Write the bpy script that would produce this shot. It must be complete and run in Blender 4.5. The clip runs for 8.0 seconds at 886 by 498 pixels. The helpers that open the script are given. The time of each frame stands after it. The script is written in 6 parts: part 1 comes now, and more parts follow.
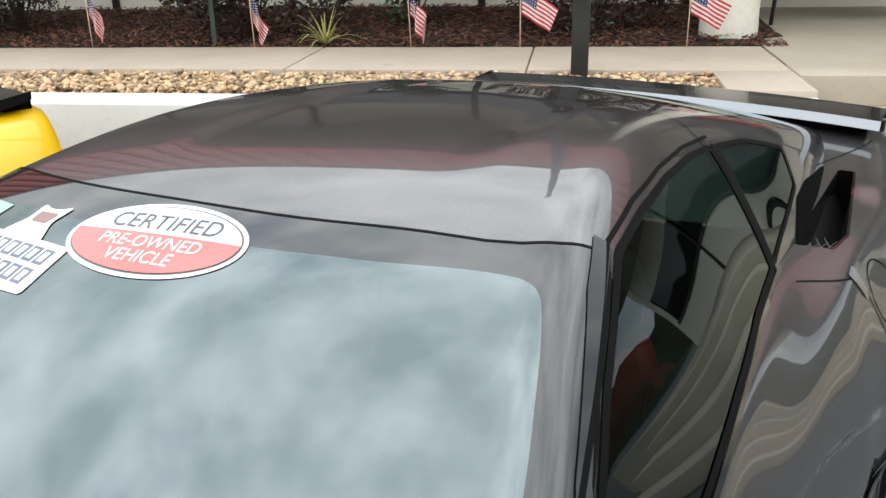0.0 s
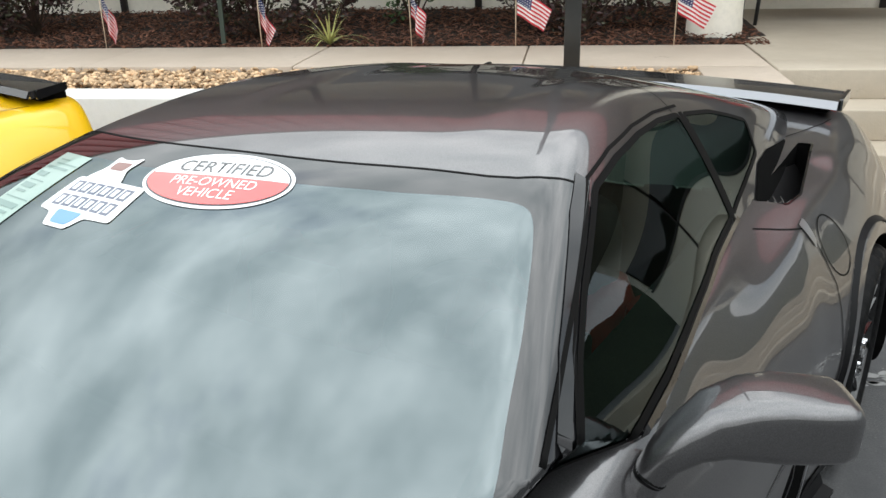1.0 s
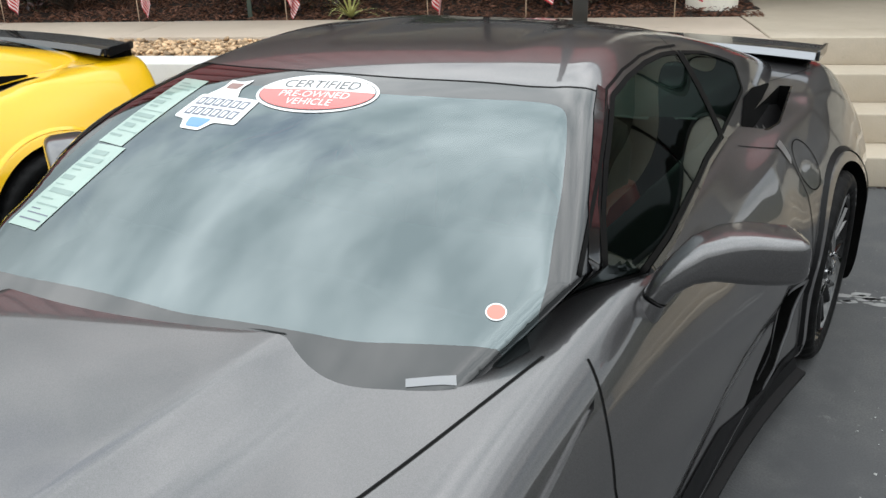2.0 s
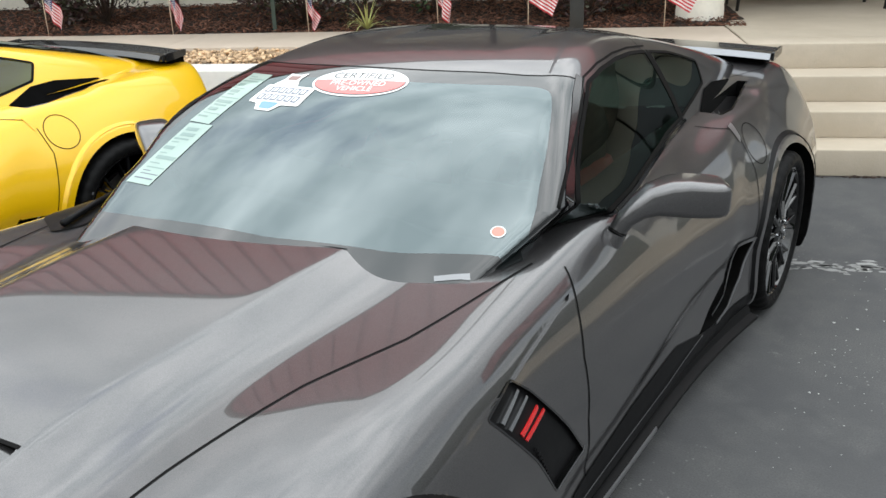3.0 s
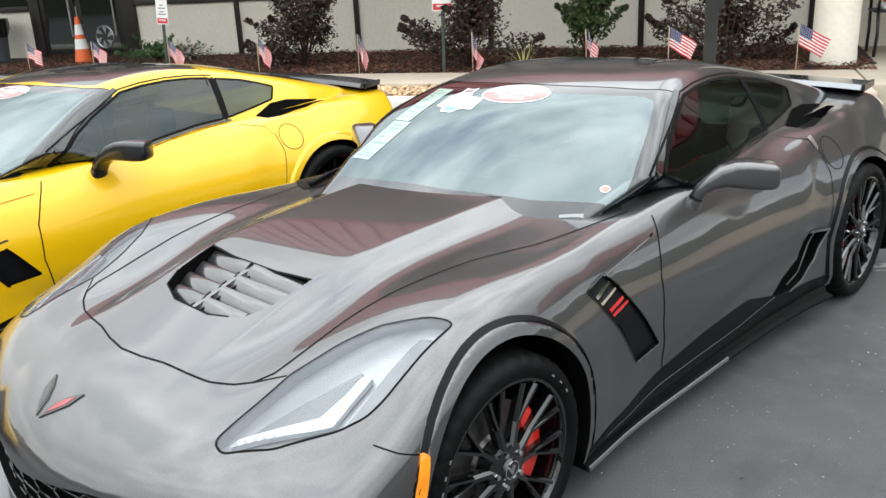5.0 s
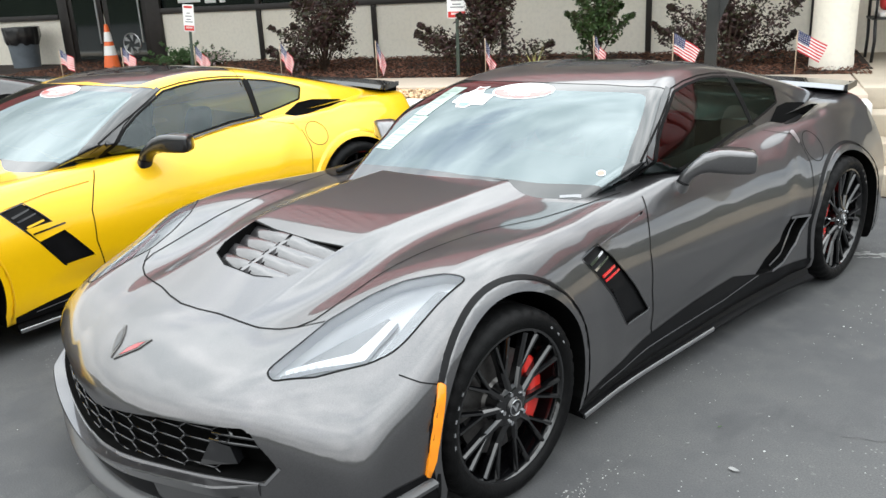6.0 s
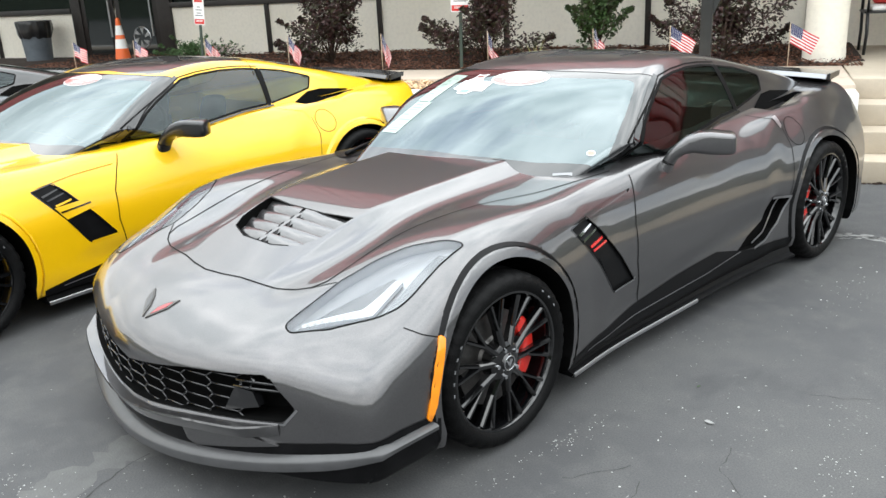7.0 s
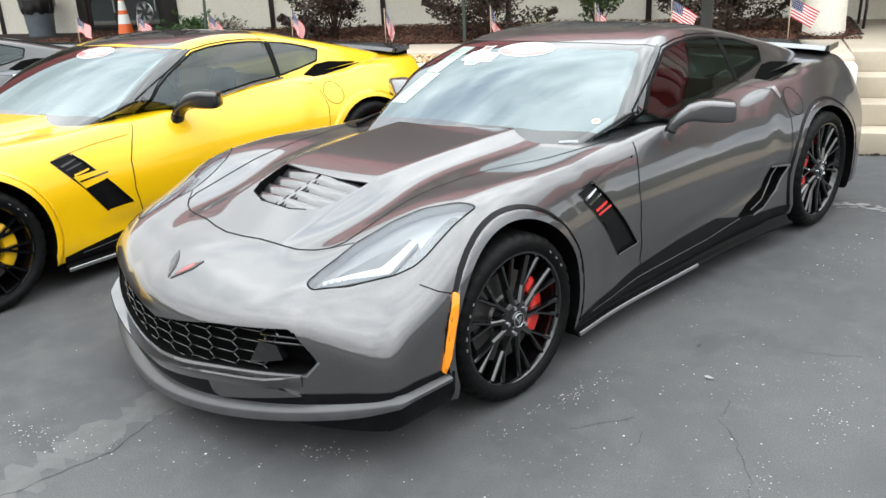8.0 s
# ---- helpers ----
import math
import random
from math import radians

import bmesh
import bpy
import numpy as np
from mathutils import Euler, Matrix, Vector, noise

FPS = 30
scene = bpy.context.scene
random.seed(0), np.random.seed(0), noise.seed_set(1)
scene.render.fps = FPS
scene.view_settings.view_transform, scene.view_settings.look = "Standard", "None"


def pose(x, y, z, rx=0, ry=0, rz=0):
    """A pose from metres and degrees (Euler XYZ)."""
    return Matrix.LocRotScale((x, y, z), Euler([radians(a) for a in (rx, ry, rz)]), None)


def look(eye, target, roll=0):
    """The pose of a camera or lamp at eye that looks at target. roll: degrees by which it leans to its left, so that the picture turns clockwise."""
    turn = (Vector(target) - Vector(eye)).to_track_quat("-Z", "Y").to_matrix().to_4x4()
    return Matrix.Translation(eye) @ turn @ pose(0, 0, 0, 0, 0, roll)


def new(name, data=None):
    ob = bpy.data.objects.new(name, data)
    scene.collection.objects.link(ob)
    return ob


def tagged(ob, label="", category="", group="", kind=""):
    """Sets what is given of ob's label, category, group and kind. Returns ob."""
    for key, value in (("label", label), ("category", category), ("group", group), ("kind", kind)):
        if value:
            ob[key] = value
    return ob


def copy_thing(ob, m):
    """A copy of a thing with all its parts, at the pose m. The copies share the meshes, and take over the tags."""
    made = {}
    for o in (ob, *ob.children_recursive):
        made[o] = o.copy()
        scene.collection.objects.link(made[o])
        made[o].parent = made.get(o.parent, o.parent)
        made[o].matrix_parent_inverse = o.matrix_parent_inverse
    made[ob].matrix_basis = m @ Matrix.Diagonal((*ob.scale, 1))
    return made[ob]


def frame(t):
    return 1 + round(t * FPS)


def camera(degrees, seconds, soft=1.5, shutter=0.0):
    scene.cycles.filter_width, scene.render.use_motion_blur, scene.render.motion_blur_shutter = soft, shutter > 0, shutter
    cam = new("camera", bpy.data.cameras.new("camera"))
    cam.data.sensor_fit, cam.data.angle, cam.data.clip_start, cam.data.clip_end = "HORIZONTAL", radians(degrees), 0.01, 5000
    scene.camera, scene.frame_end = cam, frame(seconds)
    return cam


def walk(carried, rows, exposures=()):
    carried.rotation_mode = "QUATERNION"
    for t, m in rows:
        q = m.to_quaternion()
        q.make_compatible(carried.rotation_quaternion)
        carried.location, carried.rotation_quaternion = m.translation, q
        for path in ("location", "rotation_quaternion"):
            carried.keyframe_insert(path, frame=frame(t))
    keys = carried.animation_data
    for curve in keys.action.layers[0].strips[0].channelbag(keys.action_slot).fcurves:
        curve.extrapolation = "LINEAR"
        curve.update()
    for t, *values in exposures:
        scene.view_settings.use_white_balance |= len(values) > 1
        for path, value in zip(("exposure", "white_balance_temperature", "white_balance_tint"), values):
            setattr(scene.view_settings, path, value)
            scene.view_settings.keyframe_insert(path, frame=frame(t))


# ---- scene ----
cam = camera(57.0, 8.0)
PATH = [
    (0, (0.958, -0.826, 1.593), (-0.087, 0.698, 0.827), -1.6),
    (0.5, (1.004, -0.947, 1.597), (-0.039, 0.583, 0.841), -1.7),
    (1, (1.104, -1.09, 1.582), (0.063, 0.444, 0.831), -1.7),
    (1.5, (1.185, -1.293, 1.56), (0.148, 0.239, 0.802), -1.6),
    (2, (1.266, -1.552, 1.551), (0.232, -0.028, 0.77), -1.7),
    (2.2, (1.322, -1.653, 1.559), (0.287, -0.129, 0.779), -1.7),
    (3.3, (1.676, -2.192, 1.606), (0.612, -0.664, 0.876), -2.2),
    (3.5, (1.75, -2.284, 1.605), (0.676, -0.756, 0.888), -2.2),
    (4, (1.902, -2.533, 1.609), (0.745, -1.057, 0.912), -2.3),
    (4.5, (2.081, -2.706, 1.623), (0.832, -1.294, 0.956), -2.6),
    (4.7, (2.134, -2.751, 1.618), (0.822, -1.386, 0.973), -2.6),
    (5.8, (2.442, -3.09, 1.629), (1.063, -1.774, 1.022), -2.8),
    (6, (2.495, -3.127, 1.618), (1.115, -1.811, 1.014), -2.8),
    (6.5, (2.637, -3.204, 1.617), (1.253, -1.895, 1.007), -2.9),
    (7, (2.703, -3.313, 1.61), (1.318, -2.008, 0.996), -2.8),
    (7.5, (2.749, -3.402, 1.601), (1.367, -2.101, 0.97), -2.8),
    (8, (2.77, -3.447, 1.598), (1.397, -2.154, 0.933), -2.9),
]
EXPOSURES = [(0.0, 0.33), (1.2, 0.25), (2.0, 0.17), (3.5, 0.38), (4.5, 0.50), (6.0, 0.82), (8.0, 0.88)]
walk(cam, [(t, look(eye, target, roll)) for t, eye, target, roll in PATH], EXPOSURES)

# ---------------------------------------------------------------- light
def make_world():
    w = bpy.data.worlds.new("overcast_sky")
    scene.world = w
    w.use_nodes = True
    nt = w.node_tree
    nt.nodes.clear()
    out = nt.nodes.new("ShaderNodeOutputWorld")
    bg = nt.nodes.new("ShaderNodeBackground")
    sky = nt.nodes.new("ShaderNodeTexSky")
    sky.sky_type, sky.sun_disc = "NISHITA", False
    sky.sun_elevation, sky.sun_rotation = radians(54), radians(198)
    dim = nt.nodes.new("ShaderNodeVectorMath"); dim.operation = "SCALE"; dim.inputs["Scale"].default_value = 0.10
    tc = nt.nodes.new("ShaderNodeTexCoord")
    mp = nt.nodes.new("ShaderNodeMapping"); mp.inputs["Scale"].default_value = (1.0, 1.0, 2.2)
    n1 = nt.nodes.new("ShaderNodeTexNoise"); n1.inputs["Scale"].default_value = 2.6; n1.inputs["Detail"].default_value = 7; n1.inputs["Roughness"].default_value = 0.55
    cover = nt.nodes.new("ShaderNodeValToRGB")
    cover.color_ramp.elements[0].position, cover.color_ramp.elements[1].position = 0.18, 0.42
    n2 = nt.nodes.new("ShaderNodeTexNoise"); n2.inputs["Scale"].default_value = 4.2; n2.inputs["Detail"].default_value = 7
    shade = nt.nodes.new("ShaderNodeValToRGB")
    shade.color_ramp.elements[0].position, shade.color_ramp.elements[1].position = 0.33, 0.67
    shade.color_ramp.elements[0].color = (0.49, 0.56, 0.59, 1)
    shade.color_ramp.elements[1].color = (1.02, 1.06, 1.08, 1)
    mix = nt.nodes.new("ShaderNodeMix"); mix.data_type = "RGBA"
    L = nt.links.new
    L(sky.outputs[0], dim.inputs[0])
    L(tc.outputs["Generated"], mp.inputs[0]); L(mp.outputs[0], n1.inputs[0]); L(mp.outputs[0], n2.inputs[0])
    L(n1.outputs[0], cover.inputs[0]); L(n2.outputs[0], shade.inputs[0])
    L(cover.outputs[0], mix.inputs["Factor"]); L(dim.outputs[0], mix.inputs["A"]); L(shade.outputs[0], mix.inputs["B"])
    # an overcast sky is brightest overhead
    xyz = nt.nodes.new("ShaderNodeSeparateXYZ")
    rise = nt.nodes.new("ShaderNodeMapRange"); rise.interpolation_type = "SMOOTHSTEP"
    rise.inputs["From Min"].default_value, rise.inputs["From Max"].default_value = 0.30, 0.80
    rise.inputs["To Min"].default_value, rise.inputs["To Max"].default_value = 0.52, 1.28
    fade = nt.nodes.new("ShaderNodeVectorMath"); fade.operation = "SCALE"
    L(tc.outputs["Generated"], xyz.inputs[0]); L(xyz.outputs["Z"], rise.inputs[0])
    L(mix.outputs["Result"], fade.inputs[0]); L(rise.outputs[0], fade.inputs["Scale"])
    L(fade.outputs[0], bg.inputs[0]); L(bg.outputs[0], out.inputs[0])
    bg.inputs[1].default_value = SKY


SKY = 1.9
make_world()
sun = new("sun", bpy.data.lights.new("sun", "SUN"))
sun.data.energy, sun.data.angle, sun.data.color = 0.9, radians(175), (1.0, 0.96, 0.9)
sun.matrix_world = look((-3, -9, 13), (0, 0, 0))

# ---------------------------------------------------------------- materials
def material(name, color, rough=0.5, metal=0.0, coat=0.0, vary=0.0, scale=6.0, bump=0.0, bscale=60.0, spec=0.5, dark=None, transmission=0.0, emit=0.0, island=0.0, obj=0.0):
    m = bpy.data.materials.new(name)
    m.use_nodes = True
    nt = m.node_tree
    b = nt.nodes["Principled BSDF"]
    b.inputs["Base Color"].default_value = (*color, 1)
    b.inputs["Roughness"].default_value = rough
    b.inputs["Metallic"].default_value = metal
    b.inputs["Coat Weight"].default_value = coat
    b.inputs["Coat Roughness"].default_value = 0.03
    b.inputs["Specular IOR Level"].default_value = spec
    b.inputs["Transmission Weight"].default_value = transmission
    if emit:
        b.inputs["Emission Color"].default_value = (*color, 1)
        b.inputs["Emission Strength"].default_value = emit
    tc = nt.nodes.new("ShaderNodeTexCoord")
    L = nt.links.new
    src = None
    if vary or dark:
        n = nt.nodes.new("ShaderNodeTexNoise"); n.inputs["Scale"].default_value = scale; n.inputs["Detail"].default_value = 8; n.inputs["Roughness"].default_value = 0.62
        L(tc.outputs["Object"], n.inputs["Vector"])
        r = nt.nodes.new("ShaderNodeValToRGB")
        d = dark or tuple(c * (1 - vary) for c in color)
        l = color if dark else tuple(min(1, c * (1 + vary)) for c in color)
        r.color_ramp.elements[0].color, r.color_ramp.elements[1].color = (*d, 1), (*l, 1)
        r.color_ramp.elements[0].position, r.color_ramp.elements[1].position = 0.32, 0.68
        L(n.outputs[0], r.inputs[0])
        src = r.outputs[0]
        rr = nt.nodes.new("ShaderNodeMapRange")
        rr.inputs["To Min"].default_value, rr.inputs["To Max"].default_value = max(0.02, rough - 0.12 * (vary > 0)), min(1, rough + 0.08)
        if rough > 0.25:
            L(n.outputs[0], rr.inputs[0]); L(rr.outputs[0], b.inputs["Roughness"])
    if island or obj:
        if island:
            g = nt.nodes.new("ShaderNodeNewGeometry"); rnd = g.outputs["Random Per Island"]
        else:
            g = nt.nodes.new("ShaderNodeObjectInfo"); rnd = g.outputs["Random"]
        k = island or obj
        mr = nt.nodes.new("ShaderNodeMapRange"); mr.inputs["To Min"].default_value, mr.inputs["To Max"].default_value = 1 - k, 1 + k
        L(rnd, mr.inputs[0])
        mul = nt.nodes.new("ShaderNodeVectorMath"); mul.operation = "SCALE"
        if src:
            L(src, mul.inputs[0])
        else:
            mul.inputs[0].default_value = color
        L(mr.outputs[0], mul.inputs["Scale"])
        src = mul.outputs[0]
    if src:
        L(src, b.inputs["Base Color"])
    if bump:
        n = nt.nodes.new("ShaderNodeTexNoise"); n.inputs["Scale"].default_value = bscale; n.inputs["Detail"].default_value = 6
        L(tc.outputs["Object"], n.inputs["Vector"])
        bp = nt.nodes.new("ShaderNodeBump"); bp.inputs["Strength"].default_value = bump; bp.inputs["Distance"].default_value = 0.02
        L(n.outputs[0], bp.inputs["Height"]); L(bp.outputs[0], b.inputs["Normal"])
    return m


def paint(name, color, metal=0.6, rough=0.32, flake=0.25, gloss=1.7):
    """Clear-coated car paint with a fine flake."""
    m = material(name, color, rough=rough, metal=metal, coat=1.0, spec=0.5)
    nt = m.node_tree
    b = nt.nodes["Principled BSDF"]
    tc = nt.nodes.new("ShaderNodeTexCoord")
    v = nt.nodes.new("ShaderNodeTexVoronoi"); v.inputs["Scale"].default_value = 900
    r = nt.nodes.new("ShaderNodeMapRange"); r.inputs["To Min"].default_value, r.inputs["To Max"].default_value = 1 - flake, 1 + flake
    mul = nt.nodes.new("ShaderNodeVectorMath"); mul.operation = "SCALE"; mul.inputs[0].default_value = color
    L = nt.links.new
    L(tc.outputs["Object"], v.inputs["Vector"]); L(v.outputs["Color"], r.inputs[0]); L(r.outputs[0], mul.inputs["Scale"]); L(mul.outputs[0], b.inputs["Base Color"])
    b.inputs["Coat Roughness"].default_value = 0.02
    b.inputs["Coat IOR"].default_value = gloss
    return m


def glass(name, tint, reflect=1.5, low=0.0, gloss=(0.86, 0.97, 1.0)):
    """Thin sheet glass: tinted see-through with a Fresnel gloss."""
    m = bpy.data.materials.new(name)
    m.use_nodes = True
    nt = m.node_tree
    nt.nodes.clear()
    o = nt.nodes.new("ShaderNodeOutputMaterial")
    t = nt.nodes.new("ShaderNodeBsdfTransparent"); t.inputs[0].default_value = (*tint, 1)
    g = nt.nodes.new("ShaderNodeBsdfGlossy"); g.inputs["Roughness"].default_value = 0.0
    g.inputs[0].default_value = (*gloss, 1)
    f = nt.nodes.new("ShaderNodeFresnel"); f.inputs[0].default_value = reflect
    mx = nt.nodes.new("ShaderNodeMixShader")
    mr = nt.nodes.new("ShaderNodeMapRange"); mr.inputs["To Min"].default_value = low
    L = nt.links.new
    L(f.outputs[0], mr.inputs[0]); L(mr.outputs[0], mx.inputs[0]); L(t.outputs[0], mx.inputs[1]); L(g.outputs[0], mx.inputs[2]); L(mx.outputs[0], o.inputs[0])
    return m


def mirror_glass(name, tint, gloss, base, rise, through_part):
    """Coated windshield glass: mostly mirrors, its gloss rising by Fresnel; a part of the light goes through."""
    m = glass(name, tint, 1.5)
    nt = m.node_tree
    g = next(n for n in nt.nodes if n.type == "BSDF_GLOSSY")
    f = next(n for n in nt.nodes if n.type == "FRESNEL")
    mx = next(n for n in nt.nodes if n.type == "MIX_SHADER")
    nt.links.remove(mx.inputs[0].links[0])
    mx.inputs[0].default_value = 1 - through_part
    r = nt.nodes.new("ShaderNodeMapRange"); r.inputs["To Min"].default_value, r.inputs["To Max"].default_value = base, base + rise
    v = nt.nodes.new("ShaderNodeVectorMath"); v.operation = "SCALE"; v.inputs[0].default_value = gloss
    nt.links.new(f.outputs[0], r.inputs[0]); nt.links.new(r.outputs[0], v.inputs["Scale"]); nt.links.new(v.outputs[0], g.inputs[0])
    return m


grey_paint = paint("grey_metallic_paint", (0.098, 0.095, 0.098), metal=0.8, rough=0.32, gloss=1.72)
yellow_paint = paint("yellow_paint", (0.86, 0.50, 0.0), metal=0.15, rough=0.36, flake=0.1, gloss=1.40)
black_paint = paint("black_paint", (0.010, 0.010, 0.011), metal=0.2, gloss=1.5)
dark_trim = material("satin_black_trim", (0.005, 0.005, 0.0055), rough=0.42, spec=0.12, vary=0.25, scale=20)
gloss_black = material("gloss_black", (0.008, 0.008, 0.009), rough=0.08, coat=0.6)
frit_black = material("glass_border_black", (0.012, 0.013, 0.014), rough=0.03, coat=0.6, spec=0.7)
well_black = material("wheel_well_black", (0.003, 0.003, 0.003), spec=0.05, rough=0.9, vary=0.4, scale=14)
rubber = material("tyre_rubber", (0.0045, 0.0045, 0.0047), spec=0.11, rough=0.55, vary=0.3, scale=30, bump=0.15, bscale=120)
seal_rubber = material("rubber_seal", (0.003, 0.003, 0.003), spec=0.1, rough=0.6)
rim_black = material("rim_gloss_black", (0.003, 0.003, 0.0034), rough=0.07, spec=0.4, coat=0.8)
rim_edge = material("rim_machined_edge", (0.35, 0.35, 0.36), rough=0.25, metal=1.0)
disc_steel = material("brake_disc_steel", (0.13, 0.125, 0.12), rough=0.45, metal=0.9, vary=0.2, scale=40)
caliper_red = material("caliper_red", (0.62, 0.02, 0.012), rough=0.3, coat=0.5)
caliper_yellow = material("caliper_yellow", (0.75, 0.42, 0.005), rough=0.3, coat=0.5)
lip_silver = material("silver_lip", (0.26, 0.27, 0.29), rough=0.3, metal=0.5, coat=0.6)
chrome = material("chrome", (0.75, 0.76, 0.78), rough=0.08, metal=1.0)
satin_metal = material("satin_metal", (0.5, 0.5, 0.51), rough=0.3, metal=1.0)
amber = material("amber_marker", (0.9, 0.28, 0.008), rough=0.2, coat=0.8)
lamp_white = material("lamp_reflector", (0.78, 0.8, 0.83), rough=0.25, coat=0.5)
lamp_house = material("lamp_housing", (0.46, 0.47, 0.49), rough=0.28, metal=0.5)
lamp_smoke = material("lamp_smoke", (0.26, 0.265, 0.275), rough=0.25, metal=0.4)
carbon = material("carbon_black", (0.02, 0.019, 0.02), rough=0.2, coat=1.0, vary=0.3, scale=160)
splitter_grey = material("splitter_dark_grey", (0.05, 0.05, 0.052), rough=0.4, vary=0.15, scale=15, coat=0.3)
windshield_glass = mirror_glass("windshield_glass", (0.50, 0.62, 0.60), (0.84, 0.97, 1.0), 0.182, 0.8, 0.14)
side_glass = glass("side_glass", (0.33, 0.42, 0.37), 1.50)
lens_glass = glass("lamp_lens", (0.94, 0.95, 0.96), 1.45, 0.0, (0.98, 0.99, 1.0))
seat_red = material("red_leather", (0.46, 0.020, 0.013), rough=0.45, vary=0.15, scale=25, bump=0.1)
interior_black = material("interior_black", (0.006, 0.008, 0.0085), spec=0.3, rough=0.65, vary=0.2, scale=30, bump=0.08, bscale=300)
sticker_white = material("sticker_white", (0.82, 0.83, 0.83), rough=0.35)
sticker_red = material("sticker_red", (0.72, 0.09, 0.075), rough=0.35)
sticker_coral = material("sticker_coral", (0.70, 0.25, 0.20), rough=0.4)
sticker_black = material("sticker_black", (0.03, 0.03, 0.035), rough=0.4)
sticker_blue = material("sticker_blue", (0.06, 0.25, 0.5), rough=0.35)
sticker_navy = material("sticker_navy", (0.05, 0.07, 0.12), rough=0.35)
sticker_brown = material("sticker_brown", (0.20, 0.07, 0.05), rough=0.35, coat=1.0)
paper_green = material("paper_pale_green", (0.30, 0.42, 0.37), rough=0.6, vary=0.04, scale=10)
paper_print = material("paper_print", (0.17, 0.27, 0.24), rough=0.6)
emblem_red = material("emblem_red", (0.30, 0.02, 0.025), rough=0.2, coat=0.8)
red_badge = material("badge_red", (0.6, 0.02, 0.02), rough=0.2, coat=0.8)

# ---------------------------------------------------------------- mesh helpers
def mesh_from(name, verts, faces, mats=(), smooth=True):
    me = bpy.data.meshes.new(name)
    me.from_pydata([tuple(map(float, v)) for v in verts], [], [tuple(map(int, f)) for f in faces])
    for m in mats:
        me.materials.append(m)
    if smooth:
        me.shade_smooth()
    me.update()
    return me


def part(name, data, mat=None, parent=None, label="", m=None):
    """Links a bmesh or mesh as one object under a thing or part."""
    if isinstance(data, bmesh.types.BMesh):
        me = bpy.data.meshes.new(name)
        data.to_mesh(me)
        data.free()
    else:
        me = data
    if mat is not None and not me.materials:
        me.materials.append(mat)
    ob = new(name, me)
    if parent is not None:
        ob.parent = parent
    if m is not None:
        ob.matrix_basis = m
    if label:
        tagged(ob, label)
    return ob


def soft(bm, angle=35):
    for f in bm.faces:
        f.smooth = True
    for e in bm.edges:
        if len(e.link_faces) == 2 and e.calc_face_angle(0) > radians(angle):
            e.smooth = False
    return bm


def box(x0, y0, z0, x1, y1, z1, bevel=0.0, seg=2, bm=None):
    b = bmesh.new()
    bmesh.ops.create_cube(b, size=1.0)
    for v in b.verts:
        v.co = Vector(((x0 + x1) / 2 + v.co.x * (x1 - x0), (y0 + y1) / 2 + v.co.y * (y1 - y0), (z0 + z1) / 2 + v.co.z * (z1 - z0)))
    if bevel:
        bmesh.ops.bevel(b, geom=b.edges[:], offset=bevel, segments=seg, affect="EDGES", profile=0.5)
        soft(b, 40)
    return add_to(bm, b)


def add_to(bm, b):
    if bm is None:
        return b
    me = bpy.data.meshes.new("tmp")
    b.to_mesh(me)
    b.free()
    bm.from_mesh(me)
    bpy.data.meshes.remove(me)
    return bm


def cyl(p, q, r0, r1=None, seg=16, bm=None, caps=True):
    p, q = Vector(p), Vector(q)
    b = bmesh.new()
    bmesh.ops.create_cone(b, cap_ends=caps, segments=seg, radius1=r0, radius2=r0 if r1 is None else r1, depth=(q - p).length)
    b.transform(Matrix.Translation((p + q) / 2) @ (q - p).to_track_quat("Z", "Y").to_matrix().to_4x4())
    soft(b, 40)
    return add_to(bm, b)


def tube(pts, r, seg=8, bm=None, taper=None):
    """A round tube along points."""
    b = bmesh.new()
    rings = []
    n = len(pts)
    pts = [Vector(p) for p in pts]
    up = Vector((0, 0, 1))
    for i, p in enumerate(pts):
        d = (pts[min(i + 1, n - 1)] - pts[max(i - 1, 0)]).normalized()
        s = d.cross(up if abs(d.z) < 0.95 else Vector((1, 0, 0))).normalized()
        t = s.cross(d)
        rr = r if taper is None else r * taper(i / max(1, n - 1))
        rings.append([b.verts.new(p + (s * math.cos(a) + t * math.sin(a)) * rr) for a in [2 * math.pi * k / seg for k in range(seg)]])
    for r0, r1 in zip(rings, rings[1:]):
        for k in range(seg):
            b.faces.new((r0[k], r0[(k + 1) % seg], r1[(k + 1) % seg], r1[k]))
    b.faces.new(rings[0][::-1]); b.faces.new(rings[-1])
    soft(b, 50)
    return add_to(bm, b)


def lathe(profile, seg=64, axis="x"):
    """A ring surface from (radius, offset) pairs round an axis."""
    b = bmesh.new()
    rings = []
    for r, o in profile:
        ring = []
        for k in range(seg):
            a = 2 * math.pi * k / seg
            c, s = r * math.cos(a), r * math.sin(a)
            ring.append(b.verts.new({"x": (o, c, s), "z": (c, s, o)}[axis]))
        rings.append(ring)
    for r0, r1 in zip(rings, rings[1:]):
        for k in range(seg):
            b.faces.new((r0[k], r1[k], r1[(k + 1) % seg], r0[(k + 1) % seg]))
    bmesh.ops.recalc_face_normals(b, faces=b.faces[:])
    return soft(b, 40)


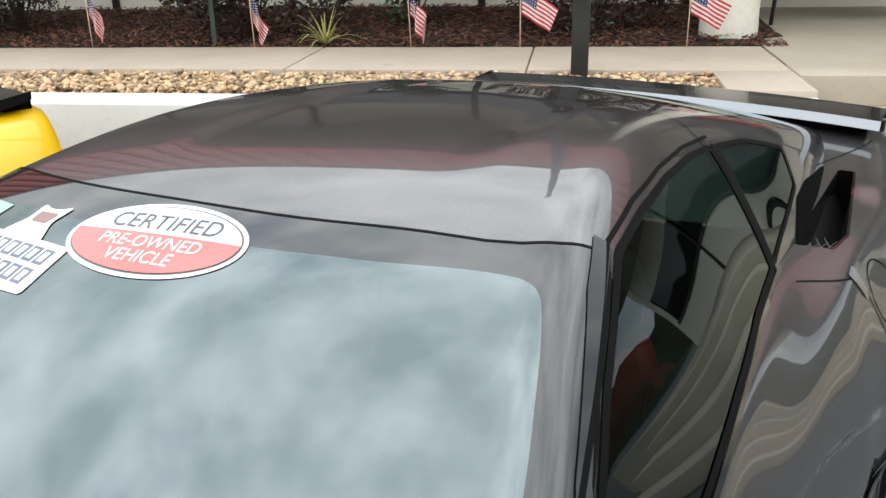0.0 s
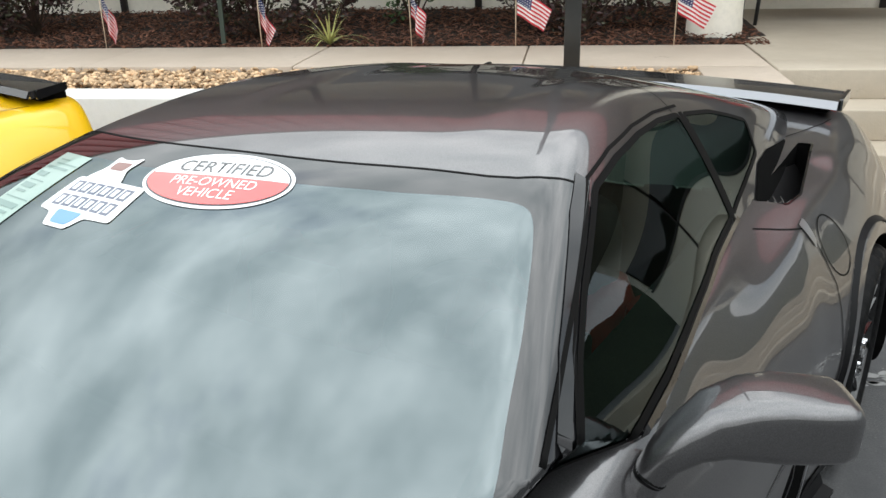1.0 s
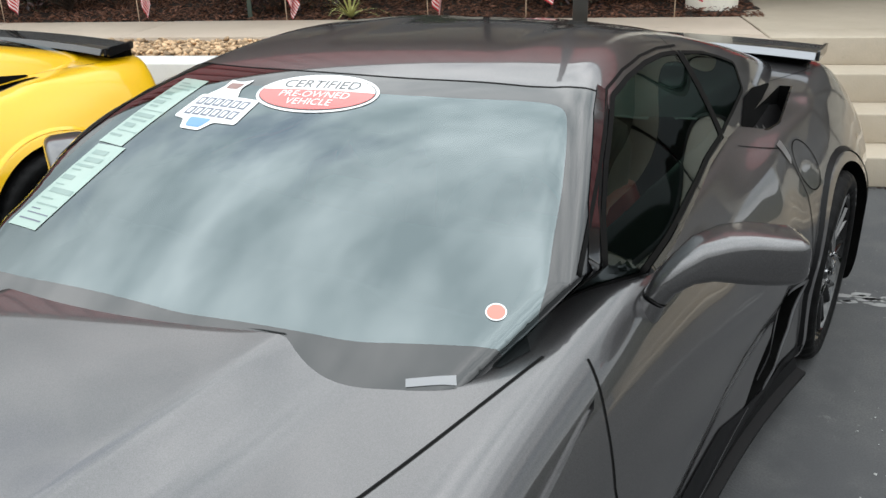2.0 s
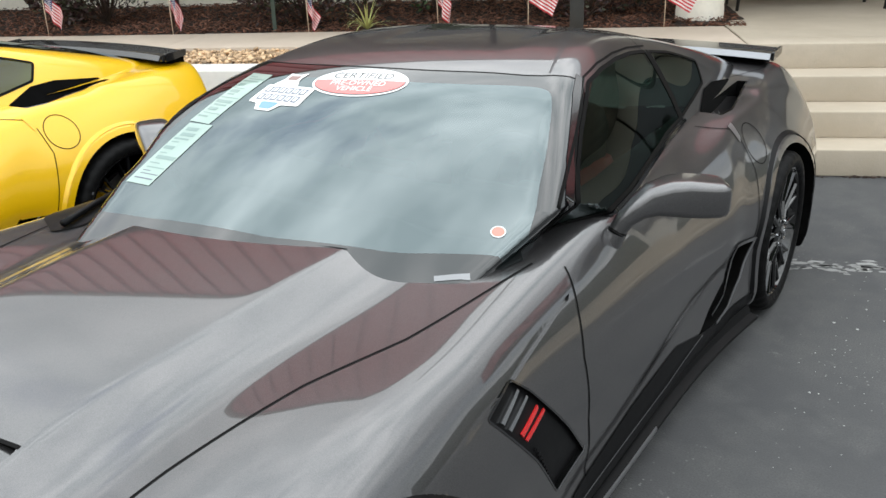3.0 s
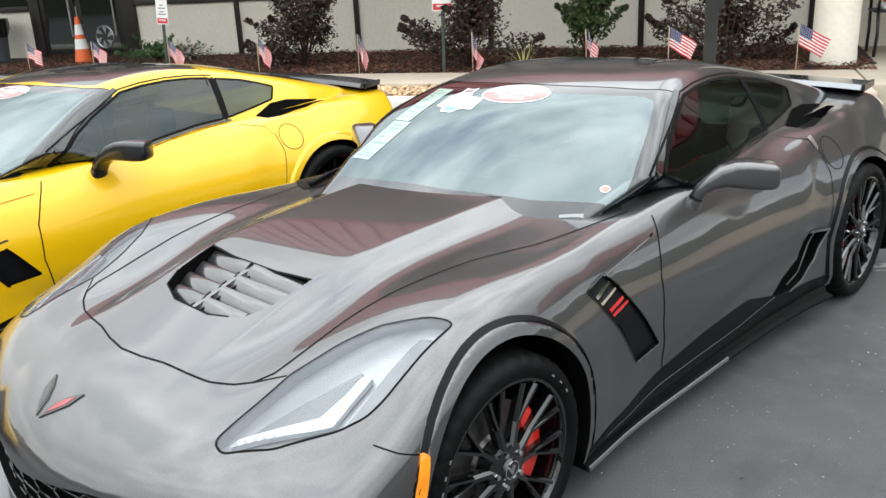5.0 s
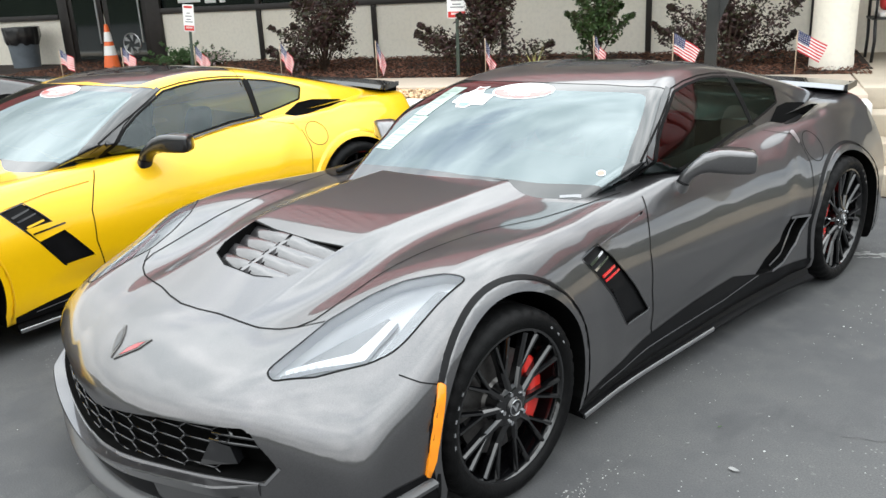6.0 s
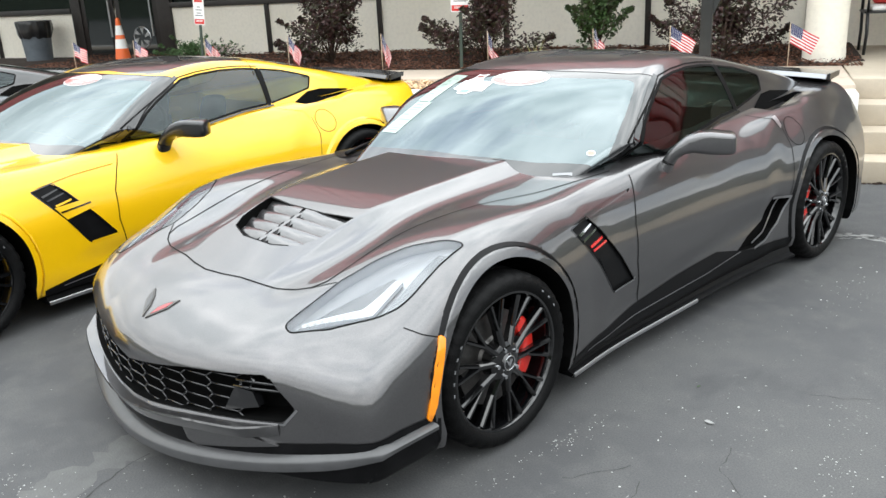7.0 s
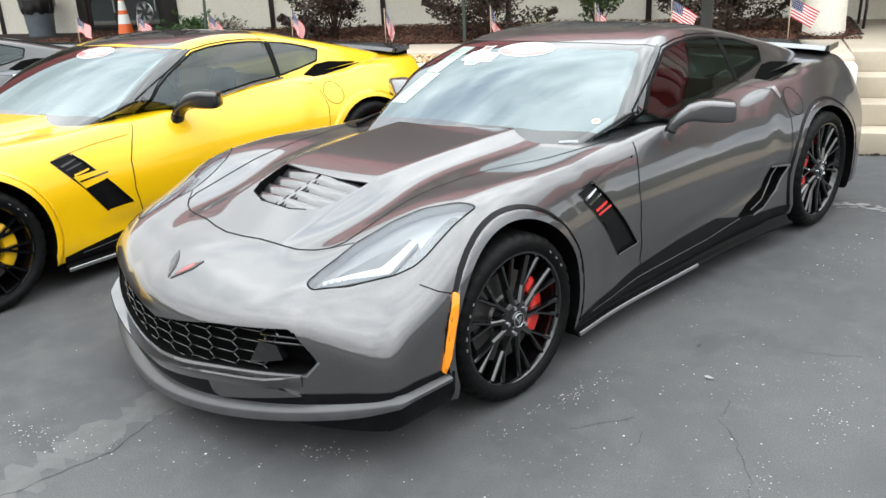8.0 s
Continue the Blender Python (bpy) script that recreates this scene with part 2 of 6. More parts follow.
def prism(outline, lo, hi, axis="z", bm=None, bevel=0.0):
    """A solid from a 2D outline, pushed along an axis. axis z: (x, y); x: (y, z); y: (x, z)."""
    b = bmesh.new()
    def at(p, h):
        return {"z": (p[0], p[1], h), "x": (h, p[0], p[1]), "y": (p[0], h, p[1])}[axis]
    a = [b.verts.new(at(p, lo)) for p in outline]
    c = [b.verts.new(at(p, hi)) for p in outline]
    n = len(outline)
    b.faces.new(a[::-1]); b.faces.new(c)
    for i in range(n):
        b.faces.new((a[i], a[(i + 1) % n], c[(i + 1) % n], c[i]))
    bmesh.ops.recalc_face_normals(b, faces=b.faces[:])
    if bevel:
        bmesh.ops.bevel(b, geom=b.edges[:], offset=bevel, segments=2, affect="EDGES", profile=0.5)
        soft(b, 40)
    return add_to(bm, b)


def rounded(pts, r=0.02, n=5):
    """A closed outline with its corners rounded."""
    out = []
    k = len(pts)
    for i in range(k):
        p, a, b = Vector(pts[i]), Vector(pts[i - 1]), Vector(pts[(i + 1) % k])
        da, db = (a - p), (b - p)
        ra, rb = min(r, da.length * 0.45), min(r, db.length * 0.45)
        s, e = p + da.normalized() * ra, p + db.normalized() * rb
        for j in range(n + 1):
            t = j / n
            out.append(tuple((1 - t) ** 2 * s + 2 * t * (1 - t) * p + t * t * e))
    return out


def curve(*knots):
    """A natural cubic spline through (x, y) knots; straight outside them."""
    x, y = np.array([k[0] for k in knots], float), np.array([k[1] for k in knots], float)
    n, h = len(x), np.diff(x)
    A, r = np.eye(n), np.zeros(n)
    for i in range(1, n - 1):
        A[i, i - 1], A[i, i], A[i, i + 1] = h[i - 1], 2 * (h[i - 1] + h[i]), h[i]
        r[i] = 6 * ((y[i + 1] - y[i]) / h[i] - (y[i] - y[i - 1]) / h[i - 1])
    c = np.linalg.solve(A, r)
    def f(t):
        t = np.asarray(t, float)
        tc = np.clip(t, x[0], x[-1])
        i = np.clip(np.searchsorted(x, tc) - 1, 0, n - 2)
        a, b = x[i + 1] - tc, tc - x[i]
        s = c[i] * a ** 3 / (6 * h[i]) + c[i + 1] * b ** 3 / (6 * h[i]) + (y[i] / h[i] - c[i] * h[i] / 6) * a + (y[i + 1] / h[i] - c[i + 1] * h[i] / 6) * b
        s0 = (y[1] - y[0]) / h[0] - h[0] * (2 * c[0] + c[1]) / 6
        s1 = (y[-1] - y[-2]) / h[-1] + h[-1] * (2 * c[-1] + c[-2]) / 6
        return s + np.where(t < x[0], (t - x[0]) * s0, 0) + np.where(t > x[-1], (t - x[-1]) * s1, 0)
    return f


def step(a, b, t):
    t = np.clip((t - a) / (b - a), 0, 1)
    return t * t * t * (t * (6 * t - 15) + 10)


def smax(a, b, k):
    h = np.maximum(k - np.abs(a - b), 0) / k
    return np.maximum(a, b) + h * h * h * k / 6

# ---------------------------------------------------------------- the car's shape
# local axes: nose towards -y, driver's side +x, wheels on z = 0
AXLE_F, AXLE_R, WHEEL_F, WHEEL_R = -1.355, 1.355, 0.327, 0.340
deck = curve((-2.42, 0.40), (-2.33, 0.468), (-2.24, 0.538), (-2.15, 0.592), (-2.02, 0.640), (-1.9, 0.668), (-1.7, 0.722), (-1.5, 0.782), (-1.2, 0.825), (-0.76, 0.857), (-0.3, 0.87), (0.5, 0.87), (1.2, 0.89), (1.7, 0.93), (2.05, 0.945), (2.2, 0.93))
fender = curve((-2.42, 0.40), (-2.2, 0.585), (-2.05, 0.645), (-1.9, 0.690), (-1.7, 0.747), (-1.45, 0.790), (-1.2, 0.808), (-0.9, 0.805), (-0.5, 0.820), (-0.2, 0.838), (0.3, 0.868), (0.83, 0.900), (1.2, 0.915), (1.5, 0.925), (1.9, 0.935), (2.2, 0.92))
crest = curve((-2.2, 0.62), (-1.7, 0.72), (-1.4, 0.76), (-1.0, 0.75), (-0.5, 0.74), (0.0, 0.74), (0.8, 0.72), (1.3, 0.76), (1.7, 0.76), (2.1, 0.68))
half_width = curve((-2.3, 0.955), (-2.0, 0.972), (-1.75, 0.978), (-1.35, 0.975), (-1.0, 0.945), (-0.7, 0.905), (-0.3, 0.89), (0.1, 0.885), (0.5, 0.89), (0.8, 0.915), (1.1, 0.955), (1.4, 0.983), (1.75, 0.970), (2.05, 0.92), (2.2, 0.88))
bulge = curve((-2.1, 0.0), (-1.9, 0.010), (-1.6, 0.03), (-1.2, 0.038), (-0.8, 0.045), (-0.4, 0.03), (0.2, 0.0), (2.2, 0.0))
shoulder = curve((-0.6, 0.755), (-0.1, 0.775), (0.2, 0.79), (0.55, 0.812), (0.97, 0.868), (1.3, 0.892), (1.8, 0.90))
sill_line = curve((-0.6, 0.815), (-0.12, 0.832), (0.1, 0.847), (0.32, 0.876), (0.55, 0.899), (0.8, 0.908), (1.3, 0.925), (1.8, 0.935))
canopy = curve((-0.95, 0.765), (-0.76, 0.858), (-0.5, 0.984), (-0.25, 1.096), (0.0, 1.181), (0.2, 1.220), (0.45, 1.240), (0.75, 1.226), (1.1, 1.165), (1.5, 1.075), (1.9, 0.975), (2.1, 0.92))
belt = curve((-0.9, 0.80), (-0.36, 0.768), (0.0, 0.752), (0.4, 0.737), (0.84, 0.697), (1.1, 0.69), (1.5, 0.66), (1.9, 0.60))


def body_field(x, y, z):
    a = np.sqrt(x * x + 1e-4)
    nose = 1 - step(-1.95, -1.35, y)
    yt = y - 0.30 * x * x * nose
    zc, zf, xc = deck(yt), fender(yt), crest(y)
    ridge = 0.30 + 0.02 * step(-1.6, -0.8, y)
    s = (a - ridge) / 0.20
    s = np.minimum(0.5 * (s + np.sqrt(s * s + 0.0025)), 1.0)
    top = zc - bulge(y) * (1 - (1 - s) ** 2)
    t2 = step(0.42, 1.0, a / np.maximum(xc, 0.3) * 0.98)
    top = top * (1 - t2) + zf * t2 - 1.3 * np.maximum(a - xc, 0) ** 2
    f_top = z - top
    w = half_width(y)
    side = w - np.maximum(z - 0.47, 0) ** 2 - 1.6 * np.maximum(0.26 - z, 0) ** 2
    # hollow door flank with a line that rises to the rear wheel
    line = 0.40 + 0.14 * step(-0.7, 1.1, y)
    side = side - 0.020 * np.exp(-((z - line + 0.13) / 0.07) ** 2) * step(-0.9, -0.4, y) * (1 - step(0.75, 1.05, y))
    for ay, ar in ((AXLE_F, 0.412), (AXLE_R, 0.418)):
        d = np.sqrt((y - ay) ** 2 + (z - 0.335) ** 2)
        side = side - 0.010 * step(ar - 0.012, ar + 0.004, d) * (1 - step(ar + 0.10, ar + 0.30, d))
    f_side = a - side
    front = -2.32 + 0.32 * x * x + 0.03 * x ** 8 + 0.5 * np.maximum(0.26 - z, 0) ** 2
    f_front = (front - y) * 0.9
    f_rear = y - (2.17 - 0.24 * x * x)
    # shoulder plane from the window line out to a crease that falls towards the front
    zs, zb = shoulder(y), sill_line(y)
    xs, xb = w - (zs - 0.47) ** 2, belt(y) - 0.60 * (zb - 0.85)
    firm = step(-0.5, 0.35, y) * (1 - step(1.25, 1.8, y))
    run, drop = xs - xb, zb - zs
    f_shoulder = (drop * (a - xs) + run * (z - zs)) / np.sqrt(run * run + drop * drop) - 0.15 * (1 - firm)
    f = smax(smax(f_top, f_shoulder, 0.03), f_side, 0.11 - 0.085 * firm)
    f = smax(f, f_front, 0.09)
    f = smax(f, f_rear, 0.08)
    f = smax(f, 0.15 - z, 0.03)
    # cabin
    cab = np.maximum.reduce([a - 0.60, -0.45 - y + 0.25 * x * x, y - 1.0, 0.30 - z])
    return np.maximum(f, -cab)


def canopy_field(x, y, z):
    a = np.sqrt(x * x + 1e-4)
    w = 1 - step(0.1, 0.95, y)
    top = canopy(y - (0.198 * x + 0.165 * x * x) * w) - (0.06 + 0.10 * (1 - w)) * x * x
    side = belt(y) - 0.60 * (z - 0.85) - 0.6 * np.maximum(z - 0.95, 0) ** 2 + step(0.0, 0.4, -x) * (0.205 * step(0.88, 1.10, z) - 0.17) * (1 - step(0.1, 0.95, y))
    # below the windows the skin draws in under the fender line
    foot = 1 - step(-0.32, 0.02, y - 0.2 * (x - 0.6))
    side = side - 1.4 * np.maximum(0.915 * foot + (sill_line(y) - 0.012) * (1 - foot) - z, 0) * (1 - step(0.8, 1.0, y))
    # wide shallow trough along the roof
    top = top - 0.010 * (1 - step(0.20, 0.33, a)) * step(0.06, 0.45, y - 0.198 * x - 0.15 * x * x) * (1 - step(0.75, 1.1, y))
    f = smax((z - top) * 0.9, (a - side) * 0.86, 0.07)
    return smax(smax(f, 0.70 - z, 0.06), y - 2.0, 0.05)


def gradient(field, p, e=5e-4):
    g = np.empty_like(p)
    for i in range(3):
        d = np.zeros(3); d[i] = e
        g[:, i] = (field(*(p + d).T) - field(*(p - d).T)) / (2 * e)
    return g


def skin(field, lo, hi, h):
    """A quad mesh of the surface field = 0."""
    n = [int(round((b - a) / h)) + 1 for a, b in zip(lo, hi)]
    ax = [np.linspace(a, b, k) for a, b, k in zip(lo, hi, n)]
    v = field(*np.meshgrid(*ax, indexing="ij"))
    inside = v < 0
    total, weight = np.zeros([k - 1 for k in n] + [3]), np.zeros([k - 1 for k in n])
    crossings = []
    for d in range(3):
        s0 = tuple(slice(0, -1) if i == d else slice(None) for i in range(3))
        s1 = tuple(slice(1, None) if i == d else slice(None) for i in range(3))
        idx = np.argwhere(inside[s0] != inside[s1])
        a, b = v[s0][tuple(idx.T)], v[s1][tuple(idx.T)]
        pos = np.stack([ax[i][idx[:, i]] for i in range(3)], 1)
        pos[:, d] += a / (a - b) * h
        crossings.append((d, idx, a < 0))
        o1, o2 = [i for i in range(3) if i != d]
        for i in (0, 1):
            for j in (0, 1):
                c = idx.copy(); c[:, o1] -= i; c[:, o2] -= j
                ok = np.all((c >= 0) & (c < np.array(n) - 1), axis=1)
                np.add.at(total, tuple(c[ok].T), pos[ok]); np.add.at(weight, tuple(c[ok].T), 1)
    cells = np.argwhere(weight > 0)
    index = -np.ones(weight.shape, int); index[tuple(cells.T)] = np.arange(len(cells))
    pts = total[tuple(cells.T)] / weight[tuple(cells.T)][:, None]
    for _ in range(3):
        g = gradient(field, pts)
        s = field(*pts.T)[:, None] * g / np.maximum((g * g).sum(1), 0.2)[:, None]
        pts = pts - np.clip(s, -h / 2, h / 2)
    quads = []
    for d, idx, out in crossings:
        o1, o2 = (d + 1) % 3, (d + 2) % 3
        q = []
        for i, j in ((0, 0), (1, 0), (1, 1), (0, 1)):
            c = idx.copy(); c[:, o1] -= i; c[:, o2] -= j
            q.append(c)
        ok = np.all([np.all((c >= 0) & (c < np.array(n) - 1), axis=1) for c in q], axis=0)
        f = np.stack([index[tuple(c[ok].T)] for c in q], 1)
        f[~out[ok]] = f[~out[ok]][:, ::-1]
        quads.append(f)
    return pts, np.concatenate(quads)


def cut(me, cutters, op="DIFFERENCE"):
    """Boolean of a mesh with each cutter (a bmesh or mesh) in turn. Returns a new mesh."""
    for c in cutters:
        if isinstance(c, bmesh.types.BMesh):
            cm = bpy.data.meshes.new("cutter")
            c.to_mesh(cm)
            c.free()
        else:
            cm = c
        a, b = new("tmp_a", me), new("tmp_b", cm)
        md = a.modifiers.new("b", "BOOLEAN")
        md.operation, md.object, md.solver = op, b, "MANIFOLD"
        me = bpy.data.meshes.new_from_object(a.evaluated_get(bpy.context.evaluated_depsgraph_get()))
        bpy.data.objects.remove(a); bpy.data.objects.remove(b)
    return me


def one_sheet(me, field):
    """Only the outer face of a thin shell."""
    b = bmesh.new(); b.from_mesh(me)
    c = np.array([tuple(f.calc_center_median()) for f in b.faces])
    g = gradient(field, c)
    n = np.array([tuple(f.normal) for f in b.faces])
    g /= np.maximum(np.linalg.norm(g, axis=1), 1e-9)[:, None]
    bmesh.ops.delete(b, geom=[f for f, d in zip(list(b.faces), (g * n).sum(1)) if d < 0.3], context="FACES")
    b.to_mesh(me); b.free()
    return me


def polish(me, field):
    """Smooth shading with the true surface normals on the skin; flat where cut."""
    me.shade_smooth()
    p = np.empty(len(me.vertices) * 3); me.vertices.foreach_get("co", p); p = p.reshape(-1, 3)
    g = gradient(field, p); g /= np.maximum(np.linalg.norm(g, axis=1), 1e-9)[:, None]
    on = np.abs(field(*p.T)) < 0.006
    fn = np.empty(len(me.polygons) * 3); me.polygons.foreach_get("normal", fn); fn = fn.reshape(-1, 3)
    lv = np.empty(len(me.loops), int); me.loops.foreach_get("vertex_index", lv)
    ls = np.empty(len(me.polygons), int); me.polygons.foreach_get("loop_total", ls)
    lf = np.repeat(np.arange(len(ls)), ls)
    d = (g[lv] * fn[lf]).sum(1)
    use = on[lv] & (np.abs(d) > 0.55)
    nn = np.where(use[:, None], g[lv] * np.sign(d)[:, None], fn[lf])
    me.normals_split_custom_set([tuple(v) for v in nn])
    return me


from mathutils.bvhtree import BVHTree
from mathutils.geometry import delaunay_2d_cdt


class Surface:
    """A skin that outlines can be laid on."""
    def __init__(self, pts, quads, field):
        self.tree, self.field = BVHTree.FromPolygons(pts.tolist(), quads.tolist()), field

    def lay(self, rays):
        """The first place met on the skin by each ray (start, way), and its normal."""
        q = []
        for p, way in rays:
            hit = self.tree.ray_cast(Vector(p), Vector(way))[0]
            q.append(hit if hit is not None else self.tree.find_nearest(Vector(p) + Vector(way) * 2.2)[0])
        q = np.array([tuple(v) for v in q])
        for _ in range(2):
            g = gradient(self.field, q)
            q = q - self.field(*q.T)[:, None] * g / np.maximum((g * g).sum(1), 0.2)[:, None]
        g /= np.linalg.norm(g, axis=1)[:, None]
        return [(Vector(a), Vector(b)) for a, b in zip(q, g)]


def on_view(view, p, far=3.0):
    """The start and way of a ray for a 2D point. view: top (x, y), side (y, z) or front (x, z)."""
    return {"top": ((p[0], p[1], far), (0, 0, -1)), "side": ((far, p[0], p[1]), (-1, 0, 0)), "far": ((-far, p[0], p[1]), (1, 0, 0)), "front": ((p[0], -far - 1, p[1]), (0, 1, 0))}[view]


def dense(outline, gap, closed=True):
    out = []
    n = len(outline)
    for i in range(n if closed else n - 1):
        a, b = Vector(outline[i]), Vector(outline[(i + 1) % n])
        k = max(1, int((b - a).length / gap))
        out += [tuple(a.lerp(b, j / k)) for j in range(k)]
    if not closed:
        out.append(tuple(outline[-1]))
    return out


def patch(surf, outline, view, up=0.001, down=None, gap=0.025):
    """A sheet laid on the skin inside an outline: raised by up, closed below at -down where down is given."""
    rim = dense(outline, gap)
    xs, ys = [p[0] for p in rim], [p[1] for p in rim]
    inner = []
    for i in range(int((max(xs) - min(xs)) / gap) + 1):
        for j in range(int((max(ys) - min(ys)) / gap) + 1):
            inner.append((min(xs) + (i + 0.5) * gap, min(ys) + (j + 0.5) * gap))
    def within(p):
        c = False
        for a, b in zip(rim, rim[1:] + rim[:1]):
            if (a[1] > p[1]) != (b[1] > p[1]) and p[0] < (b[0] - a[0]) * (p[1] - a[1]) / (b[1] - a[1]) + a[0]:
                c = not c
        return c
    inner = [p for p in inner if within(p) and min((p[0] - a) ** 2 + (p[1] - b) ** 2 for a, b in rim) > (gap * 0.4) ** 2]
    pts = [Vector(p) for p in rim + inner]
    n = len(rim)
    vs, _, fs, *_ = delaunay_2d_cdt(pts, [(i, (i + 1) % n) for i in range(n)], [], 1, 1e-6)
    b = bmesh.new()
    tops, lows = [], []
    laid = surf.lay([on_view(view, v) for v in vs])
    for q, nrm in laid:
        tops.append(b.verts.new(q + nrm * up))
        if down is not None:
            lows.append(b.verts.new(q - nrm * down))
    count = {}
    for f in fs:
        b.faces.new([tops[i] for i in f])
        if down is not None:
            b.faces.new([lows[i] for i in reversed(f)])
        for i, j in zip(f, f[1:] + f[:1]):
            count[(i, j)] = 1
    if down is not None:
        for i, j in count:
            if (j, i) not in count:
                b.faces.new((tops[j], tops[i], lows[i], lows[j]))
    bmesh.ops.recalc_face_normals(b, faces=b.faces[:])
    if down is None:
        b.normal_update()
        if b.faces and b.faces[0].normal.dot(laid[fs[0][0]][1]) < 0:
            bmesh.ops.reverse_faces(b, faces=b.faces[:])
    return soft(b, 50)


def seam(surf, line, view, width=0.005, up=0.0012, gap=0.015, closed=False, bm=None):
    """A narrow strip that follows a line over the skin."""
    line = dense(line, gap, closed)
    q = surf.lay([on_view(view, p) for p in line])
    b = bmesh.new()
    rows = []
    n = len(q)
    for i, (p, nrm) in enumerate(q):
        j0, j1 = ((i - 1) % n, (i + 1) % n) if closed else (max(i - 1, 0), min(i + 1, n - 1))
        d = (q[j1][0] - q[j0][0]).normalized()
        s = d.cross(nrm).normalized() * width / 2
        rows.append((b.verts.new(p + s + nrm * up), b.verts.new(p - s + nrm * up)))
    for i in range(n if closed else n - 1):
        r0, r1 = rows[i], rows[(i + 1) % n]
        b.faces.new((r0[0], r1[0], r1[1], r0[1]))
    for f in b.faces:
        f.smooth = True
    return add_to(bm, b)


def both(outline):
    return outline, [(-x, y) for x, y in outline]


def mirrored(bm):
    """A copy of a bmesh on the other side."""
    b = bm.copy()
    b.transform(Matrix.Diagonal((-1, 1, 1, 1)))
    bmesh.ops.reverse_faces(b, faces=b.faces[:])
    return b


body_pts, body_quads = skin(body_field, (-1.04, -2.42, 0.08), (1.04, 2.276, 1.04), 0.016)
canopy_pts, canopy_quads = skin(canopy_field, (-0.96, -1.298, 0.66), (0.90, 2.081, 1.28), 0.0155)
BODY, CANOPY = Surface(body_pts, body_quads, body_field), Surface(canopy_pts, canopy_quads, canopy_field)

LAMP = rounded([(0.607, -2.045), (0.65, -2.054), (0.743, -1.974), (0.824, -1.843), (0.851, -1.775), (0.857, -1.721), (0.855, -1.633), (0.847, -1.537), (0.84, -1.46), (0.821, -1.459), (0.77, -1.486), (0.682, -1.572), (0.627, -1.674), (0.591, -1.801), (0.602, -1.922)], 0.02)
HOOD_VENT = rounded([(-0.272, -1.64), (-0.225, -1.715), (-0.10, -1.755), (0.10, -1.755), (0.225, -1.715), (0.272, -1.64), (0.287, -1.497), (0.12, -1.517), (-0.12, -1.517), (-0.287, -1.497)], 0.02)
FENDER_VENT = rounded([(-0.912, 0.700), (-0.79, 0.722), (-0.735, 0.672), (-0.60, 0.515), (-0.497, 0.385), (-0.665, 0.377), (-0.77, 0.53)], 0.010)
GROOVE = [(-0.895, 0.712), (-0.66, 0.742), (-0.425, 0.757), (-0.44, 0.748), (-0.60, 0.728), (-0.78, 0.712)]
INTAKE = rounded([(0.655, 0.95), (0.735, 1.01), (0.748, 1.10), (0.695, 1.50), (0.655, 1.50)], 0.012)
INTAKE_WALL = rounded([(0.975, 0.90), (1.12, 0.955), (1.25, 0.960), (1.5, 0.93), (1.5, 0.89), (0.97, 0.87)], 0.01)
GRILLE = rounded([(0, 0.41), (0.36, 0.468), (0.66, 0.498), (0.72, 0.448), (0.76, 0.40), (0.715, 0.348), (0.57, 0.335), (0.356, 0.315), (0.10, 0.278), (0, 0.270), (-0.10, 0.278), (-0.356, 0.315), (-0.57, 0.335), (-0.715, 0.348), (-0.76, 0.40), (-0.72, 0.448), (-0.66, 0.498), (-0.36, 0.468)], 0.015)
SILL_VENT = rounded([(0.43, 0.262), (0.535, 0.318), (0.69, 0.372), (0.765, 0.472), (0.935, 0.450), (0.825, 0.330), (0.70, 0.265), (0.60, 0.245)], 0.012)
HEADER = curve((-0.56, -0.040), (-0.42, -0.054), (-0.26, -0.053), (-0.06, -0.031), (0.15, 0.008), (0.345, 0.066), (0.46, 0.106), (0.53, 0.160), (0.56, 0.190))
WINDSHIELD = [(x, float(HEADER(x))) for x in np.linspace(-0.555, 0.547, 25)] + [(0.585, 0.07), (0.622, -0.04), (0.672, -0.20), (0.715, -0.345), (0.80, -1.1), (-0.85, -1.2), (-0.755, -0.70), (-0.70, -0.45), (-0.65, -0.28), (-0.60, -0.14)]
DOOR_GLASS = rounded([(-0.29, 0.840), (-0.12, 0.846), (0.10, 0.860), (0.32, 0.889), (0.55, 0.912), (0.757, 0.918), (0.792, 1.138), (0.66, 1.152), (0.50, 1.157), (0.34, 1.15), (0.205, 1.133), (-0.01, 1.037), (-0.12, 0.976)], 0.015)
QUARTER_GLASS = rounded([(0.786, 0.920), (0.826, 1.133), (0.99, 1.108), (1.10, 1.078), (1.20, 1.046), (1.145, 0.975), (0.96, 0.944)], 0.012)


def sym(half):
    """A closed outline from its right half, listed from the middle out and back to the middle."""
    return half + [(-x, y) for x, y in reversed(half) if abs(x) > 1e-6]


def slanted(outline):
    """A top-view outline with its passenger side drawn forward, as the header is."""
    return [(x, y + 0.396 * min(x, 0) * (1 - float(step(0.1, 0.95, np.array(y))))) for x, y in outline]


def far_side(outline):
    """A side-view outline as it lies on the passenger side."""
    return [(y - 0.22 * (1 - float(step(0.1, 0.95, np.array(y)))), z) for y, z in outline]


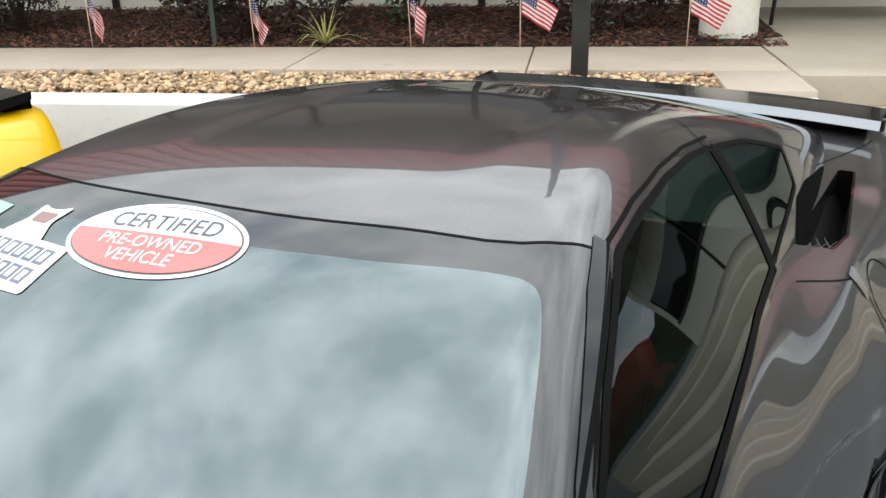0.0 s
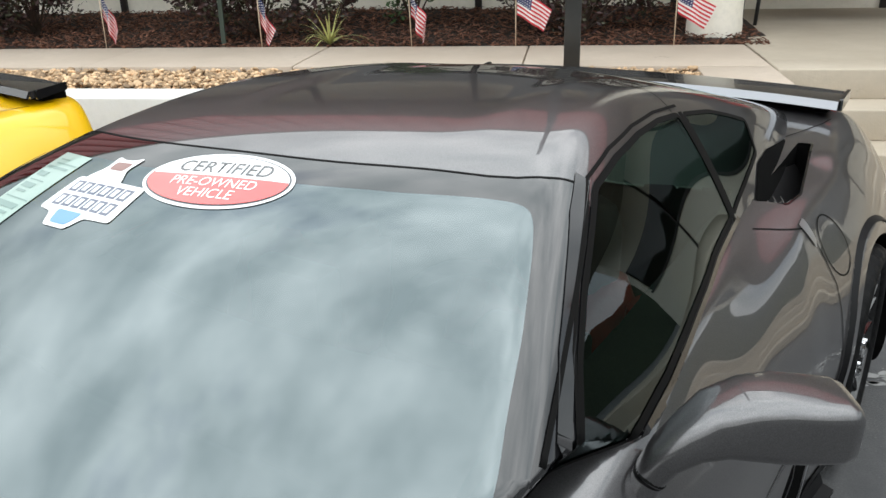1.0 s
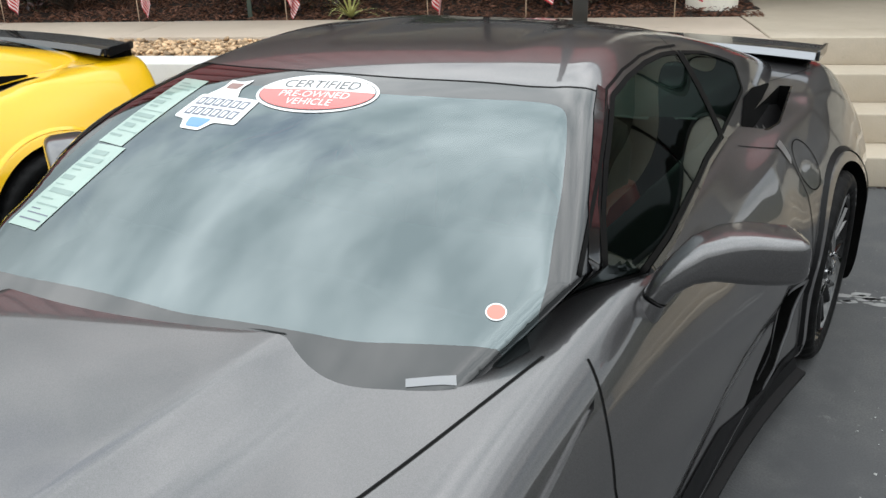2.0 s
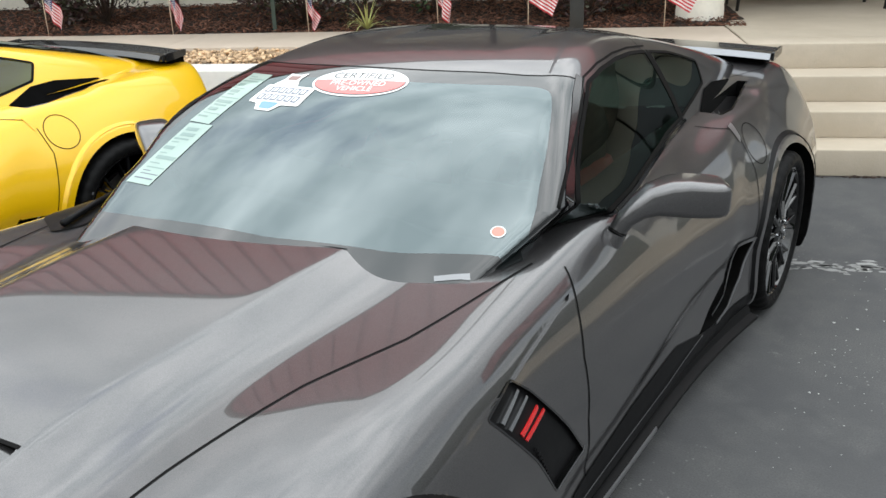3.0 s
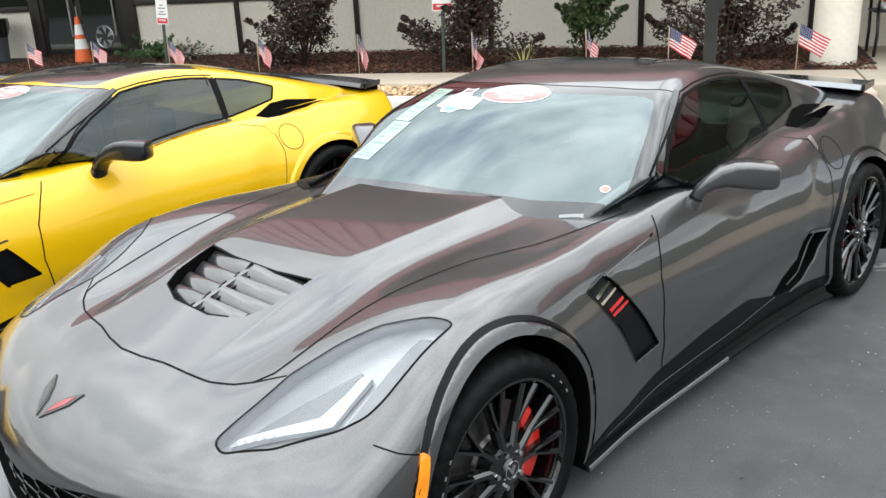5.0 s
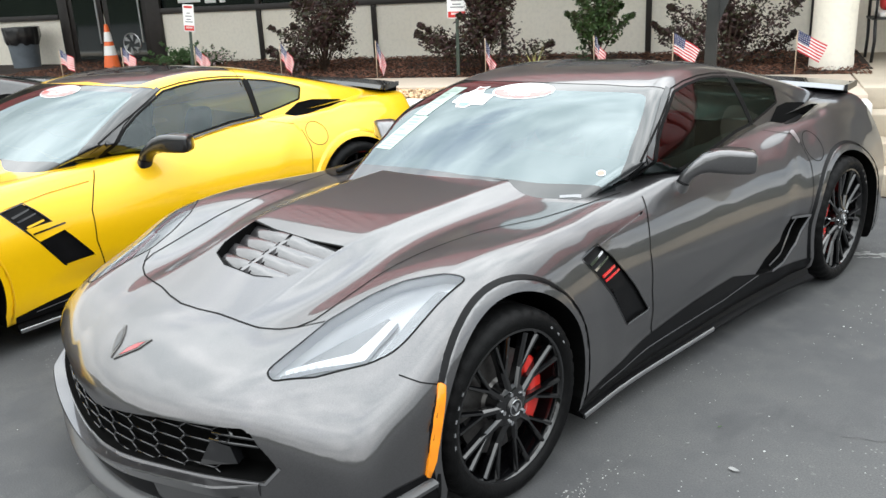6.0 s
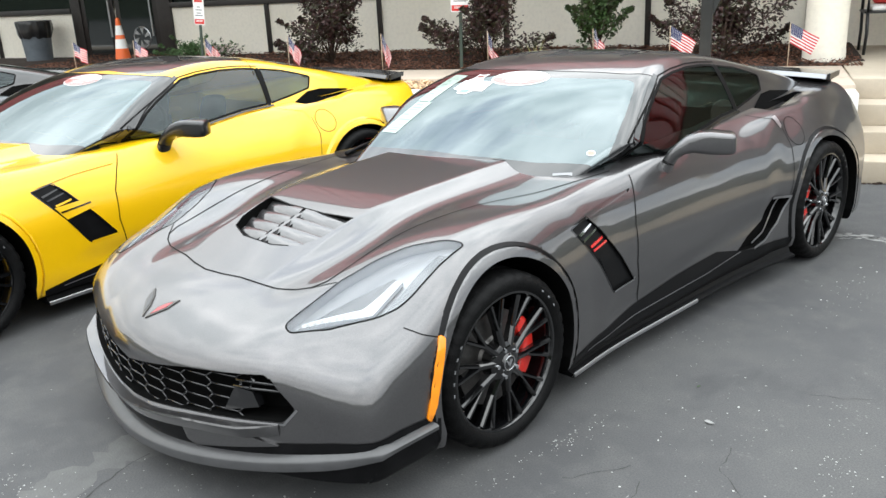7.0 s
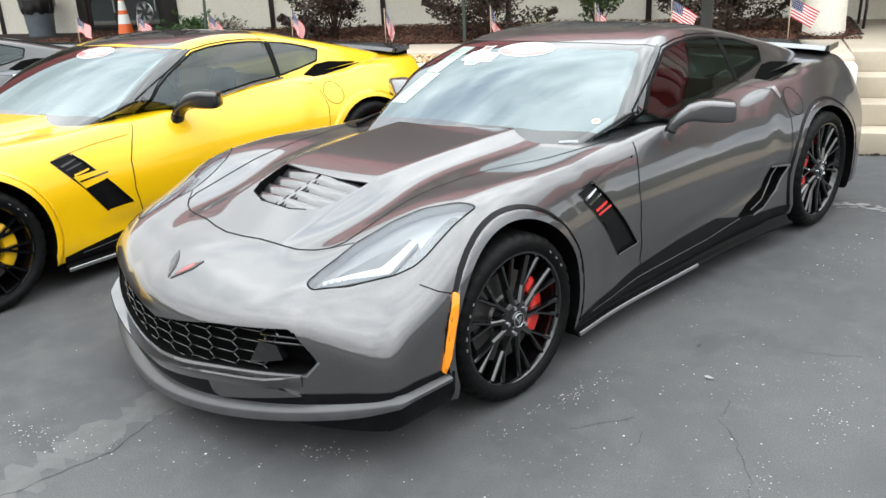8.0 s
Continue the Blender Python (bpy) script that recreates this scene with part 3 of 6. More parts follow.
CLEAR = [(0.131, -0.074), (0.296, -0.024), (0.43, 0.028), (0.49, 0.045), (0.522, 0.035), (0.559, -0.038), (0.616, -0.176), (0.652, -0.286), (0.685, -0.37), (0.695, -0.45), (0.675, -0.50), (0.442, -0.618), (0.108, -0.714), (-0.305, -0.772), (-0.50, -0.785), (-0.545, -0.74), (-0.565, -0.55), (-0.56, -0.30), (-0.52, -0.17), (-0.46, -0.135), (-0.26, -0.14), (-0.05, -0.11)]
ROOF_PANEL = slanted(sym([(0, 0.028), (0.2, 0.048), (0.38, 0.10), (0.44, 0.14), (0.455, 0.35), (0.435, 0.76), (0.2, 0.80), (0, 0.81)]))
HOOD_LINE = [(0, -1.985), (0.10, -1.975), (0.20, -1.955), (0.30, -1.945), (0.395, -1.928), (0.47, -1.900), (0.515, -1.87), (0.54, -1.82), (0.542, -1.70), (0.545, -1.58), (0.56, -1.41), (0.60, -1.12), (0.66, -0.88), (0.715, -0.44)]


def ring_loft(rings, closed=True):
    b = bmesh.new()
    rows = [[b.verts.new(p) for p in r] for r in rings]
    n = len(rings[0])
    for r0, r1 in zip(rows, rows[1:]):
        for k in range(n):
            b.faces.new((r0[k], r0[(k + 1) % n], r1[(k + 1) % n], r1[k]))
    if closed:
        b.faces.new(rows[0][::-1]); b.faces.new(rows[-1])
    bmesh.ops.recalc_face_normals(b, faces=b.faces[:])
    return soft(b, 45)


def squircle(hy, hz, n=20, e=3.2):
    out = []
    for k in range(n):
        a = 2 * math.pi * k / n
        c, s = math.cos(a), math.sin(a)
        out.append((hy * math.copysign(abs(c) ** (2 / e), c), hz * math.copysign(abs(s) ** (2 / e), s)))
    return out


def beam(p, q, w0, w1, d0, d1, bm=None):
    """A tapering bar; w across the wheel's plane, d along its axle (x)."""
    p, q = Vector(p), Vector(q)
    d = (q - p).normalized()
    s = d.cross(Vector((1, 0, 0))).normalized()
    x = Vector((1, 0, 0))
    b = bmesh.new()
    rows = []
    for c, w, dd in ((p, w0, d0), (q, w1, d1)):
        rows.append([b.verts.new(c + s * w * i + x * j) for i, j in ((-0.5, -dd), (0.5, -dd), (0.5, -0.009), (0.24, 0), (-0.24, 0), (-0.5, -0.009))])
    for k in range(6):
        b.faces.new((rows[0][k], rows[0][(k + 1) % 6], rows[1][(k + 1) % 6], rows[1][k]))
    b.faces.new(rows[0][::-1]); b.faces.new(rows[1])
    bmesh.ops.recalc_face_normals(b, faces=b.faces[:])
    return add_to(bm, b)


def make_wheel(car, r, w, rim_r, caliper, pose_m, rear, shared):
    """One wheel: tyre, rim with split spokes, hub, nuts, disc and caliper."""
    k = w / 2
    wheel = part("wheel", lathe([(rim_r + 0.002, k - 0.02), (rim_r + 0.004, k - 0.012), (rim_r - 0.004, k - 0.012), (rim_r - 0.010, k - 0.022), (rim_r - 0.013, k - 0.05), (rim_r - 0.024, k - 0.09), (rim_r - 0.026, -k + 0.03), (rim_r, -k + 0.02)], 72), rim_black, car, m=pose_m)
    # tyre with notched shoulders and grooves
    prof = [(rim_r, -k + 0.02), (rim_r + 0.03, -k), (r - 0.014, -k + 0.008), (r - 0.003, -k + 0.026), (r, -k + 0.06), (r, -0.045), (r - 0.007, -0.042), (r - 0.007, -0.032), (r, -0.029), (r, 0.029), (r - 0.007, 0.032), (r - 0.007, 0.042), (r, 0.045), (r, k - 0.06), (r - 0.003, k - 0.026), (r - 0.014, k - 0.008), (rim_r + 0.04, k + 0.002), (rim_r + 0.022, k + 0.001), (rim_r + 0.010, k - 0.006), (rim_r + 0.004, k - 0.012), (rim_r, k - 0.02)]
    t = lathe(prof, 144)
    for v in t.verts:
        rad, ang = math.hypot(v.co.y, v.co.z), math.atan2(v.co.z, v.co.y)
        if abs(abs(v.co.x) - (k - 0.026)) < 0.002 or abs(abs(v.co.x) - (k - 0.008)) < 0.002:
            if int((ang + math.pi) / (2 * math.pi) * 144 + 0.5) % 4 == 0:
                v.co.y *= (rad - 0.006) / rad
                v.co.z *= (rad - 0.006) / rad
    tyre = part("tyre", t, rubber, wheel, "black low-profile tyre")
    for a in (0.55, 0.72, 0.89, 2.6, 2.75, 2.9, 3.05, 3.2):
        part("sidewall_print", box(k - 0.004, rim_r + 0.024, -0.006, k + 0.0025, rim_r + 0.030, 0.006), lamp_smoke, tyre, m=Matrix.Rotation(a, 4, "X"))
    hub_x, rim_x = k - 0.012, k - 0.016
    part("hub", lathe([(0.0, hub_x + 0.002), (0.030, hub_x + 0.002), (0.034, hub_x - 0.002), (0.060, hub_x - 0.004), (0.074, hub_x - 0.014), (0.076, hub_x - 0.06), (0.0, hub_x - 0.06)], 40), rim_black, wheel)
    part("centre_cap", lathe([(0.0, hub_x + 0.006), (0.022, hub_x + 0.006), (0.0235, hub_x + 0.008), (0.028, hub_x + 0.008), (0.031, hub_x + 0.002)], 32), gloss_black, wheel)
    part("cap_ring", lathe([(0.0245, hub_x + 0.0085), (0.0265, hub_x + 0.0095), (0.0285, hub_x + 0.0085)], 32), chrome, wheel, "chrome cap ring")
    b = prism([(0.0, -0.016), (0.016, 0.010), (0.010, 0.012), (0.0, -0.004), (-0.010, 0.012), (-0.016, 0.010)], hub_x + 0.006, hub_x + 0.009, "x")
    part("cap_emblem", b, chrome, wheel)
    if "nut" not in shared:
        shared["nut"] = cyl((0, 0, 0), (0.018, 0, 0), 0.0095, 0.008, 6)
        me = bpy.data.meshes.new("lug_nut"); shared["nut"].to_mesh(me); me.materials.append(chrome); shared["nut"] = me
    for i in range(5):
        a = 2 * math.pi * (i + 0.5) / 5
        part("lug_nut", shared["nut"], None, wheel, m=pose(hub_x - 0.012, 0.053 * math.cos(a), 0.053 * math.sin(a)))
    key = ("spoke", rear)
    if key not in shared:
        b = bmesh.new()
        fork = 0.135
        mid_x = hub_x - 0.016
        beam((hub_x - 0.004, 0.06, 0.0), (mid_x, fork, 0.0), 0.028, 0.024, 0.035, 0.030, b)
        for s in (1, -1):
            beam((mid_x, fork - 0.006, s * 0.004), (rim_x, (rim_r - 0.012) * math.cos(0.125), s * (rim_r - 0.012) * math.sin(0.125)), 0.016, 0.0165, 0.028, 0.030, b)
        me = bpy.data.meshes.new("spoke"); b.to_mesh(me); me.materials.append(rim_black); shared[key] = me
    for i in range(5):
        for s in (1, -1):
            a = 2 * math.pi * i / 5 + 0.18 + s * 0.305
            part("spoke", shared[key], None, wheel, m=Matrix.Rotation(a, 4, "X"))
    part("brake_disc", lathe([(0.07, hub_x - 0.055), (0.085, hub_x - 0.07), (0.178, hub_x - 0.07), (0.178, hub_x - 0.10), (0.08, hub_x - 0.10)], 64), disc_steel, wheel)
    # caliper behind the axle (front) or ahead of it (rear)
    side = -1 if rear else 1
    seg = 14
    rings = []
    for i in range(seg + 1):
        a = (-0.78 + 1.56 * i / seg)
        e = 0.004 * math.cos(a * 4)
        ri, ro = 0.118 + (0.012 if i in (0, seg) else 0), 0.190 - (0.012 if i in (0, seg) else 0) + e
        c, s = math.cos(a) * side, math.sin(a)
        rings.append([(hub_x - 0.115, ri * c, ri * s), (hub_x - 0.115, ro * c, ro * s), (hub_x - 0.050, ro * c, ro * s), (hub_x - 0.040, (ro - 0.012) * c, (ro - 0.012) * s), (hub_x - 0.040, (ri + 0.01) * c, (ri + 0.01) * s), (hub_x - 0.050, ri * c, ri * s)])
    part("brake_caliper", ring_loft(rings), caliper, wheel, "painted brake caliper")
    return wheel


def make_seat(car, x, mat):
    seat = part("seat", box(x - 0.24, -0.10, 0.26, x + 0.24, 0.42, 0.40, 0.05, 3), mat, car)
    rings = []
    for t in (0, 0.15, 0.4, 0.65, 0.82, 0.92, 1.0):
        z, y = 0.36 + 0.46 * t, 0.36 + 0.16 * t
        hw = 0.25 - 0.02 * t if t < 0.7 else 0.235 - 0.30 * (t - 0.7)
        rings.append([(x + px, y + py, z) for px, py in squircle(hw, 0.075 - 0.03 * t, 20, 3)])
    part("backrest", ring_loft(rings), mat, seat)
    for s in (1, -1):
        r2 = []
        for t in (0, 0.3, 0.6, 0.85, 1.0):
            z, y = 0.38 + 0.42 * t, 0.30 + 0.16 * t
            r2.append([(x + s * (0.235 - 0.03 * t) + px, y + py, z) for px, py in squircle(0.045 - 0.02 * t * t, 0.08 - 0.03 * t, 12, 2.4)])
        part("bolster", ring_loft(r2), mat, seat)
    rings = [[(x + px, 0.50 + 0.25 * (z - 0.78) + py, z) for px, py in squircle(hw, 0.045, 16, 3)] for z, hw in ((0.76, 0.10), (0.82, 0.13), (0.92, 0.125), (0.97, 0.10), (0.985, 0.06))]
    part("headrest", ring_loft(rings), interior_black, seat, "black headrest")
    part("back_insert", box(x - 0.13, 0.295, 0.42, x + 0.13, 0.40, 0.74, 0.02), interior_black, seat, "black back insert")
    part("seat_insert", box(x - 0.15, -0.05, 0.397, x + 0.15, 0.36, 0.412, 0.006), interior_black, seat, "black seat insert")
    return seat


def text_mesh(body, size):
    cu = bpy.data.curves.new("words", "FONT")
    cu.body, cu.size, cu.align_x, cu.align_y, cu.extrude = body, size, "CENTER", "CENTER", 0.0
    ob = new("words", cu)
    me = bpy.data.meshes.new_from_object(ob.evaluated_get(bpy.context.evaluated_depsgraph_get()))
    bpy.data.objects.remove(ob)
    return me


def lay_flat(surf, verts2d, faces, frame2d, up):
    """Lays a flat drawing (u to the right, v up) on the skin; frame2d maps u, v to the top view."""
    b = bmesh.new()
    laid = surf.lay([on_view("top", frame2d(u, v)) for u, v in verts2d])
    vs = [b.verts.new(q + n * up) for q, n in laid]
    for f in faces:
        try:
            b.faces.new([vs[i] for i in f])
        except ValueError:
            pass
    b.normal_update()
    for f in b.faces:
        f.smooth = True
        if f.normal.z < 0:
            f.normal_flip()
    return b


def lay_words(surf, words, size, wide, u0, v0, frame2d, up, bold=0.0):
    me = text_mesh(words, size)
    b = bmesh.new(); b.from_mesh(me)
    bmesh.ops.triangulate(b, faces=b.faces[:])
    b.verts.index_update()
    v2 = [(u0 + v.co.x * wide, v0 + v.co.y) for v in b.verts]
    f = [[v.index for v in fc.verts] for fc in b.faces]
    b.free()
    return lay_flat(surf, v2, f, frame2d, up)


def disc_outline(a, b, n=40):
    return [(a * math.cos(2 * math.pi * k / n), b * math.sin(2 * math.pi * k / n)) for k in range(n)]


def fan(outline):
    """Vertices and triangles of a convex outline, with a middle ring so that it can bend."""
    n = len(outline)
    v = list(outline) + [(x * 0.55, y * 0.55) for x, y in outline] + [(0.0, 0.0)]
    f = [(i, (i + 1) % n, n + (i + 1) % n, n + i) for i in range(n)] + [(n + i, n + (i + 1) % n, 2 * n) for i in range(n)]
    return v, f


def car_parts(car, paint_mat, caliper):
    """Builds a low two-seat sports coupe under the Empty car."""
    # --- body shell
    me = mesh_from("body", body_pts, body_quads, (paint_mat,), smooth=False)
    me.materials.append(well_black)
    me.materials.append(lamp_house)
    def with_well(bm, slot=1):
        for f in bm.faces:
            f.material_index = slot
        return bm
    cutters = []
    for s in (1, -1):
        for ay, r in ((AXLE_F, 0.372), (AXLE_R, 0.378)):
            cutters.append(with_well(cyl((s * 0.60, ay, 0.335), (s * 1.2, ay, 0.335), r, seg=96)))
            cutters.append(with_well(box(s * 0.9 - 0.3, ay - r + 0.02, 0.0, s * 0.9 + 0.3, ay + r - 0.02, 0.30)))
    for outline, view, depth in ((LAMP, "top", 0.055), (FENDER_VENT, "side", 0.035), (INTAKE, "top", 0.14), (SILL_VENT, "side", 0.06)):
        c = with_well(patch(BODY, outline, view, 0.04, depth), 2 if outline is LAMP else 1)
        cutters += [c, mirrored(c)]
    cutters.append(with_well(patch(BODY, HOOD_VENT, "top", 0.04, 0.085)))
    groove = patch(BODY, GROOVE, "side", 0.04, 0.009, gap=0.02)
    cutters += [mirrored(groove), groove]
    cutters.append(with_well(patch(BODY, GRILLE, "front", 0.06, 0.16)))
    part("body", polish(cut(me, cutters), body_field), None, car)

    # --- roof, pillars and glass
    g = gradient(canopy_field, canopy_pts)
    inner = canopy_pts - 0.003 * g / np.linalg.norm(g, axis=1)[:, None]
    n = len(canopy_pts)
    shell = mesh_from("roof", np.concatenate([canopy_pts, inner]), np.concatenate([canopy_quads, canopy_quads[:, ::-1] + n]), (paint_mat,), smooth=False)
    shell = cut(shell, [box(-0.64, -0.42, 0.5, 0.62, 1.0, 0.79)])
    ws = lambda: prism(WINDSHIELD, 0.80, 1.5)
    clear = lambda: prism(rounded(CLEAR, 0.04), 0.80, 1.5)
    panel = lambda: prism(ROOF_PANEL, 1.0, 1.5)
    dg = lambda s: prism(DOOR_GLASS if s == 1 else far_side(DOOR_GLASS), 0.3 * s, 1.2 * s, "x")
    qg = lambda s: prism(QUARTER_GLASS if s == 1 else far_side(QUARTER_GLASS), 0.3 * s, 1.2 * s, "x")
    hatch = lambda: prism(rounded([(-0.46, 1.02), (0.46, 1.02), (0.44, 1.85), (-0.44, 1.85)], 0.08), 0.8, 1.5)
    roof_me = polish(cut(shell, [ws(), panel(), dg(1), dg(-1), qg(1), qg(-1), hatch()]), canopy_field)
    roof_me.materials.append(gloss_black)
    for f in roof_me.polygons:
        if f.center.y < 0.03 + 0.2 * f.center.x and abs(f.center.x) > 0.48:
            f.material_index = len(roof_me.materials) - 1
    part("roof", roof_me, None, car)
    def piece(name, chain, mat, label=""):
        g = shell
        for op, c in chain:
            g = cut(g, [c], op)
        g.materials.clear(); g.materials.append(mat)
        if mat in (windshield_glass, side_glass):
            g = one_sheet(g, canopy_field)
        return part(name, polish(g, canopy_field), None, car, label)
    I, D = "INTERSECT", "DIFFERENCE"
    piece("roof_panel", [(I, panel())], paint_mat)
    wind = piece("windshield", [(I, ws()), (I, clear())], windshield_glass, "curved windshield that mirrors a cloudy sky")
    part("glass_border", polish(cut(cut(shell, [ws()], I), [clear()], D), canopy_field), None, wind).data.materials.clear()
    bpy.data.objects[wind.children[0].name].data.materials.append(frit_black)
    for s in (1, -1):
        piece("door_window", [(I, dg(s))], side_glass, "dark tinted door window")
        piece("quarter_window", [(I, qg(s))], side_glass, "small dark quarter window")
    piece("hatch_glass", [(I, hatch())], side_glass, "dark rear hatch glass")
    # window seals
    for s in (1, -1):
        view, put = ("side", lambda q: q) if s == 1 else ("far", far_side)
        b = bmesh.new()
        seam(CANOPY, put(DOOR_GLASS), view, 0.014, 0.002, closed=True, bm=b)
        seam(CANOPY, put(QUARTER_GLASS), view, 0.012, 0.002, closed=True, bm=b)
        seam(CANOPY, put([(0.768, 0.905), (0.810, 1.14)]), view, 0.024, 0.0025, bm=b)
        part("window_seal", b, seal_rubber, car)
        edge = [(0.562, 0.155), (0.597, 0.07), (0.634, -0.04), (0.684, -0.20), (0.727, -0.345), (0.748, -0.44)] if s == 1 else [(-0.565, -0.07), (-0.578, -0.16), (-0.595, -0.30), (-0.605, -0.47), (-0.60, -0.70)]
        part("pillar_seal", seam(CANOPY, edge, "top", 0.010, 0.002), seal_rubber, car)
        part("drip_strip", seam(CANOPY, put([(-0.27, 0.866), (-0.12, 0.99), (-0.01, 1.052), (0.205, 1.148), (0.34, 1.166), (0.50, 1.173), (0.66, 1.168), (0.82, 1.152)]), view, 0.008, 0.002), seal_rubber, car)
        part("pillar_trim", seam(CANOPY, put([(-0.335, 0.862), (-0.135, 0.995), (-0.02, 1.055), (0.10, 1.115), (0.195, 1.152)]), view, 0.030, 0.0015), gloss_black, car)
        part("belt_strip", seam(CANOPY, put([(-0.29, 0.827), (-0.12, 0.833), (0.10, 0.847), (0.32, 0.876), (0.55, 0.899), (0.80, 0.905)]), view, 0.012, 0.004), gloss_black, car)
    b = seam(CANOPY, WINDSHIELD[:25], "top", 0.005, 0.0008)
    part("header_seam", b, seal_rubber, car)
    b = seam(CANOPY, [(-0.54, 0.74), (-0.435, 0.77), (-0.2, 0.80), (0.2, 0.80), (0.435, 0.78), (0.54, 0.76)], "top", 0.004, 0.0012)
    part("roof_seam", b, seal_rubber, car)

    # --- shut lines
    b = seam(BODY, [(-x, y) for x, y in reversed(HOOD_LINE)] + HOOD_LINE[1:], "top", 0.006)
    part("hood_seam", b, seal_rubber, car)
    for s in (1, -1):
        b = seam(BODY, [(0.515, -1.872), (0.55, -1.84), (0.585, -1.812)], "top", 0.004)
        part("bumper_seam", b if s == 1 else mirrored(b), seal_rubber, car)
    for s in (1, -1):
        b = seam(BODY, [(-0.375, 0.80), (-0.42, 0.72), (-0.465, 0.62), (-0.478, 0.46), (-0.455, 0.33), (-0.43, 0.22)], "side", 0.006)
        part("door_seam", b if s == 1 else mirrored(b), seal_rubber, car)
        b = seam(BODY, [(0.80, 0.885), (0.87, 0.868), (0.98, 0.845), (1.0, 0.70), (0.96, 0.55), (0.93, 0.45)], "side", 0.004)
        part("door_seam", b if s == 1 else mirrored(b), seal_rubber, car)
        b = seam(BODY, [(1.08 + 0.075 * math.cos(a), 0.775 + 0.072 * math.sin(a)) for a in np.linspace(0, 2 * math.pi, 28, endpoint=False)], "side", 0.004, closed=True)
        part("fuel_door_seam" if s == 1 else "quarter_seam", b if s == 1 else mirrored(b), seal_rubber, car)
        b = patch(BODY, rounded([(0.945, 0.860), (0.985, 0.866), (0.99, 0.815), (0.97, 0.80)], 0.006), "side", 0.003, gap=0.012)
        part("door_handle", b if s == 1 else mirrored(b), satin_metal, car, "bright door handle pocket")
        for ay, ar in ((AXLE_F, 0.411), (AXLE_R, 0.417)):
            b = seam(BODY, [(ay + ar * math.cos(a), 0.335 + ar * math.sin(a)) for a in np.linspace(-0.35, math.pi + 0.35, 60)], "side", 0.022, 0.0035)
            part("arch_seam", b if s == 1 else mirrored(b), dark_trim, car)
        b = seam(BODY, [(-1.71, 0.555), (-1.76, 0.575), (-1.80, 0.60)], "side", 0.004)
        part("bumper_seam", b if s == 1 else mirrored(b), seal_rubber, car)
        b = seam(BODY, [(0.690, 1.82), (0.680, 1.74), (0.640, 1.62), (0.600, 1.52), (0.585, 1.42)], "top", 0.004)
        part("quarter_seam", b if s == 1 else mirrored(b), seal_rubber, car)
        # amber side marker
        b = patch(BODY, rounded([(-1.692, 0.555), (-1.710, 0.560), (-1.742, 0.47), (-1.786, 0.295), (-1.766, 0.283), (-1.725, 0.43)], 0.008), "side", 0.0075, 0.004, gap=0.02)
        part("side_marker", b if s == 1 else mirrored(b), amber, car, "orange side marker lamp")

    # --- head lamps
    for s in (1, -1):
        flip = (lambda b: b) if s == 1 else mirrored
        lamp = part("headlamp", flip(patch(BODY, LAMP, "top", -0.036, gap=0.02)), lamp_house, car, "clear headlamp with a white light strip")
        strip = rounded([(0.645, -2.032), (0.775, -1.88), (0.803, -1.842), (0.796, -1.78), (0.791, -1.70), (0.766, -1.712), (0.766, -1.775), (0.762, -1.848), (0.645, -2.006)], 0.006)
        part("light_strip", flip(patch(BODY, strip, "top", -0.012, 0.03, gap=0.02)), lamp_white, lamp, "white light strip")
        for outline in ([(0.655, -1.985), (0.668, -1.92), (0.692, -1.835), (0.750, -1.70), (0.764, -1.715), (0.757, -1.85)], [(0.822, -1.83), (0.850, -1.76), (0.850, -1.635), (0.836, -1.52), (0.803, -1.545), (0.810, -1.677), (0.818, -1.76)]):
            part("bezel", flip(patch(BODY, rounded(outline, 0.012), "top", -0.020, 0.034, gap=0.03)), lamp_smoke, lamp, "smoky grey inner bezel")
        for k in range(9):
            c = Vector((0.652, -2.018)).lerp(Vector((0.768, -1.872)), k / 8)
            cell = [(c.x + 0.007 * math.cos(a), c.y + 0.007 * math.sin(a)) for a in np.linspace(0, 2 * math.pi, 8, endpoint=False)]
            part("light_cell", flip(patch(BODY, cell, "top", -0.010, 0.012, gap=0.02)), satin_metal, lamp)
        b = seam(BODY, LAMP, "top", 0.0055, 0.001, closed=True)
        part("lamp_edge", flip(b), seal_rubber, lamp)
        part("lens", flip(patch(BODY, LAMP, "top", -0.001, gap=0.025)), lens_glass, lamp, "clear lens")

    # --- nose: mesh, ducts, valance, splitter, emblem
    grille = part("grille", patch(BODY, GRILLE, "front", -0.10, gap=0.04), well_black, car, "black mesh grille")
    # honeycomb of long cells
    def wire(pts, r=0.0036):
        laid = BODY.lay([on_view("front", p) for p in pts])
        part("mesh_bar", tube([q - nn * 0.022 for q, nn in laid], r, 6), gloss_black, grille)
    def in_mouth(x, z):
        return abs(x) < 0.56 and 0.272 + 0.11 * max(0, abs(x) - 0.1) < z < 0.408 + 0.155 * abs(x)
    pitch, flat, high = 0.124, 0.098, 0.042
    for j in range(-6, 7):
        for i in range(7):
            x, z = j * pitch, 0.260 + i * high + (high / 2 if j % 2 else 0)
            if in_mouth(x, z):
                wire([(x - flat / 2, z), (x, z), (x + flat / 2, z)])
            for sg in (1, -1):
                if in_mouth(x + pitch / 2, z + sg * high / 4):
                    wire([(x + flat / 2, z), (x + pitch - flat / 2, z + sg * high / 2)])
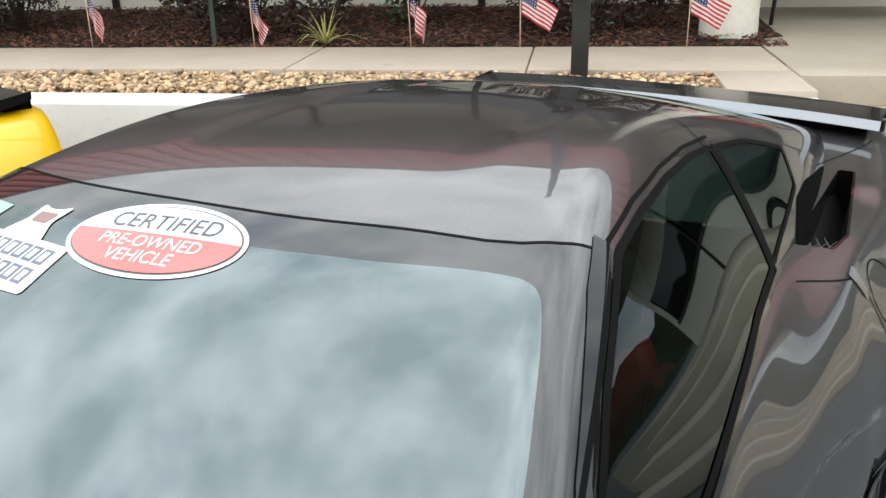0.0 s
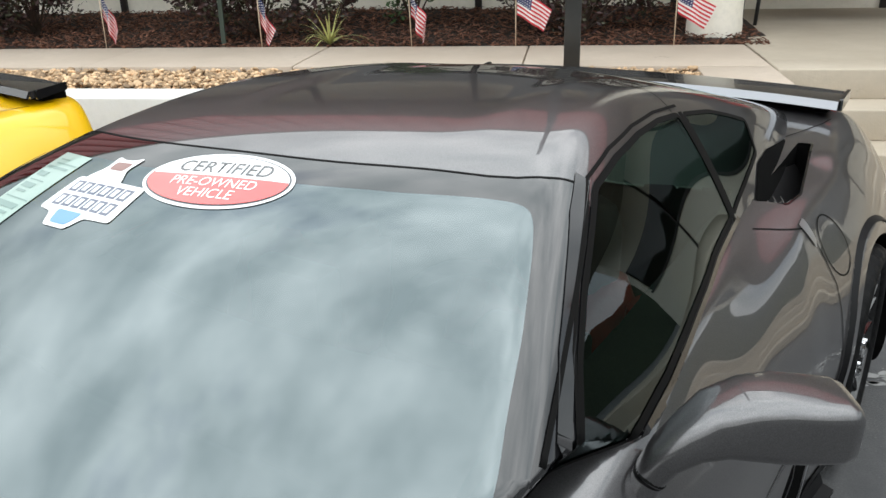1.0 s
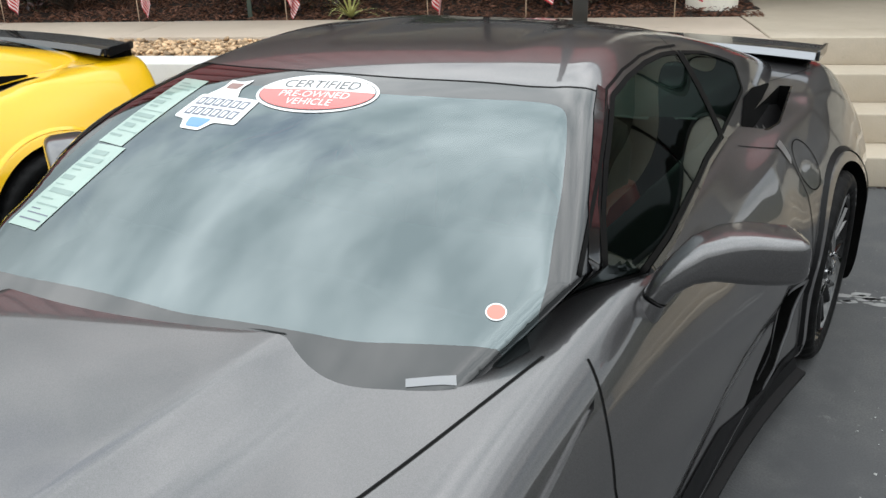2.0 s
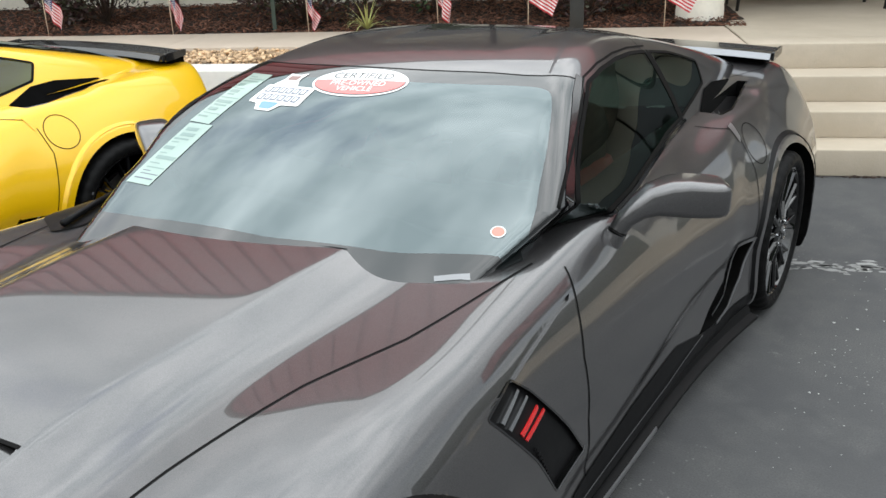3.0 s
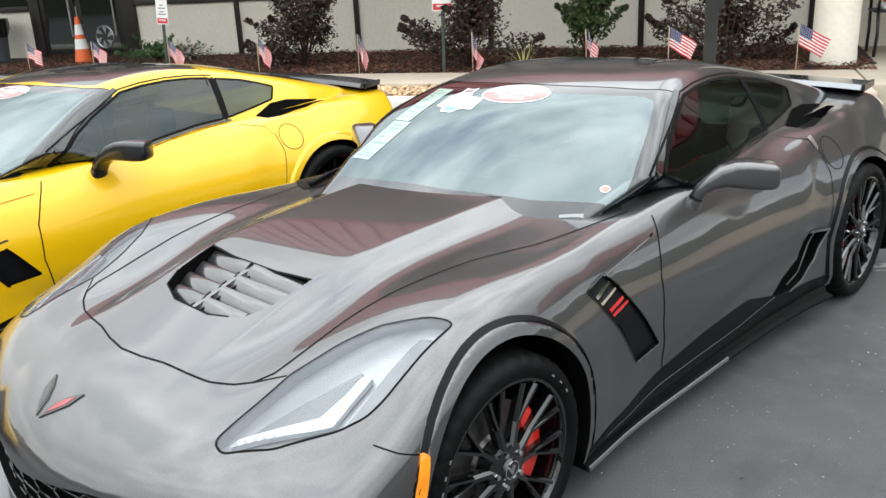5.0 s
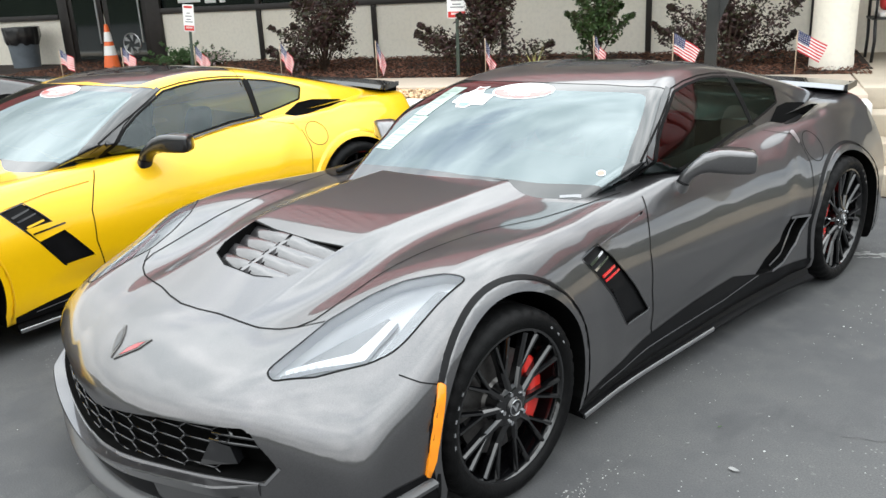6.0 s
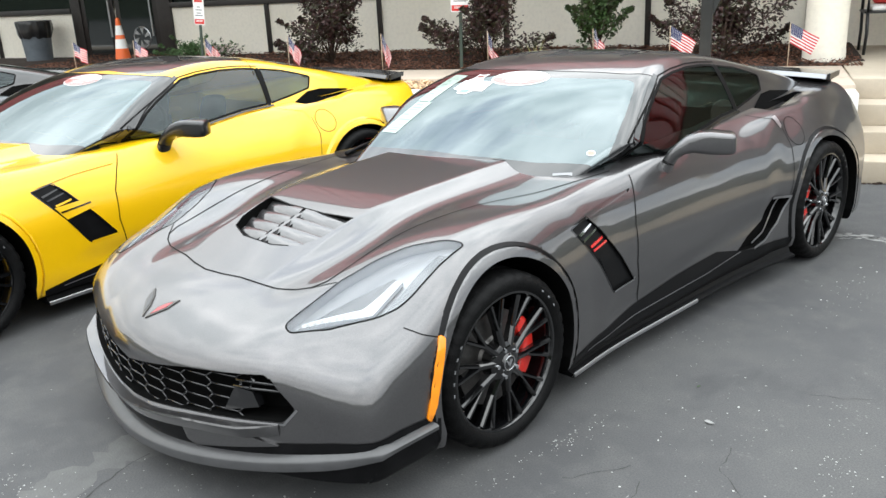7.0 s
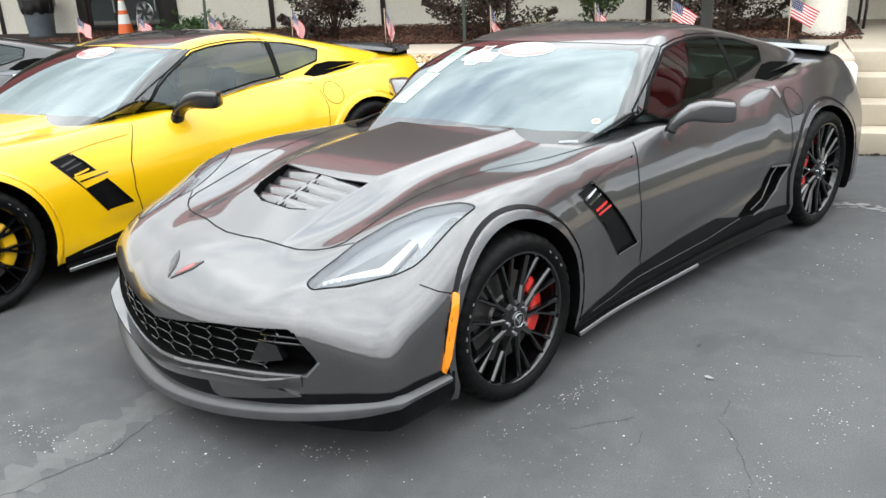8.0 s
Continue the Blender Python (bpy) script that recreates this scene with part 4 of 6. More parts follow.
    for s in (1, -1):
        for line in ([(0.54, 0.438), (0.62, 0.440), (0.735, 0.446)], [(0.55, 0.462), (0.63, 0.465), (0.71, 0.467)], [(0.60, 0.442), (0.615, 0.468), (0.60, 0.488)]):
            laid = BODY.lay([on_view("front", (s * x, z)) for x, z in line])
            part("mesh_bar", tube([q - nn * 0.02 for q, nn in laid], 0.005, 6), gloss_black, grille)
        fin = patch(BODY, [(0.49, 0.342), (0.545, 0.435), (0.61, 0.428), (0.628, 0.378)], "front", -0.018, 0.05, gap=0.03)
        part("duct_fin", fin if s == 1 else mirrored(fin), gloss_black, grille)
        b = seam(BODY, [(0.10, 0.272), (0.356, 0.309), (0.57, 0.329), (0.718, 0.342), (0.765, 0.40)], "front", 0.008, 0.002)
        part("grille_lip", b if s == 1 else mirrored(b), satin_metal, grille)
    edge = curve((0, 0.262), (0.10, 0.270), (0.356, 0.307), (0.57, 0.328), (0.70, 0.342))
    rings = []
    for x in np.linspace(-0.70, 0.70, 49):
        z, t = float(edge(abs(x))), min(1.0, (0.70 - abs(x)) / 0.12)
        (p, n), (q, m) = BODY.lay([on_view("front", (x, z)), on_view("front", (x, z - 0.052 + 0.012 * (1 - t)))])
        o = 0.006 + 0.034 * t
        rings.append([p - n * 0.02, p + n * o, p + n * (o + 0.003) - Vector((0, 0, 0.006)), q + m * (0.4 * o), q - m * 0.02])
    part("chin_lip", ring_loft(rings), paint_mat, car)
    valance = sym([(0, 0.208), (0.28, 0.238), (0.46, 0.235), (0.69, 0.272), (0.86, 0.298), (0.95, 0.302), (0.95, 0.16), (0.7, 0.155), (0, 0.155)])
    part("valance", patch(BODY, valance, "front", 0.003, gap=0.025), dark_trim, car, "black lower valance")
    for s in (1, -1):
        b = patch(BODY, [(-2.005, 0.300), (-1.90, 0.306), (-1.78, 0.300), (-1.735, 0.285), (-1.735, 0.155), (-2.005, 0.155)], "side", 0.003, gap=0.025)
        part("valance_end", b if s == 1 else mirrored(b), dark_trim, car)
        flap = patch(BODY, rounded([(0.305, 0.252), (0.325, 0.203), (0.36, 0.192), (0.70, 0.268), (0.56, 0.288)], 0.008), "front", 0.010, 0.0, gap=0.02)
        part("lower_flap", flap if s == 1 else mirrored(flap), paint_mat, car)
    line = [(-0.968, y) for y in (-1.76, -1.82, -1.88, -1.94)] + [(0.968 * q, -2.32 + 0.32 * (0.968 * q) ** 2 + 0.05 * (0.968 * q) ** 8) for q in np.linspace(-1, 1, 61)] + [(0.968, y) for y in (-1.94, -1.88, -1.82, -1.76)]
    rings = []
    for k, (x, y) in enumerate(line):
        a, c = Vector(line[max(k - 1, 0)]), Vector(line[min(k + 1, len(line) - 1)])
        d = (c - a).normalized()
        out = Vector((d.y, -d.x, 0))
        o = 0.036 - 0.012 * min(1, abs(x)) ** 2
        z = 0.108 + 0.132 * min(1, abs(x) / 0.968) ** 1.5
        thin = 1 - 0.55 * float(step(-2.10, -1.90, np.array(y)))
        p, up = Vector((x, y, z + 0.036 * (1 - thin))), Vector((0, 0, thin))
        rings.append([p - out * 0.16 + up * 0.03, p - out * 0.02 + up * 0.056, p + out * o + up * 0.036, p + out * (o + 0.004) + up * 0.028, p + out * (o + 0.002), p - out * 0.16 - up * 0.01])
    part("splitter", ring_loft(rings), splitter_grey, car, "dark grey front splitter")
    for s in (1, -1):
        outline = [(0.008, -2.243), (0.022, -2.200), (0.052, -2.168), (0.096, -2.140), (0.080, -2.184), (0.046, -2.214)]
        mid = Vector((0.048, -2.190))
        inner = [tuple(mid + (Vector(p) - mid) * 0.66) for p in outline]
        flip = (lambda b: b) if s == 1 else mirrored
        wing = part("emblem", flip(patch(BODY, rounded(outline, 0.004), "top", 0.004, 0.002, gap=0.012)), disc_steel, car, "small winged chrome emblem")
        part("emblem_field", flip(patch(BODY, rounded(inner, 0.003), "top", 0.0052, -0.003, gap=0.012)), emblem_red if s == 1 else splitter_grey, wing)

    # --- hood vent
    vent = part("hood_vent", patch(BODY, HOOD_VENT, "top", -0.082, gap=0.04), well_black, car, "louvred hood vent")
    def level(x, y, down):
        q, nn = BODY.lay([on_view("top", (x, y))])[0]
        return q - nn * down
    rings = []
    for y in np.linspace(-1.750, -1.520, 6):
        c = level(0, y, 0.006)
        rings.append([(c.x - 0.009, c.y, c.z), (c.x + 0.009, c.y, c.z), (c.x + 0.013, c.y, c.z - 0.05), (c.x - 0.013, c.y, c.z - 0.05)])
    part("vent_spine", ring_loft(rings), paint_mat, vent)
    for s in (1, -1):
        for y, w in ((-1.514, 0.276), (-1.574, 0.266), (-1.634, 0.252), (-1.692, 0.205)):
            rings = []
            for x in np.linspace(0.010, w, 7):
                t = x / 0.27
                sag = (0.003 if y > -1.55 else 0.008) + 0.022 * t * t
                back = y + 0.018 * t * t
                row = [level(s * x, back - dy, sag + dn) for dy, dn in ((0.0, -0.002), (0.008, -0.006), (0.028, 0.0), (0.046, 0.009), (0.058, 0.022))]
                rings.append([tuple(v) for v in row] + [tuple(v + Vector((0, 0.003, -0.005))) for v in reversed(row)])
            part("louvre", ring_loft(rings), paint_mat, vent)
        strut = [[tuple(level(s * x, y, d)) for x, d in ((0.028, 0.012), (0.032, 0.012), (0.032, 0.06), (0.028, 0.06))] for y in (-1.74, -1.66, -1.58, -1.525)]
        part("vent_strut", ring_loft(strut), dark_trim, vent)
    part("vent_edge", seam(BODY, [(0.285, -1.499), (0.12, -1.517), (-0.12, -1.517), (-0.285, -1.499)], "top", 0.008, 0.001), seal_rubber, vent)
    part("vent_edge", seam(BODY, [(-0.270, -1.645), (-0.225, -1.713), (-0.10, -1.754), (0.10, -1.754), (0.18, -1.73)], "top", 0.005, 0.001), seal_rubber, vent)

    # --- fender vents and intakes
    for s in (1, -1):
        flip = (lambda b: b) if s == 1 else mirrored
        fv = part("fender_vent", flip(patch(BODY, FENDER_VENT, "side", -0.010, gap=0.03)), dark_trim, car, "black fender vent with a small badge")
        bars = (("badge", [(-0.805, 0.612), (-0.715, 0.630), (-0.713, 0.621), (-0.800, 0.602)], red_badge), ("badge", [(-0.792, 0.592), (-0.690, 0.609), (-0.688, 0.602), (-0.787, 0.584)], red_badge), ("badge_bar", [(-0.845, 0.645), (-0.745, 0.668), (-0.742, 0.661), (-0.838, 0.636)], chrome), ("badge_bar", [(-0.865, 0.670), (-0.770, 0.694), (-0.766, 0.687), (-0.856, 0.660)], chrome))
        for name, pts, mat in bars:
            part(name, flip(patch(BODY, pts, "side", -0.005, 0.009, gap=0.02)), mat, fv)
        for k in range(11):
            t = k / 11
            y, z = -0.755 + 0.085 * t, 0.545 - 0.155 * t
            part("mesh_knob", flip(patch(BODY, [(y - 0.007, z), (y, z + 0.005), (y + 0.007, z), (y, z - 0.005)], "side", -0.004, 0.009, gap=0.02)), dark_trim, fv)
        b = seam(BODY, FENDER_VENT, "side", 0.005, 0.001, closed=True)
        part("vent_edge", flip(b), gloss_black, fv)
        b = seam(BODY, [(-0.500, 0.398), (-0.505, 0.386), (-0.655, 0.378)], "side", 0.007, 0.002)
        part("vent_lip", flip(b), satin_metal, fv)
        it = part("shoulder_intake", flip(patch(CANOPY, INTAKE_WALL, "side", 0.003, gap=0.02)), well_black, car, "black shoulder air intake")
        for k in range(5):
            a, c = 0.662 + 0.016 * k, 0.965 + 0.012 * k
            for lean in (0.045, -0.045):
                part("mesh_wire", flip(tube([(a - lean / 2, c + 0.02, 0.845), (a, c + 0.045, 0.862), (a + lean / 2, c + 0.07, 0.882)], 0.0012, 5)), disc_steel, it)
        b = seam(BODY, INTAKE[6:24], "top", 0.006, 0.001)
        part("intake_edge", flip(b), gloss_black, it)
        sv = part("sill_vent", flip(patch(BODY, SILL_VENT, "side", -0.04, gap=0.03)), well_black, car, "black vent ahead of the rear wheel")
        b = seam(BODY, [(0.60, 0.243), (0.70, 0.263), (0.83, 0.330), (0.945, 0.452), (0.85, 0.464), (0.77, 0.474)], "side", 0.013, 0.004)
        part("vent_lip", flip(b), satin_metal, sv)
        b = seam(BODY, [(0.60, 0.268), (0.71, 0.305), (0.80, 0.375), (0.86, 0.452)], "side", 0.009, -0.015)
        part("vent_fin", flip(b), satin_metal, sv)
        # sill
        sill = [(-0.955, 0.155), (-0.955, 0.19), (-0.73, 0.224), (-0.48, 0.258), (-0.12, 0.290), (0.25, 0.308), (0.44, 0.268), (0.60, 0.240), (0.70, 0.238), (0.97, 0.22), (0.97, 0.155)]
        part("sill_trim", flip(patch(BODY, sill, "side", 0.003, gap=0.03)), dark_trim, car, "black sill trim")
        rings = []
        for y in np.linspace(-0.94, 0.97, 24):
            t = (y + 0.94) / 1.91
            x = float(half_width(y)) - 0.055 + 0.045 * t ** 0.7 + 0.03
            z = 0.100 + 0.015 * t
            rings.append([(x - 0.16, y, z + 0.070), (x - 0.040, y, z + 0.050), (x - 0.028, y, z + 0.018), (x, y, z + 0.008), (x, y, z - 0.004), (x - 0.16, y, z - 0.004)])
        line = seam(BODY, [(-0.85, 0.185), (-0.48, 0.214), (0.14, 0.230), (0.46, 0.258)], "side", 0.004, 0.006)
        part("sill_line", flip(line), satin_metal, car)
        skirt = part("side_skirt", flip(ring_loft(rings)), dark_trim, car, "glossy black side skirt")
        rings = [[(r[3][0] - 0.002, r[3][1], r[3][2] + 0.010), (r[3][0] + 0.003, r[3][1], r[3][2] + 0.002), (r[3][0] + 0.001, r[3][1], r[3][2] - 0.009), (r[3][0] - 0.012, r[3][1], r[3][2] - 0.009)] for r in rings[:13]]
        part("skirt_edge", flip(ring_loft(rings)), satin_metal, skirt)

    # --- mirrors
    def arm_rings(s, rows):
        """Rings square to a path. rows: x, y, z of the middle, half depth, half thickness, roundness."""
        pts = [Vector(r[:3]) for r in rows]
        out = []
        for i, (p, r) in enumerate(zip(pts, rows)):
            d = (pts[min(i + 1, len(pts) - 1)] - pts[max(i - 1, 0)]).normalized()
            e1 = Vector((-d.y * 0.6, 1.0, 0.0)); e1 = (e1 - d * e1.dot(d)).normalized()
            e2 = d.cross(e1)
            e2 = e2 if e2.z > 0 or abs(e2.z) < 0.2 and e2.x < 0 else -e2
            out.append([((p + e1 * a + e2 * b).x * s, (p + e1 * a + e2 * b).y, (p + e1 * a + e2 * b).z) for a, b in squircle(r[3], r[4], 28, r[5])])
        return out
    for s in (1, -1):
        mir = part("door_mirror", ring_loft(arm_rings(s, ((0.790, -0.088, 0.806, 0.042, 0.026, 2.8), (0.806, -0.080, 0.838, 0.045, 0.027, 2.8), (0.832, -0.062, 0.866, 0.050, 0.031, 3.2), (0.862, -0.042, 0.888, 0.055, 0.041, 3.8), (0.900, -0.016, 0.897, 0.060, 0.049, 4.4), (0.935, 0.006, 0.898, 0.062, 0.051, 5.0), (0.970, 0.028, 0.895, 0.061, 0.050, 5.0), (1.006, 0.050, 0.893, 0.058, 0.048, 5.0), (1.020, 0.059, 0.892, 0.052, 0.043, 5.0), (1.026, 0.063, 0.892, 0.042, 0.034, 4.6)))), paint_mat, car)
        foot = arm_rings(s, ((0.762, -0.100, 0.730, 0.050, 0.034, 2.6), (0.774, -0.096, 0.765, 0.045, 0.029, 2.6), (0.789, -0.089, 0.803, 0.042, 0.026, 2.8)))
        part("mirror_foot", ring_loft(foot), paint_mat, mir)
        part("foot_joint", ring_loft(arm_rings(s, ((0.7885, -0.0895, 0.8025, 0.0425, 0.0265, 2.8), (0.790, -0.088, 0.8065, 0.0425, 0.0265, 2.8)))), seal_rubber, mir)
        b = prism(rounded([(-0.045, -0.030), (0.045, -0.030), (0.045, 0.030), (-0.045, 0.032)], 0.010), 0.0, 0.012, "y")
        part("mirror_glass", b, chrome, mir, m=pose(s * 0.918, 0.050, 0.895, 0, 0, s * 33))
        if s == -1:
            mir.matrix_basis = pose(0, -0.25, 0.012)

    # --- spoiler
    rings = []
    for q in np.linspace(-1, 1, 33):
        x = 0.705 * q
        y, z = 1.985 - 0.03 * abs(q) ** 3, 0.985 + 0.012 * (1 - q * q)
        rings.append([(x, y - 0.13, z - 0.024), (x, y - 0.132, z + 0.006), (x, y - 0.08, z + 0.010), (x, y + 0.025, z + 0.012), (x, y + 0.03, z + 0.004), (x, y - 0.06, z - 0.014)])
    lip = [[(r[1][0], r[1][1] - 0.020, r[1][2] - 0.024), (r[1][0], r[1][1] - 0.003, r[1][2] + 0.001), (r[1][0], r[1][1] + 0.004, r[1][2] - 0.006), (r[1][0], r[1][1] - 0.010, r[1][2] - 0.028)] for r in rings]
    sp = part("spoiler", ring_loft(rings), carbon, car, "low black rear spoiler")
    for s in (1, -1):
        part("end_plate", prism(rounded([(1.845, 0.955), (1.985, 0.972), (1.99, 1.004), (1.85, 0.995)], 0.006), s * 0.703, s * 0.715, "x"), gloss_black, sp)
    part("spoiler_lip", ring_loft(lip), lip_silver, sp, "pale front lip")
    part("spoiler_base", box(-0.66, 1.90, 0.90, 0.66, 2.02, 0.985, 0.01), well_black, sp)

    # --- cowl and wipers
    cowl = mirrored(patch(BODY, rounded([(0.56, -0.80), (0.60, -0.88), (0.74, -0.82), (0.80, -0.68), (0.74, -0.52), (0.66, -0.58), (0.60, -0.70)], 0.02), "top", 0.004, gap=0.03))
    part("cowl_panel", cowl, dark_trim, car, "black cowl panel")
    laid = BODY.lay([on_view("top", (-x, y)) for x, y in ((0.60, -0.84), (0.62, -0.79), (0.66, -0.70), (0.69, -0.60))])
    part("wiper_arm", tube([a + nn * 0.016 for a, nn in laid], 0.011, 8), dark_trim, car, "black wiper arm")
    under = [(0.12, -0.72), (0.44, -0.63), (0.67, -0.51), (0.69, -0.44), (0.64, -0.37), (0.0, -0.45), (-0.60, -0.37), (-0.62, -0.75), (-0.50, -0.79), (-0.30, -0.78)]
    part("cowl_deck", patch(BODY, under, "top", 0.002, gap=0.04), interior_black, car)
    # --- cabin
    part("dashboard", ring_loft([[(x, y + 0.25 * x * x, z) for y, z in ((-0.46, 0.60), (-0.47, 0.83), (-0.34, 0.885), (-0.12, 0.86), (-0.06, 0.80), (-0.08, 0.60))] for x in np.linspace(-0.60, 0.60, 13)]), interior_black, car, "black dashboard")
    make_seat(car, 0.36, seat_red); make_seat(car, -0.36, seat_red)
    part("console", box(-0.10, -0.30, 0.30, 0.10, 0.60, 0.56, 0.03), interior_black, car)
    b = bmesh.new()
    tor = [(0.36 + 0.175 * math.cos(a), 0.0, 0.175 * math.sin(a)) for a in np.linspace(0, 2 * math.pi, 33)]
    tilt = Matrix.Translation((0, 0.06, 0.80)) @ Matrix.Rotation(radians(-22), 4, "X")
    wheel_rim = tube([tilt @ Vector(p) for p in tor], 0.016, 8)
    st = part("steering_wheel", wheel_rim, interior_black, car)
    part("wheel_hub", tube([tilt @ Vector((0.20, 0, 0)), tilt @ Vector((0.36, -0.02, 0)), tilt @ Vector((0.52, 0, 0))], 0.03, 8), interior_black, st)
    part("rear_view_mirror", box(-0.11, -0.06, 1.045, 0.11, -0.03, 1.10, 0.012), interior_black, car)

    # --- wheels
    shared = {}
    for s in (1, -1):
        turn = 0 if s == 1 else 180
        make_wheel(car, WHEEL_F, 0.285, 0.257, caliper, pose(s * 0.803, AXLE_F, WHEEL_F, 0, 0, turn), s == -1, shared)
        make_wheel(car, WHEEL_R, 0.325, 0.270, caliper, pose(s * 0.785, AXLE_R, WHEEL_R, 0, 0, turn), s == 1, shared)
    return car


def repaint(car, swaps):
    """Other paints on a copied car, named part by part; "" stands for the rest."""
    for ob in car.children_recursive:
        for slot in slots_of(ob):
            old = slot.material
            if old is None:
                continue
            kind = ob.name.split(".")[0]
            fresh = swaps.get((kind, old.name)) or swaps.get(old.name)
            if fresh:
                slot.link = "OBJECT"
                slot.material = fresh


def slots_of(ob):
    return ob.material_slots if ob.type == "MESH" else ()


grey_car = tagged(new("sports_car"), "dark grey metallic two-door sports coupe parked on asphalt", "car", "parked sports cars")
car_parts(grey_car, grey_paint, caliper_red)
yellow_car = copy_thing(grey_car, pose(-2.639, -1.181, 0, 0, 0, 3.76))
repaint(yellow_car, {("roof_panel", "grey_metallic_paint"): black_paint, ("door_mirror", "grey_metallic_paint"): black_paint, ("mirror_foot", "grey_metallic_paint"): black_paint, "grey_metallic_paint": yellow_paint, ("arch_seam", "satin_black_trim"): yellow_paint, ("door_handle", "satin_metal"): yellow_paint, ("vent_lip", "satin_metal"): yellow_paint, ("badge_bar", "chrome"): gloss_black, "caliper_red": caliper_yellow, "badge_red": yellow_paint, "silver_lip": carbon, "red_leather": interior_black})
tagged(yellow_car, "bright yellow two-door sports coupe with a black roof panel", "car", "parked sports cars")
for vent in [o for o in yellow_car.children if o.name.split(".")[0] == "fender_vent"][:1]:
    for pts, mat in (([(-0.815, 0.60), (-0.625, 0.612), (-0.60, 0.562), (-0.765, 0.528)], yellow_paint), ([(-0.79, 0.574), (-0.62, 0.592), (-0.617, 0.584), (-0.785, 0.565)], gloss_black)):
        part("vent_bar", patch(BODY, pts, "side", 0.002 if mat is yellow_paint else 0.004, 0.02, gap=0.03), mat, vent)
black_car = copy_thing(grey_car, pose(-5.45, -2.25, 0, 0, 0, 9))
repaint(black_car, {"grey_metallic_paint": black_paint, "silver_lip": carbon, "red_leather": interior_black})
tagged(black_car, "black two-door sports coupe parked beside the yellow one", "car", "parked sports cars")


# ---------------------------------------------------------------- stickers on the glass
def sheet(outline, n_in=3):
    """Vertices and faces of a star-shaped outline, in rings so that it can bend."""
    n = len(outline)
    cx, cy = sum(p[0] for p in outline) / n, sum(p[1] for p in outline) / n
    v, f = [], []
    for k in range(n_in):
        s = 1 - k / n_in
        v += [(cx + (x - cx) * s, cy + (y - cy) * s) for x, y in outline]
    v.append((cx, cy))
    for k in range(n_in - 1):
        f += [(k * n + i, k * n + (i + 1) % n, (k + 1) * n + (i + 1) % n, (k + 1) * n + i) for i in range(n)]
    f += [((n_in - 1) * n + i, (n_in - 1) * n + (i + 1) % n, n_in * n) for i in range(n)]
    return v, f


def glued(parent, name, outline, frame2d, up, mat, label=""):
    v, f = sheet(dense(outline, 0.02))
    return part(name, lay_flat(CANOPY, v, f, frame2d, up), mat, parent, label)


def at_angle(cx, cy, th, skew=0.0):
    c, s = math.cos(th), math.sin(th)
    return lambda u, v: (cx + u * c - v * s + skew * v, cy + u * s + v * c)


def oval_sticker(parent):
    fr = at_angle(-0.050, -0.124, 0.20)
    a, b = 0.162, 0.080
    ell = lambda k: [(a * k * math.cos(t), (b - a * (1 - k)) * math.sin(t)) for t in np.linspace(0, 2 * math.pi, 72, endpoint=False)]
    glued(parent, "sticker_base", ell(1.0), fr, 0.0016, sticker_white, "white and red oval sticker")
    glued(parent, "sticker_ring", ell(0.955), fr, 0.0021, sticker_black)
    glued(parent, "sticker_face", ell(0.935), fr, 0.0026, sticker_white)
    k = 0.935
    aa, bb, cut_v = a * k, b - a * (1 - k), 0.008
    t0 = math.asin(cut_v / bb)
    low = [(aa * math.cos(t), bb * math.sin(t)) for t in np.linspace(math.pi - t0, 2 * math.pi + t0, 50)]
    glued(parent, "sticker_field", low, fr, 0.0031, sticker_red)
    part("sticker_text", lay_words(CANOPY, "CERTIFIED", 0.047, 0.95, 0.0, 0.031, fr, 0.0036), sticker_black, parent)
    part("sticker_text", lay_words(CANOPY, "PRE-OWNED", 0.034, 0.95, 0.0, -0.012, fr, 0.0036), sticker_white, parent)
    part("sticker_text", lay_words(CANOPY, "VEHICLE", 0.034, 0.95, 0.0, -0.042, fr, 0.0036), sticker_white, parent)


def find_part(thing, kind):
    return next(o for o in thing.children if o.name.split(".")[0] == kind)


for m in (sticker_white, sticker_red, sticker_black, sticker_blue, sticker_navy, paper_green, paper_print):
    q = m.node_tree.nodes["Principled BSDF"]
    q.inputs["Coat Weight"].default_value = 1.0
    q.inputs["Coat IOR"].default_value = 1.6
wind = find_part(grey_car, "windshield")
oval_sticker(wind)
oval_sticker(find_part(yellow_car, "windshield"))
# shield-shaped badge: plain shapes and bars only
fr = lambda u, v: (-0.266 + 0.62 * u, -0.244 + 0.02 * u + 0.95 * v)
glued(wind, "badge_base", rounded([(-0.155, 0.052), (0.155, 0.052), (0.165, -0.048), (0.06, -0.052), (0.03, -0.085), (-0.07, -0.085), (-0.10, -0.052), (-0.165, -0.045)], 0.012), fr, 0.0016, sticker_white, "white and blue shield-shaped sticker")
glued(wind, "badge_crest", rounded([(-0.13, 0.05), (0.04, 0.05), (0.0, 0.09), (0.012, 0.135), (-0.025, 0.122), (-0.06, 0.120), (-0.10, 0.128), (-0.095, 0.09)], 0.012), fr, 0.0019, sticker_white)
glued(wind, "badge_field", rounded([(-0.148, 0.043), (0.148, 0.043), (0.152, -0.038), (-0.152, -0.038)], 0.008), fr, 0.0023, sticker_white)
glued(wind, "badge_gear", rounded([(-0.075, -0.042), (0.04, -0.042), (0.02, -0.076), (-0.055, -0.076)], 0.012), fr, 0.0023, sticker_blue)
glued(wind, "badge_crest_face", rounded([(-0.078, 0.084), (-0.015, 0.084), (-0.008, 0.112), (-0.082, 0.110)], 0.010), fr, 0.0023, sticker_brown)
